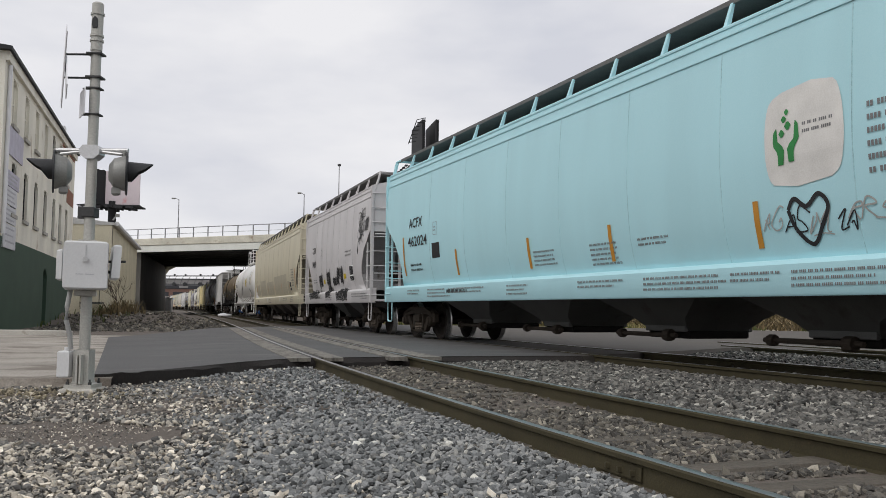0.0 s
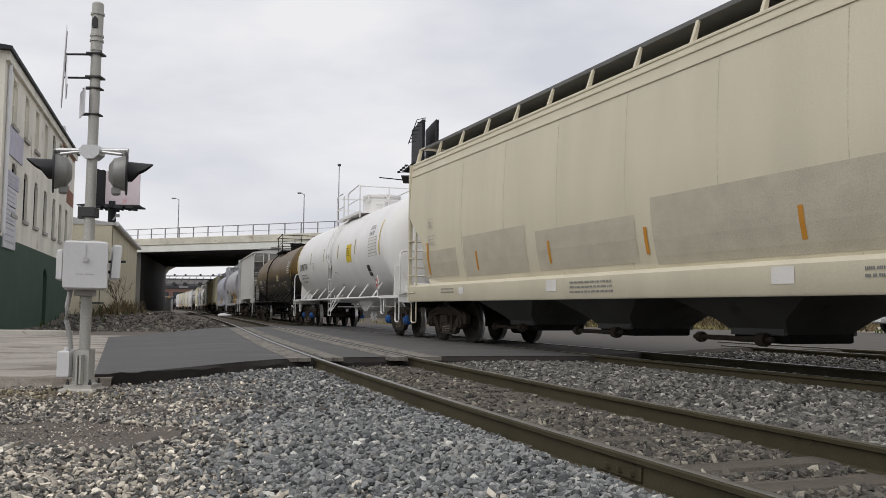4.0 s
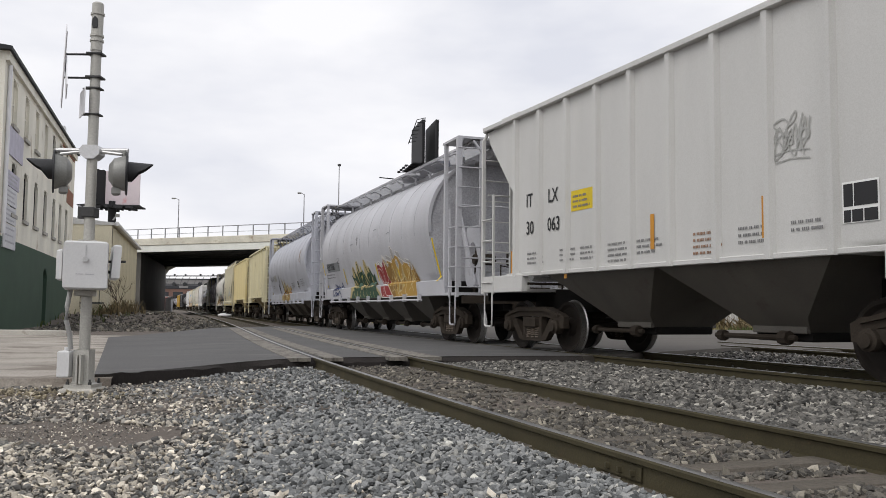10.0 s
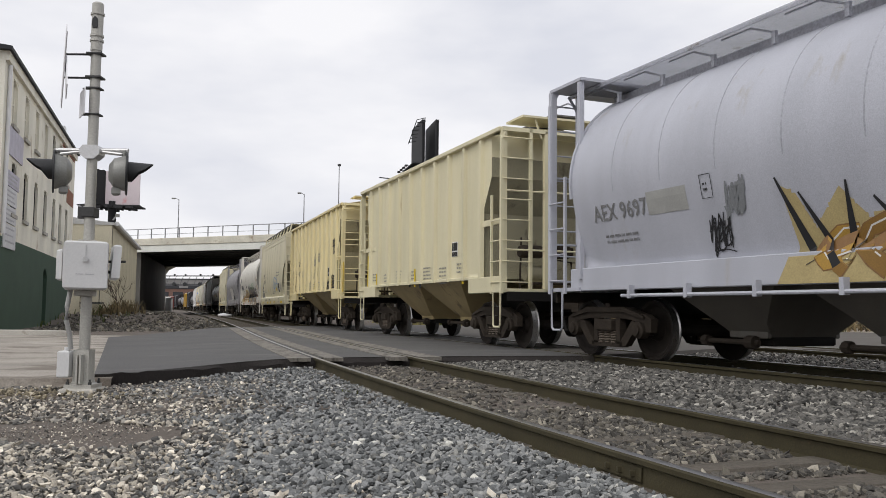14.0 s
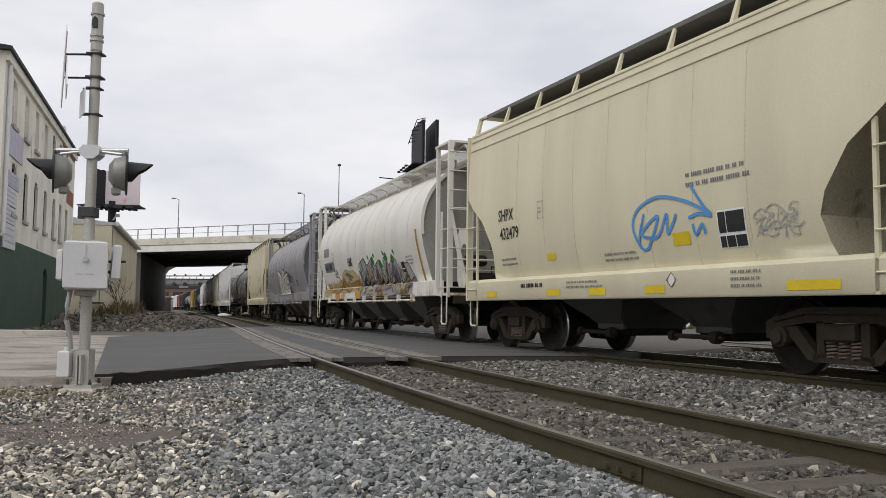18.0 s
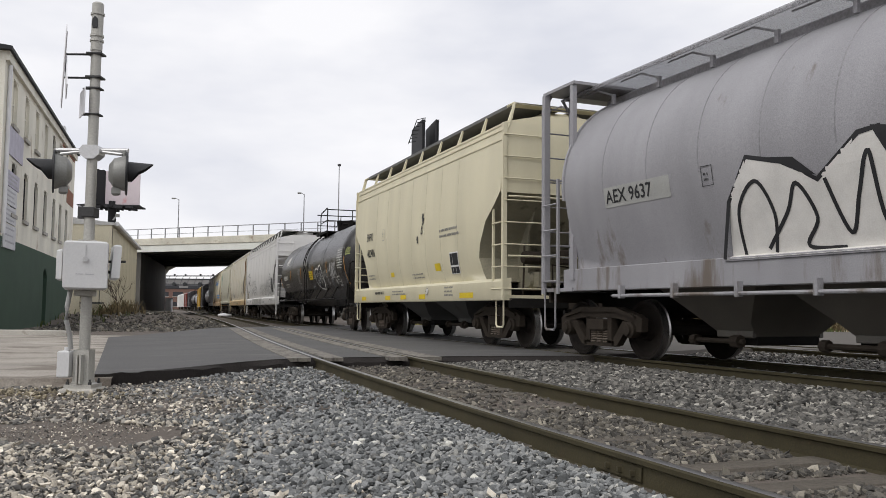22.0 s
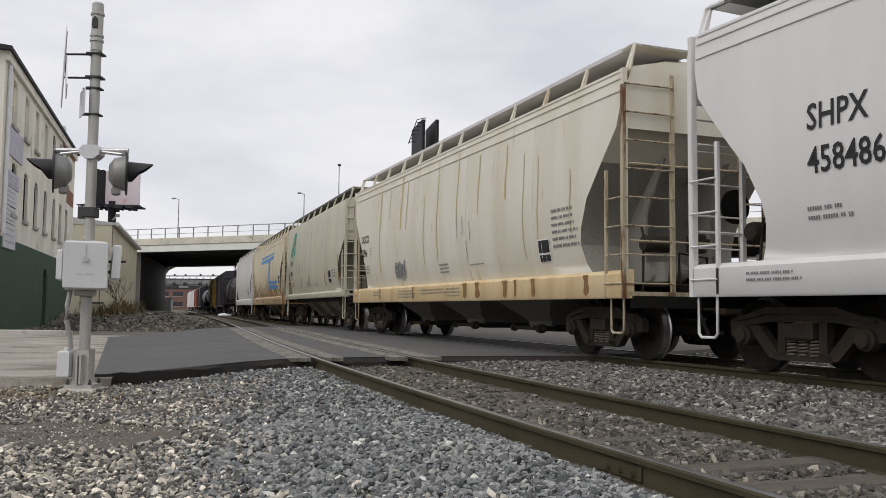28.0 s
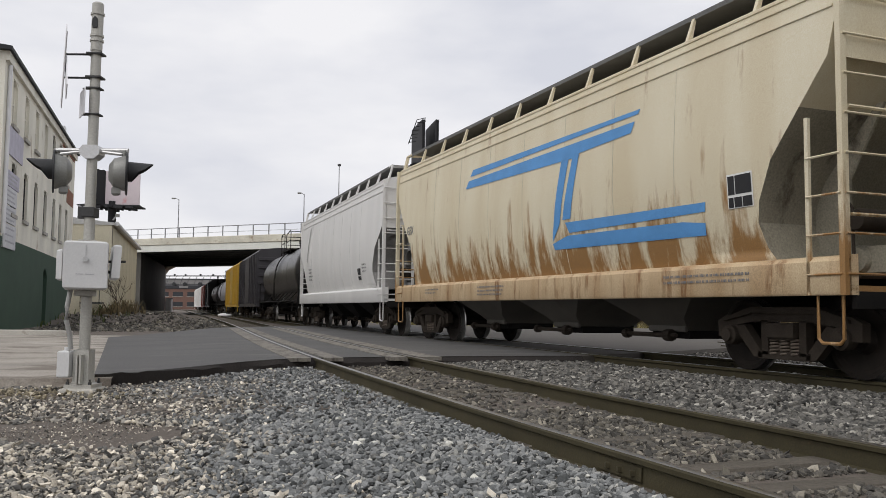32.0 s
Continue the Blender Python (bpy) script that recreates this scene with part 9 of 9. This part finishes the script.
        c.bars(xp + 0.55, zp + 0.55, 1.35, 2, 0.075, M_GREYINK, seed=4), c.bars(x, 1.72, 0.7, 2, 0.055, M_GREYINK, seed=5), c.bars(xr + 1.7, 1.62, 0.9, 2, 0.05, M_GREYINK, seed=6)
        for u in (x + 0.55, x - 1.85, x - 3.2, x - 4.65, x - 7.3):
            patch(c, u, 1.10, 0.45 if u > x - 7 else 0.75, 0.11, "yellow", "amber_plate")
        c.bars(x - 0.9, 1.22, 0.95, 1, 0.10, M_INK, seed=7), c.bars(x - 2.5, 1.22, 1.2, 2, 0.045, M_GREYINK, seed=8), c.bars(x - 6.4, 1.25, 0.6, 3, 0.05, M_GREYINK, seed=9)
        shape(c, [(x - 5.25 + 0.1 * math.cos(q), 1.17 + 0.1 * math.sin(q)) for q in (0, 1.57, 3.14, 4.71)], "white", "diamond_decal", 0.008, "black", 0.012)
    for pts in [[(-0.4, 1.64), (-0.26, 1.95), (-0.42, 2.2), (-0.9, 2.32), (-1.5, 2.19), (-1.95, 1.98)], [(-1.59, 2.39), (-1.82, 2.1), (-1.95, 1.97), (-1.72, 2.01), (-1.51, 1.97)], [(-0.55, 2.12), (-0.38, 1.73), (-0.56, 1.63), (-0.87, 2.06), (-0.45, 1.84), (-0.82, 1.78), (-1.06, 2.07), (-1.05, 1.8), (-1.27, 2.05)], [(-1.58, 1.89), (-1.63, 1.75), (-1.77, 1.87), (-1.81, 1.74)]]:
        stroke(c_479, pts, "sky", 0.045)
    for i, (x, z) in enumerate([(-1.04, 2.97), (-1.07, 2.84), (-0.97, 2.65), (-0.65, 2.44)]):
        tag(c_486, x + 0.04, z, 0.12, 0.14, 2, "black", 18 + i, 0.025)
    for k in range(3):
        tag(c_479, -2.7, 1.9 - 0.1 * k, 0.7, 0.15, 4, "faint", 28 + k, 0.015)

    c = c_axw
    patch(c, 5.6, 2.86, 0.8, 0.3, "grey", "painted_band"), patch(c, 5.75, 2.36, 1.5, 0.34, "grey", "painted_band")
    c.mark("AEX 968", 5.62, 2.10, 0.3, M_INK, "reporting_mark", squeeze=0.95)
    frame_box(c, 4.35, 2.62, 0.2, 0.35)
    shape(c, [(6.1, 1.16), (6.02, 1.5), (5.6, 1.62), (5.2, 1.52), (4.7, 1.62), (4.2, 1.58), (3.9, 1.74), (3.6, 1.72), (3.25, 1.95), (2.75, 2.03), (2.3, 1.98), (1.9, 2.0), (1.5, 1.88), (1.1, 1.66), (0.86, 1.45), (0.9, 1.22), (2.0, 1.3), (3.0, 1.24), (4.2, 1.32), (5.2, 1.2)], "sand", "graffiti_cloud", 0.005, smooth=True)
    shape(c, [(4.9, 1.32), (4.3, 1.46), (3.7, 1.58), (3.3, 1.78), (2.95, 1.58), (2.4, 1.78), (2.0, 1.6), (1.5, 1.68), (1.05, 1.5), (1.1, 1.3), (1.7, 1.42), (2.3, 1.24), (3.1, 1.38), (3.9, 1.24)], "ochre", "graffiti_cloud", 0.008, smooth=True)
    shape(c, [(3.0, 1.86), (2.6, 1.92), (2.0, 1.78), (1.9, 1.72), (2.5, 1.78)], "violet", "graffiti_cloud", 0.010, smooth=True)
    for pts in ([(2.85, 1.75), (2.4, 1.62), (1.9, 1.66)], [(2.7, 1.6), (2.3, 1.36), (2.0, 1.42)], [(4.2, 1.5), (4.0, 1.3), (3.8, 1.4), (3.6, 1.25)]):
        stroke(c, pts, "dust", 0.05)
    for i in range(4):
        tag(c, 5.9 - 0.5 * i, 1.52, 0.5, 0.3, 2, "ochre", 140 + i, 0.025)
    stroke(c, [(4.35, 2.0), (4.3, 1.85), (3.9, 1.8), (3.5, 1.55), (3.2, 1.3)], "black", 0.03)
    stroke(c, [(6.2, 2.72), (6.45, 2.4), (6.4, 2.0), (6.1, 1.6)], "ochre", 0.04)
    crest = list(zip([0.89, 0.23, -0.06, -0.66, -0.85, -1.41, -1.67, -1.9, -2.12, -2.31, -2.81, -3.03, -3.22, -3.62], [2.13, 2.27, 2.04, 2.23, 1.99, 2.14, 1.94, 2.18, 2.19, 1.94, 2.18, 2.04, 1.7, 1.93]))
    shape(c, [(0.89, 1.10)] + crest + [(-4.0, 1.95), (-4.4, 1.5), (-4.3, 1.10)], "dust", "graffiti_field", 0.006, "black", 0.03)
    roof = lambda x: float(np.interp(-x, [-p[0] for p in crest] + [4.4], [p[1] for p in crest] + [1.6]))
    shards(c, 0.89, -4.2, 1.12, 2.2, 48, ["violet", "rose", "sand", "dust", "tan", "sand", "violet"], "black", 43, 0.009, 0.02, roof)
    shards(c, 0.89, -4.2, 1.10, 1.75, 30, ["sand", "tan", "dust", "rose"], "black", 47, 0.0145, 0.016)
    for x, z in ((-0.74, 2.14), (-1.5, 2.01), (-2.13, 2.18), (-2.73, 2.1)):
        shape(c, [(x + 0.16, z - 0.1), (x + 0.10, z + 0.10), (x - 0.02, z + 0.14), (x - 0.12, z + 0.04), (x - 0.14, z - 0.1)], "leaf", "graffiti_leaf", 0.0075, smooth=True)
    for x, z in ((0.98, 1.86), (0.2, 2.18), (-0.27, 2.26), (-0.91, 2.28), (-1.9, 2.3), (-2.9, 2.28)):
        shape(c, [(x + 0.05, z + 0.04), (x - 0.02, z + 0.09), (x - 0.12, z - 0.02), (x - 0.09, z - 0.08), (x + 0.02, z - 0.06)], "leaf", "graffiti_leaf", smooth=True)
    for k in range(3):
        tag(c, 2.2, 2.25, 0.5, 0.22, 3, "black", 46 + k, 0.025)
    tag(c, 4.2, 2.0, 0.3, 0.2, 2, "black", 51, 0.03)
    shape(c, [(6.7, 2.6), (6.55, 2.85), (6.3, 2.8), (6.4, 2.6)], "gold", "graffiti_fill", smooth=True)
    for x in (4.4, 1.6, -1.0, -3.2):
        patch(c, x, 1.25, 0.7, 0.16, "orange", "amber_plate")
    c.placard(-3.4, 2.0, 0.32)
    c.stripes((-5.0,), 1.45, 2.7, 0.12, INK["gold"])
    c.bars(-3.9, 2.1, 0.7, 3, 0.05, M_GREYINK, seed=3)

    c = c_a37
    patch(c, 5.2, 2.60, 1.55, 0.30, "faint", "painted_band")
    c.mark("AEX 9637", 5.15, 2.36, 0.28, M_INK, "reporting_mark", squeeze=0.95)
    frame_box(c, 3.0, 2.6, 0.2, 0.25)
    shape(c, [(2.75, 1.4), (2.6, 2.1), (2.2, 2.6), (1.6, 2.45), (1.2, 2.2), (0.6, 2.6), (0.35, 2.62), (0.2, 2.3), (-0.4, 2.45), (-0.6, 2.42), (-0.7, 1.85), (-1.35, 1.4)], "white", "graffiti_fill", 0.0085, "black", 0.06)
    for pts in ([(2.5, 1.45), (2.45, 2.0), (2.1, 2.3), (1.9, 1.9), (2.0, 1.45)], [(2.1, 1.5), (1.7, 1.9), (1.5, 2.2), (1.3, 1.8), (1.5, 1.5), (1.0, 1.45)], [(1.1, 2.2), (0.9, 1.6), (0.7, 2.0), (0.5, 2.4), (0.45, 1.7), (0.2, 1.5)], [(0.2, 2.2), (0.0, 1.6), (-0.2, 2.2), (-0.5, 2.2), (-0.45, 1.9), (-0.2, 1.75), (-0.8, 1.5)]):
        stroke(c, pts, "black", 0.05)
    for pts in ([(1.9, 2.55), (1.5, 2.5), (1.2, 2.25), (1.4, 2.3)], [(0.45, 2.65), (0.2, 2.62), (0.12, 2.3), (0.3, 2.35)], [(-0.3, 2.5), (-0.75, 2.45), (-0.8, 1.9), (-0.65, 2.3)]):
        shape(c, pts, "black", "graffiti_fill", 0.012)
    for k in range(3):
        tag(c, -0.95, 2.15, 0.4, 0.4, 3, "black", 55 + k, 0.02)
    c.bars(-1.3, 2.2, 0.9, 3, 0.06, M_INK, seed=3)
    c.placard(-3.0, 2.0, 0.3)

    c = c_gln
    c.mark("GLNX86157", 6.12, 2.04, 0.30, M_WINK, "reporting_mark", squeeze=0.78)
    c.bars(5.95, 1.86, 1.3, 2, 0.06, M_WINK, seed=3)
    for k in range(2):
        tag(c, 5.6, 2.92, 0.95, 0.36, 4, "white", 3 + k, 0.035)
    # long faint scrawl along the belt
    tag(c, -1.6, 2.02, 0.6, 0.2, 3, "faint", 23, 0.022), tag(c, -3.45, 2.02, 1.35, 0.26, 6, "faint", 24, 0.024)
    for k in range(2):
        tag(c, -4.9, 2.08, 1.2, 0.46, 4, "dust", 33 + k, 0.045)
    for x, z, w, h, col, q in ((6.7, 2.45, 0.9, 0.3, "grey", 13), (3.6, 2.2, 0.9, 0.5, "grey", 43), (2.9, 2.6, 0.9, 0.4, "grey", 44), (-3.1, 2.82, 0.9, 0.4, "grey", 64), (-4.8, 1.6, 0.4, 0.45, "grey", 67), (4.4, 1.75, 0.7, 0.25, "grey", 68), (-0.4, 2.75, 0.6, 0.4, "grey", 69), (-7.25, 1.75, 0.35, 0.35, "grey", 70), (-0.9, 1.62, 0.5, 0.2, "grey", 71), (0.3, 2.0, 0.5, 0.4, "grey", 73)):
        tag(c, x, z, w, h, 4, col, q, 0.016)
    tag(c, -7.65, 2.62, 0.75, 0.2, 4, "lime", 63, 0.03)
    stroke(c, [(-4.2, 1.86), (-4.36, 1.9), (-4.4, 1.8), (-4.3, 1.7), (-4.42, 1.64), (-4.5, 1.7)], "dust", 0.05)
    # round throw-up with a busy inside, and a pale figure of two loops
    shape(c, [(-2.05, 1.85), (-2.1, 2.14), (-2.4, 2.27), (-2.7, 2.22), (-3.05, 2.38), (-3.35, 2.25), (-3.5, 1.95), (-3.55, 1.72), (-3.3, 1.6), (-3.1, 1.48), (-2.6, 1.5), (-2.3, 1.56)], "black", "graffiti_fill", 0.008, "white", 0.045, smooth=True)
    for k in range(7):
        tag(c, -2.2 - 0.19 * k, 1.88 + 0.06 * (k % 3), 0.34, 0.5, 2, ("dust", "white", "grey")[k % 3], 160 + k, 0.016)
    for dz, rx, rz in ((2.05, 0.2, 0.15), (1.74, 0.27, 0.19)):
        stroke(c, [(1.85 + rx * math.cos(a), dz + rz * math.sin(a)) for a in np.linspace(0, 2 * math.pi, 13)], "dust", 0.035)
        stroke(c, [(1.85 + 0.5 * rx * math.cos(a), dz + 0.5 * rz * math.sin(a)) for a in np.linspace(0, 2 * math.pi, 11)], "dust", 0.03)
    tag(c, 1.85 + 0.35, 2.32, 0.7, 0.2, 3, "dust", 72, 0.025)
    patch(c, -0.66, 2.22, 0.76, 0.34, "yellow", "yellow_label")
    c.bars(-0.71, 2.16, 0.64, 3, 0.05, M_INK, seed=6)
    for x, z0, z1 in ((4.2, 2.0, 2.45), (7.2, 1.7, 2.3), (1.36, 2.0, 2.45), (-1.5, 2.0, 2.42), (-4.37, 1.94, 2.43), (-7.45, 1.55, 2.45)):
        c.stripes((x,), z0, z1, 0.09)
    c.bars(1.36 - 0.3, 2.08, 0.7, 3, 0.05, M_GREYINK, seed=18), c.bars(-3.7, 1.72, 0.3, 3, 0.04, M_GREYINK, seed=19)
    frame_box(c, -6.27, 2.78, 1.06, 0.56, "dust", 0.014)
    c.bars(-6.31, 2.74, 0.98, 8, 0.05, M_WINK, seed=8)
    frame_box(c, -5.98, 1.85, 0.42, 0.30, "white", 0.03), patch(c, -5.62, 1.76, 0.2, 0.17, "dust", "paper_label")

    c = c_458
    marks(c, "SHPX", "458486", 6.55, 2.74, 2.26, 0.285, sq=0.8)
    frame_box(c, 5.35, 2.76, 0.22, 0.28)
    for pts in [[(5.02, 1.59), (5.14, 1.8), (5.14, 2.03), (5.04, 2.31), (4.9, 2.39), (4.75, 2.3), (4.67, 2.18), (4.76, 2.05), (4.85, 1.86), (4.79, 1.78), (4.59, 1.79)], [(4.67, 2.18), (4.55, 2.33), (4.42, 2.38), (4.29, 2.32), (4.24, 2.16), (4.31, 1.98), (4.46, 1.8), (4.56, 1.65), (4.62, 1.54)], [(4.47, 1.99), (4.38, 2.04), (4.37, 1.97), (4.46, 1.92), (4.47, 1.99)], [(4.24, 2.35), (3.99, 2.26), (3.91, 2.2), (3.76, 2.3), (3.77, 2.22), (3.91, 2.13), (4.09, 2.12), (4.14, 2.02), (3.99, 1.97), (3.89, 1.83), (3.81, 1.72)], [(4.5, 1.81), (4.24, 1.76), (4.24, 1.58), (4.39, 1.73)], [(4.08, 1.93), (3.92, 1.71), (3.74, 1.72), (3.67, 1.89)], [(3.77, 2.26), (3.61, 2.38), (3.43, 2.41), (3.3, 2.3), (3.28, 2.15), (3.34, 1.96), (3.43, 1.84), (3.54, 1.8), (3.63, 1.89), (3.52, 1.95), (3.43, 2.07), (3.49, 2.09)], [(3.69, 1.77), (3.33, 1.81), (3.32, 1.51), (3.42, 1.69), (3.68, 1.61)], [(3.27, 2.3), (3.09, 2.4), (2.92, 2.45), (2.8, 2.43), (2.71, 2.32), (2.72, 2.08), (2.83, 1.88), (3.03, 1.84), (2.79, 1.58)], [(3.02, 2.19), (2.97, 2.25), (2.89, 2.22), (2.85, 2.15), (2.93, 2.07), (3.01, 2.09), (3.02, 2.19)], [(3.28, 1.91), (3.22, 1.68), (2.98, 1.54), (3.19, 1.63), (3.28, 1.6)]]:
        stroke(c, pts, "black", 0.024)
    for pts in [[(2.12, 2.46), (2.26, 2.46), (2.41, 2.39), (2.46, 2.28), (2.42, 2.21), (2.34, 2.23), (2.27, 2.32), (2.13, 2.37), (2.12, 2.46)], [(2.46, 2.1), (2.29, 2.11), (2.11, 2.01), (2.04, 1.87), (2.12, 1.73), (2.35, 1.7), (2.51, 1.81), (2.49, 1.97), (2.46, 2.1)], [(2.46, 1.58), (2.41, 1.71), (2.29, 1.72), (2.23, 1.58)], [(2.2, 1.58), (2.13, 1.7), (2.0, 1.67), (2.0, 1.54)], [(2.43, 1.96), (2.31, 1.99), (2.17, 1.95), (2.1, 1.88)], [(1.8, 1.76), (1.95, 1.84), (2.01, 2.0), (1.98, 2.17), (1.86, 2.33), (1.65, 2.4), (1.46, 2.33), (1.33, 2.16), (1.34, 1.96), (1.44, 1.89)], [(1.77, 2.19), (1.71, 2.27), (1.61, 2.26), (1.58, 2.14), (1.66, 2.02), (1.76, 2.06), (1.77, 2.19)], [(1.72, 1.61), (1.78, 1.72), (1.71, 1.88), (1.5, 1.94), (1.4, 1.8), (1.45, 1.64), (1.61, 1.57), (1.72, 1.61)]]:
        stroke(c, pts, "black", 0.022)
    for k in range(3):
        tag(c, -0.6, 1.85, 3.2, 0.55, 6, "faint", 73 + k, 0.02)
        tag(c, -4.0, 1.9, 2.6, 0.7, 5, "grey", 84 + k, 0.02)
    for k in range(4):
        tag(c, -6.3, 2.0, 0.7, 0.6, 3, "black", 75 + k, 0.04)
    c.bars(6.6, 1.9, 0.6, 2, 0.06, M_GREYINK, seed=3), c.bars(-5.6, 2.6, 0.6, 4, 0.06, M_GREYINK, seed=4)
    c.placard(-6.4, 1.95, 0.4)
    c.bars(5.3, 1.17, 0.95, 1, 0.09, M_INK, seed=5)
    patch(c, 3.84, 1.30, 5.6, 0.33, "faint", "grey_overspray")
    rng = random.Random(31)
    for k in range(70):
        x = 3.82 - 5.55 * (k + rng.random()) / 70
        stroke(c, [(x, 1.315), (x + rng.uniform(-0.01, 0.01), 1.29 - rng.uniform(0.06, 0.3))], "white", rng.uniform(0.02, 0.05), "paint_run", 0.012)
    sill_print(c, (7.5, -2.0, -5.5), 90, M_GREYINK)

    c = c_occ
    marks(c, "OCCX", "5294", 6.42, 2.68, 2.28, 0.22, sq=0.85)
    frame_box(c, 5.5, 2.5, 0.18, 0.25)
    for k in range(3):
        tag(c, 3.3, 1.75, 0.9, 0.4, 5, "grey", 3 + k, 0.025)
    c.bars(0.0, 1.78, 0.7, 3, 0.05, M_GREYINK, seed=3), c.bars(6.2, 2.0, 0.7, 3, 0.05, M_GREYINK, seed=4), c.bars(-1.8, 1.7, 0.9, 1, 0.04, M_GREYINK, seed=4)
    c.placard(-4.95, 1.98, 0.42)
    c.bars(-5.5, 2.45, 0.9, 6, 0.07, M_GREYINK, seed=8)
    for i, (x, za, zb, w) in enumerate(((4.58, 4.14, 1.74, 0.1), (2.72, 4.2, 2.82, 0.11), (2.27, 4.0, 2.78, 0.06), (3.7, 4.17, 3.2, 0.03), (0.04, 4.2, 1.89, 0.04), (-1.19, 4.2, 2.6, 0.05), (0.95, 3.46, 1.81, 0.03), (-2.35, 3.93, 2.7, 0.05), (-3.66, 3.91, 2.85, 0.06), (-4.42, 3.61, 1.69, 0.03), (-4.99, 3.46, 1.56, 0.03), (-6.14, 3.06, 2.0, 0.03))):
        stroke(c, [(x, za), (x - 0.02, (2 * za + zb) / 3), (x + 0.02, (za + 2 * zb) / 3), (x, zb)], "stain", w, "rust_run", 0.006 + 0.0012 * (i % 2))
    for x, z in ((-1.2, 2.7), (-1.5, 2.75), (-1.9, 2.6), (-1.7, 2.2)):
        stroke(c, [(x, z), (x - 0.04, z - 0.3), (x + 0.02, z - 0.4)], "grey", 0.02)
    rng = random.Random(17)
    for i, x in enumerate((-1.62, 4.54, 1.72, -4.07, -4.79, -6.6, -2.27, -3.61)):
        k = (0.13, 0.07, 0.06, 0.06, 0.09, 0.10, 0.14, 0.12)[i]
        shape(c, [(x + k * rng.uniform(0.7, 1.2), 1.33), (x - k * rng.uniform(0.5, 1.0), 1.34), (x - k * rng.uniform(0.4, 0.8), 1.2), (x - k * rng.uniform(0.8, 1.3), 1.06), (x - 0.3 * k, 0.97), (x + 0.6 * k, 1.02), (x + k * rng.uniform(0.3, 0.6), 1.18)], "brown", "rust_patch", 0.005, smooth=True)
    sill_print(c, (5.2, 2.9, 1.2, -0.6), 130, M_GREYINK)

    c = c_ash
    marks(c, "ASHX", "1498", 5.0, 2.62, 2.15, 0.24, sq=0.95)
    g_pts = [(5.02, 2.96), (4.78, 2.96), (4.06, 3.88), (3.98, 3.85), (4.02, 3.35), (4.10, 3.0), (4.02, 2.93), (3.92, 2.93), (3.84, 3.05), (3.72, 3.94), (3.80, 4.06), (3.95, 4.10), (4.12, 4.07), (4.3, 3.9)]
    shape(c, g_pts, "teal", "emblem", 0.010, label="teal slanted emblem")
    stroke(c, [(4.55, 2.98), (4.25, 3.35), (4.1, 3.62)], "teal", 0.10, "emblem_bar")
    frame_box(c, 2.65, 2.5, 0.22, 0.28)
    c.placard(-3.72, 2.12, 0.48)
    c.stripes((5.22,), 1.60, 2.55, 0.08, INK["gold"]), c.stripes((2.3, 0.3, -3.0), 1.58, 2.06, 0.09, INK["gold"]), c.stripes((-5.45,), 1.58, 2.6, 0.10, INK["gold"])
    c.bars(4.8, 1.86, 0.9, 2, 0.06, M_GREYINK, seed=3), c.bars(-4.4, 2.1, 0.7, 3, 0.06, M_GREYINK, seed=5), c.bars(0.9, 1.8, 0.7, 3, 0.04, INK["rose"], seed=6), c.bars(-0.8, 1.7, 0.9, 2, 0.04, M_GREYINK, seed=7)
    for x, z in ((-2.2, 2.75), (-2.9, 3.2), (-2.8, 2.1)):
        stroke(c, [(x, z), (x - 0.5, z + 0.12), (x - 1.0, z + 0.18)], "faint", 0.01)

    c = c_tlo
    for pts in ([(2.30, 3.66), (2.42, 3.53), (-3.58, 3.55), (-3.66, 3.66)], [(2.66, 3.27), (2.46, 3.48), (-3.54, 3.50), (-3.42, 3.31), (-1.98, 3.30), (-2.0, 3.24), (-1.65, 3.24), (-1.60, 3.29)],
                [(-1.42, 3.24), (-1.66, 3.24), (-1.36, 2.18), (-1.08, 1.90)], [(-1.78, 3.24), (-1.98, 3.24), (-1.72, 2.25), (-1.46, 2.25)],
                [(-1.54, 2.20), (-1.66, 2.02), (-5.06, 2.02), (-5.08, 2.15)], [(-1.14, 1.74), (-1.08, 1.88), (-1.6, 1.98), (-5.05, 1.92), (-5.03, 1.72)]):
        shape(c, pts, "sky", "emblem_stripe", 0.009, label="blue emblem stripe")
    c.placard(-5.5, 2.42, 0.44)
    marks(c, "GFX", "58", 6.3, 2.6, 2.2, 0.2, M_GREYINK)
    sill_print(c, (5.0, 2.0, -4.2), 140, M_GREYINK)

    c = c_wh2
    stroke(c, [(4.9, 2.6), (4.6, 3.4), (4.4, 3.9)], "faint", 0.16, "faded_emblem")
    c.placard(-3.6, 2.0, 0.4)
    c.bars(4.6, 2.3, 0.8, 4, 0.08, M_GREYINK, seed=4), c.bars(-4.2, 2.1, 0.6, 3, 0.06, M_GREYINK, seed=5)


dress()

SPEED = 8.6


def car_pose(c, t):
    """Where a car stands: its two trucks ride on the main track."""
    mid = (c.lead + c.trail) / 2 - SPEED * t
    a, b = MAIN.at(mid - c.truck_x), MAIN.at(mid + c.truck_x)
    m = (a + b) / 2
    return pose(m.x, m.y, 0, 0, 0, math.degrees(math.atan2(b.y - a.y, b.x - a.x)))


def motions():
    """The train rolls past at a steady speed, and its wheels turn."""
    for c in CARS:
        walk(c.root, [(t, car_pose(c, t)) for t in np.arange(0, 32.01, 1.0)])
    spin = math.degrees(SPEED / 0.457)
    for c in CARS[:20]:
        for ws, x in c.wheelsets:
            walk(ws, [(t, pose(x, 0, 0.457, 0, -spin * t, 0)) for t in np.append(np.arange(0, 31.99, 2 / 30), 32.0)])


motions()
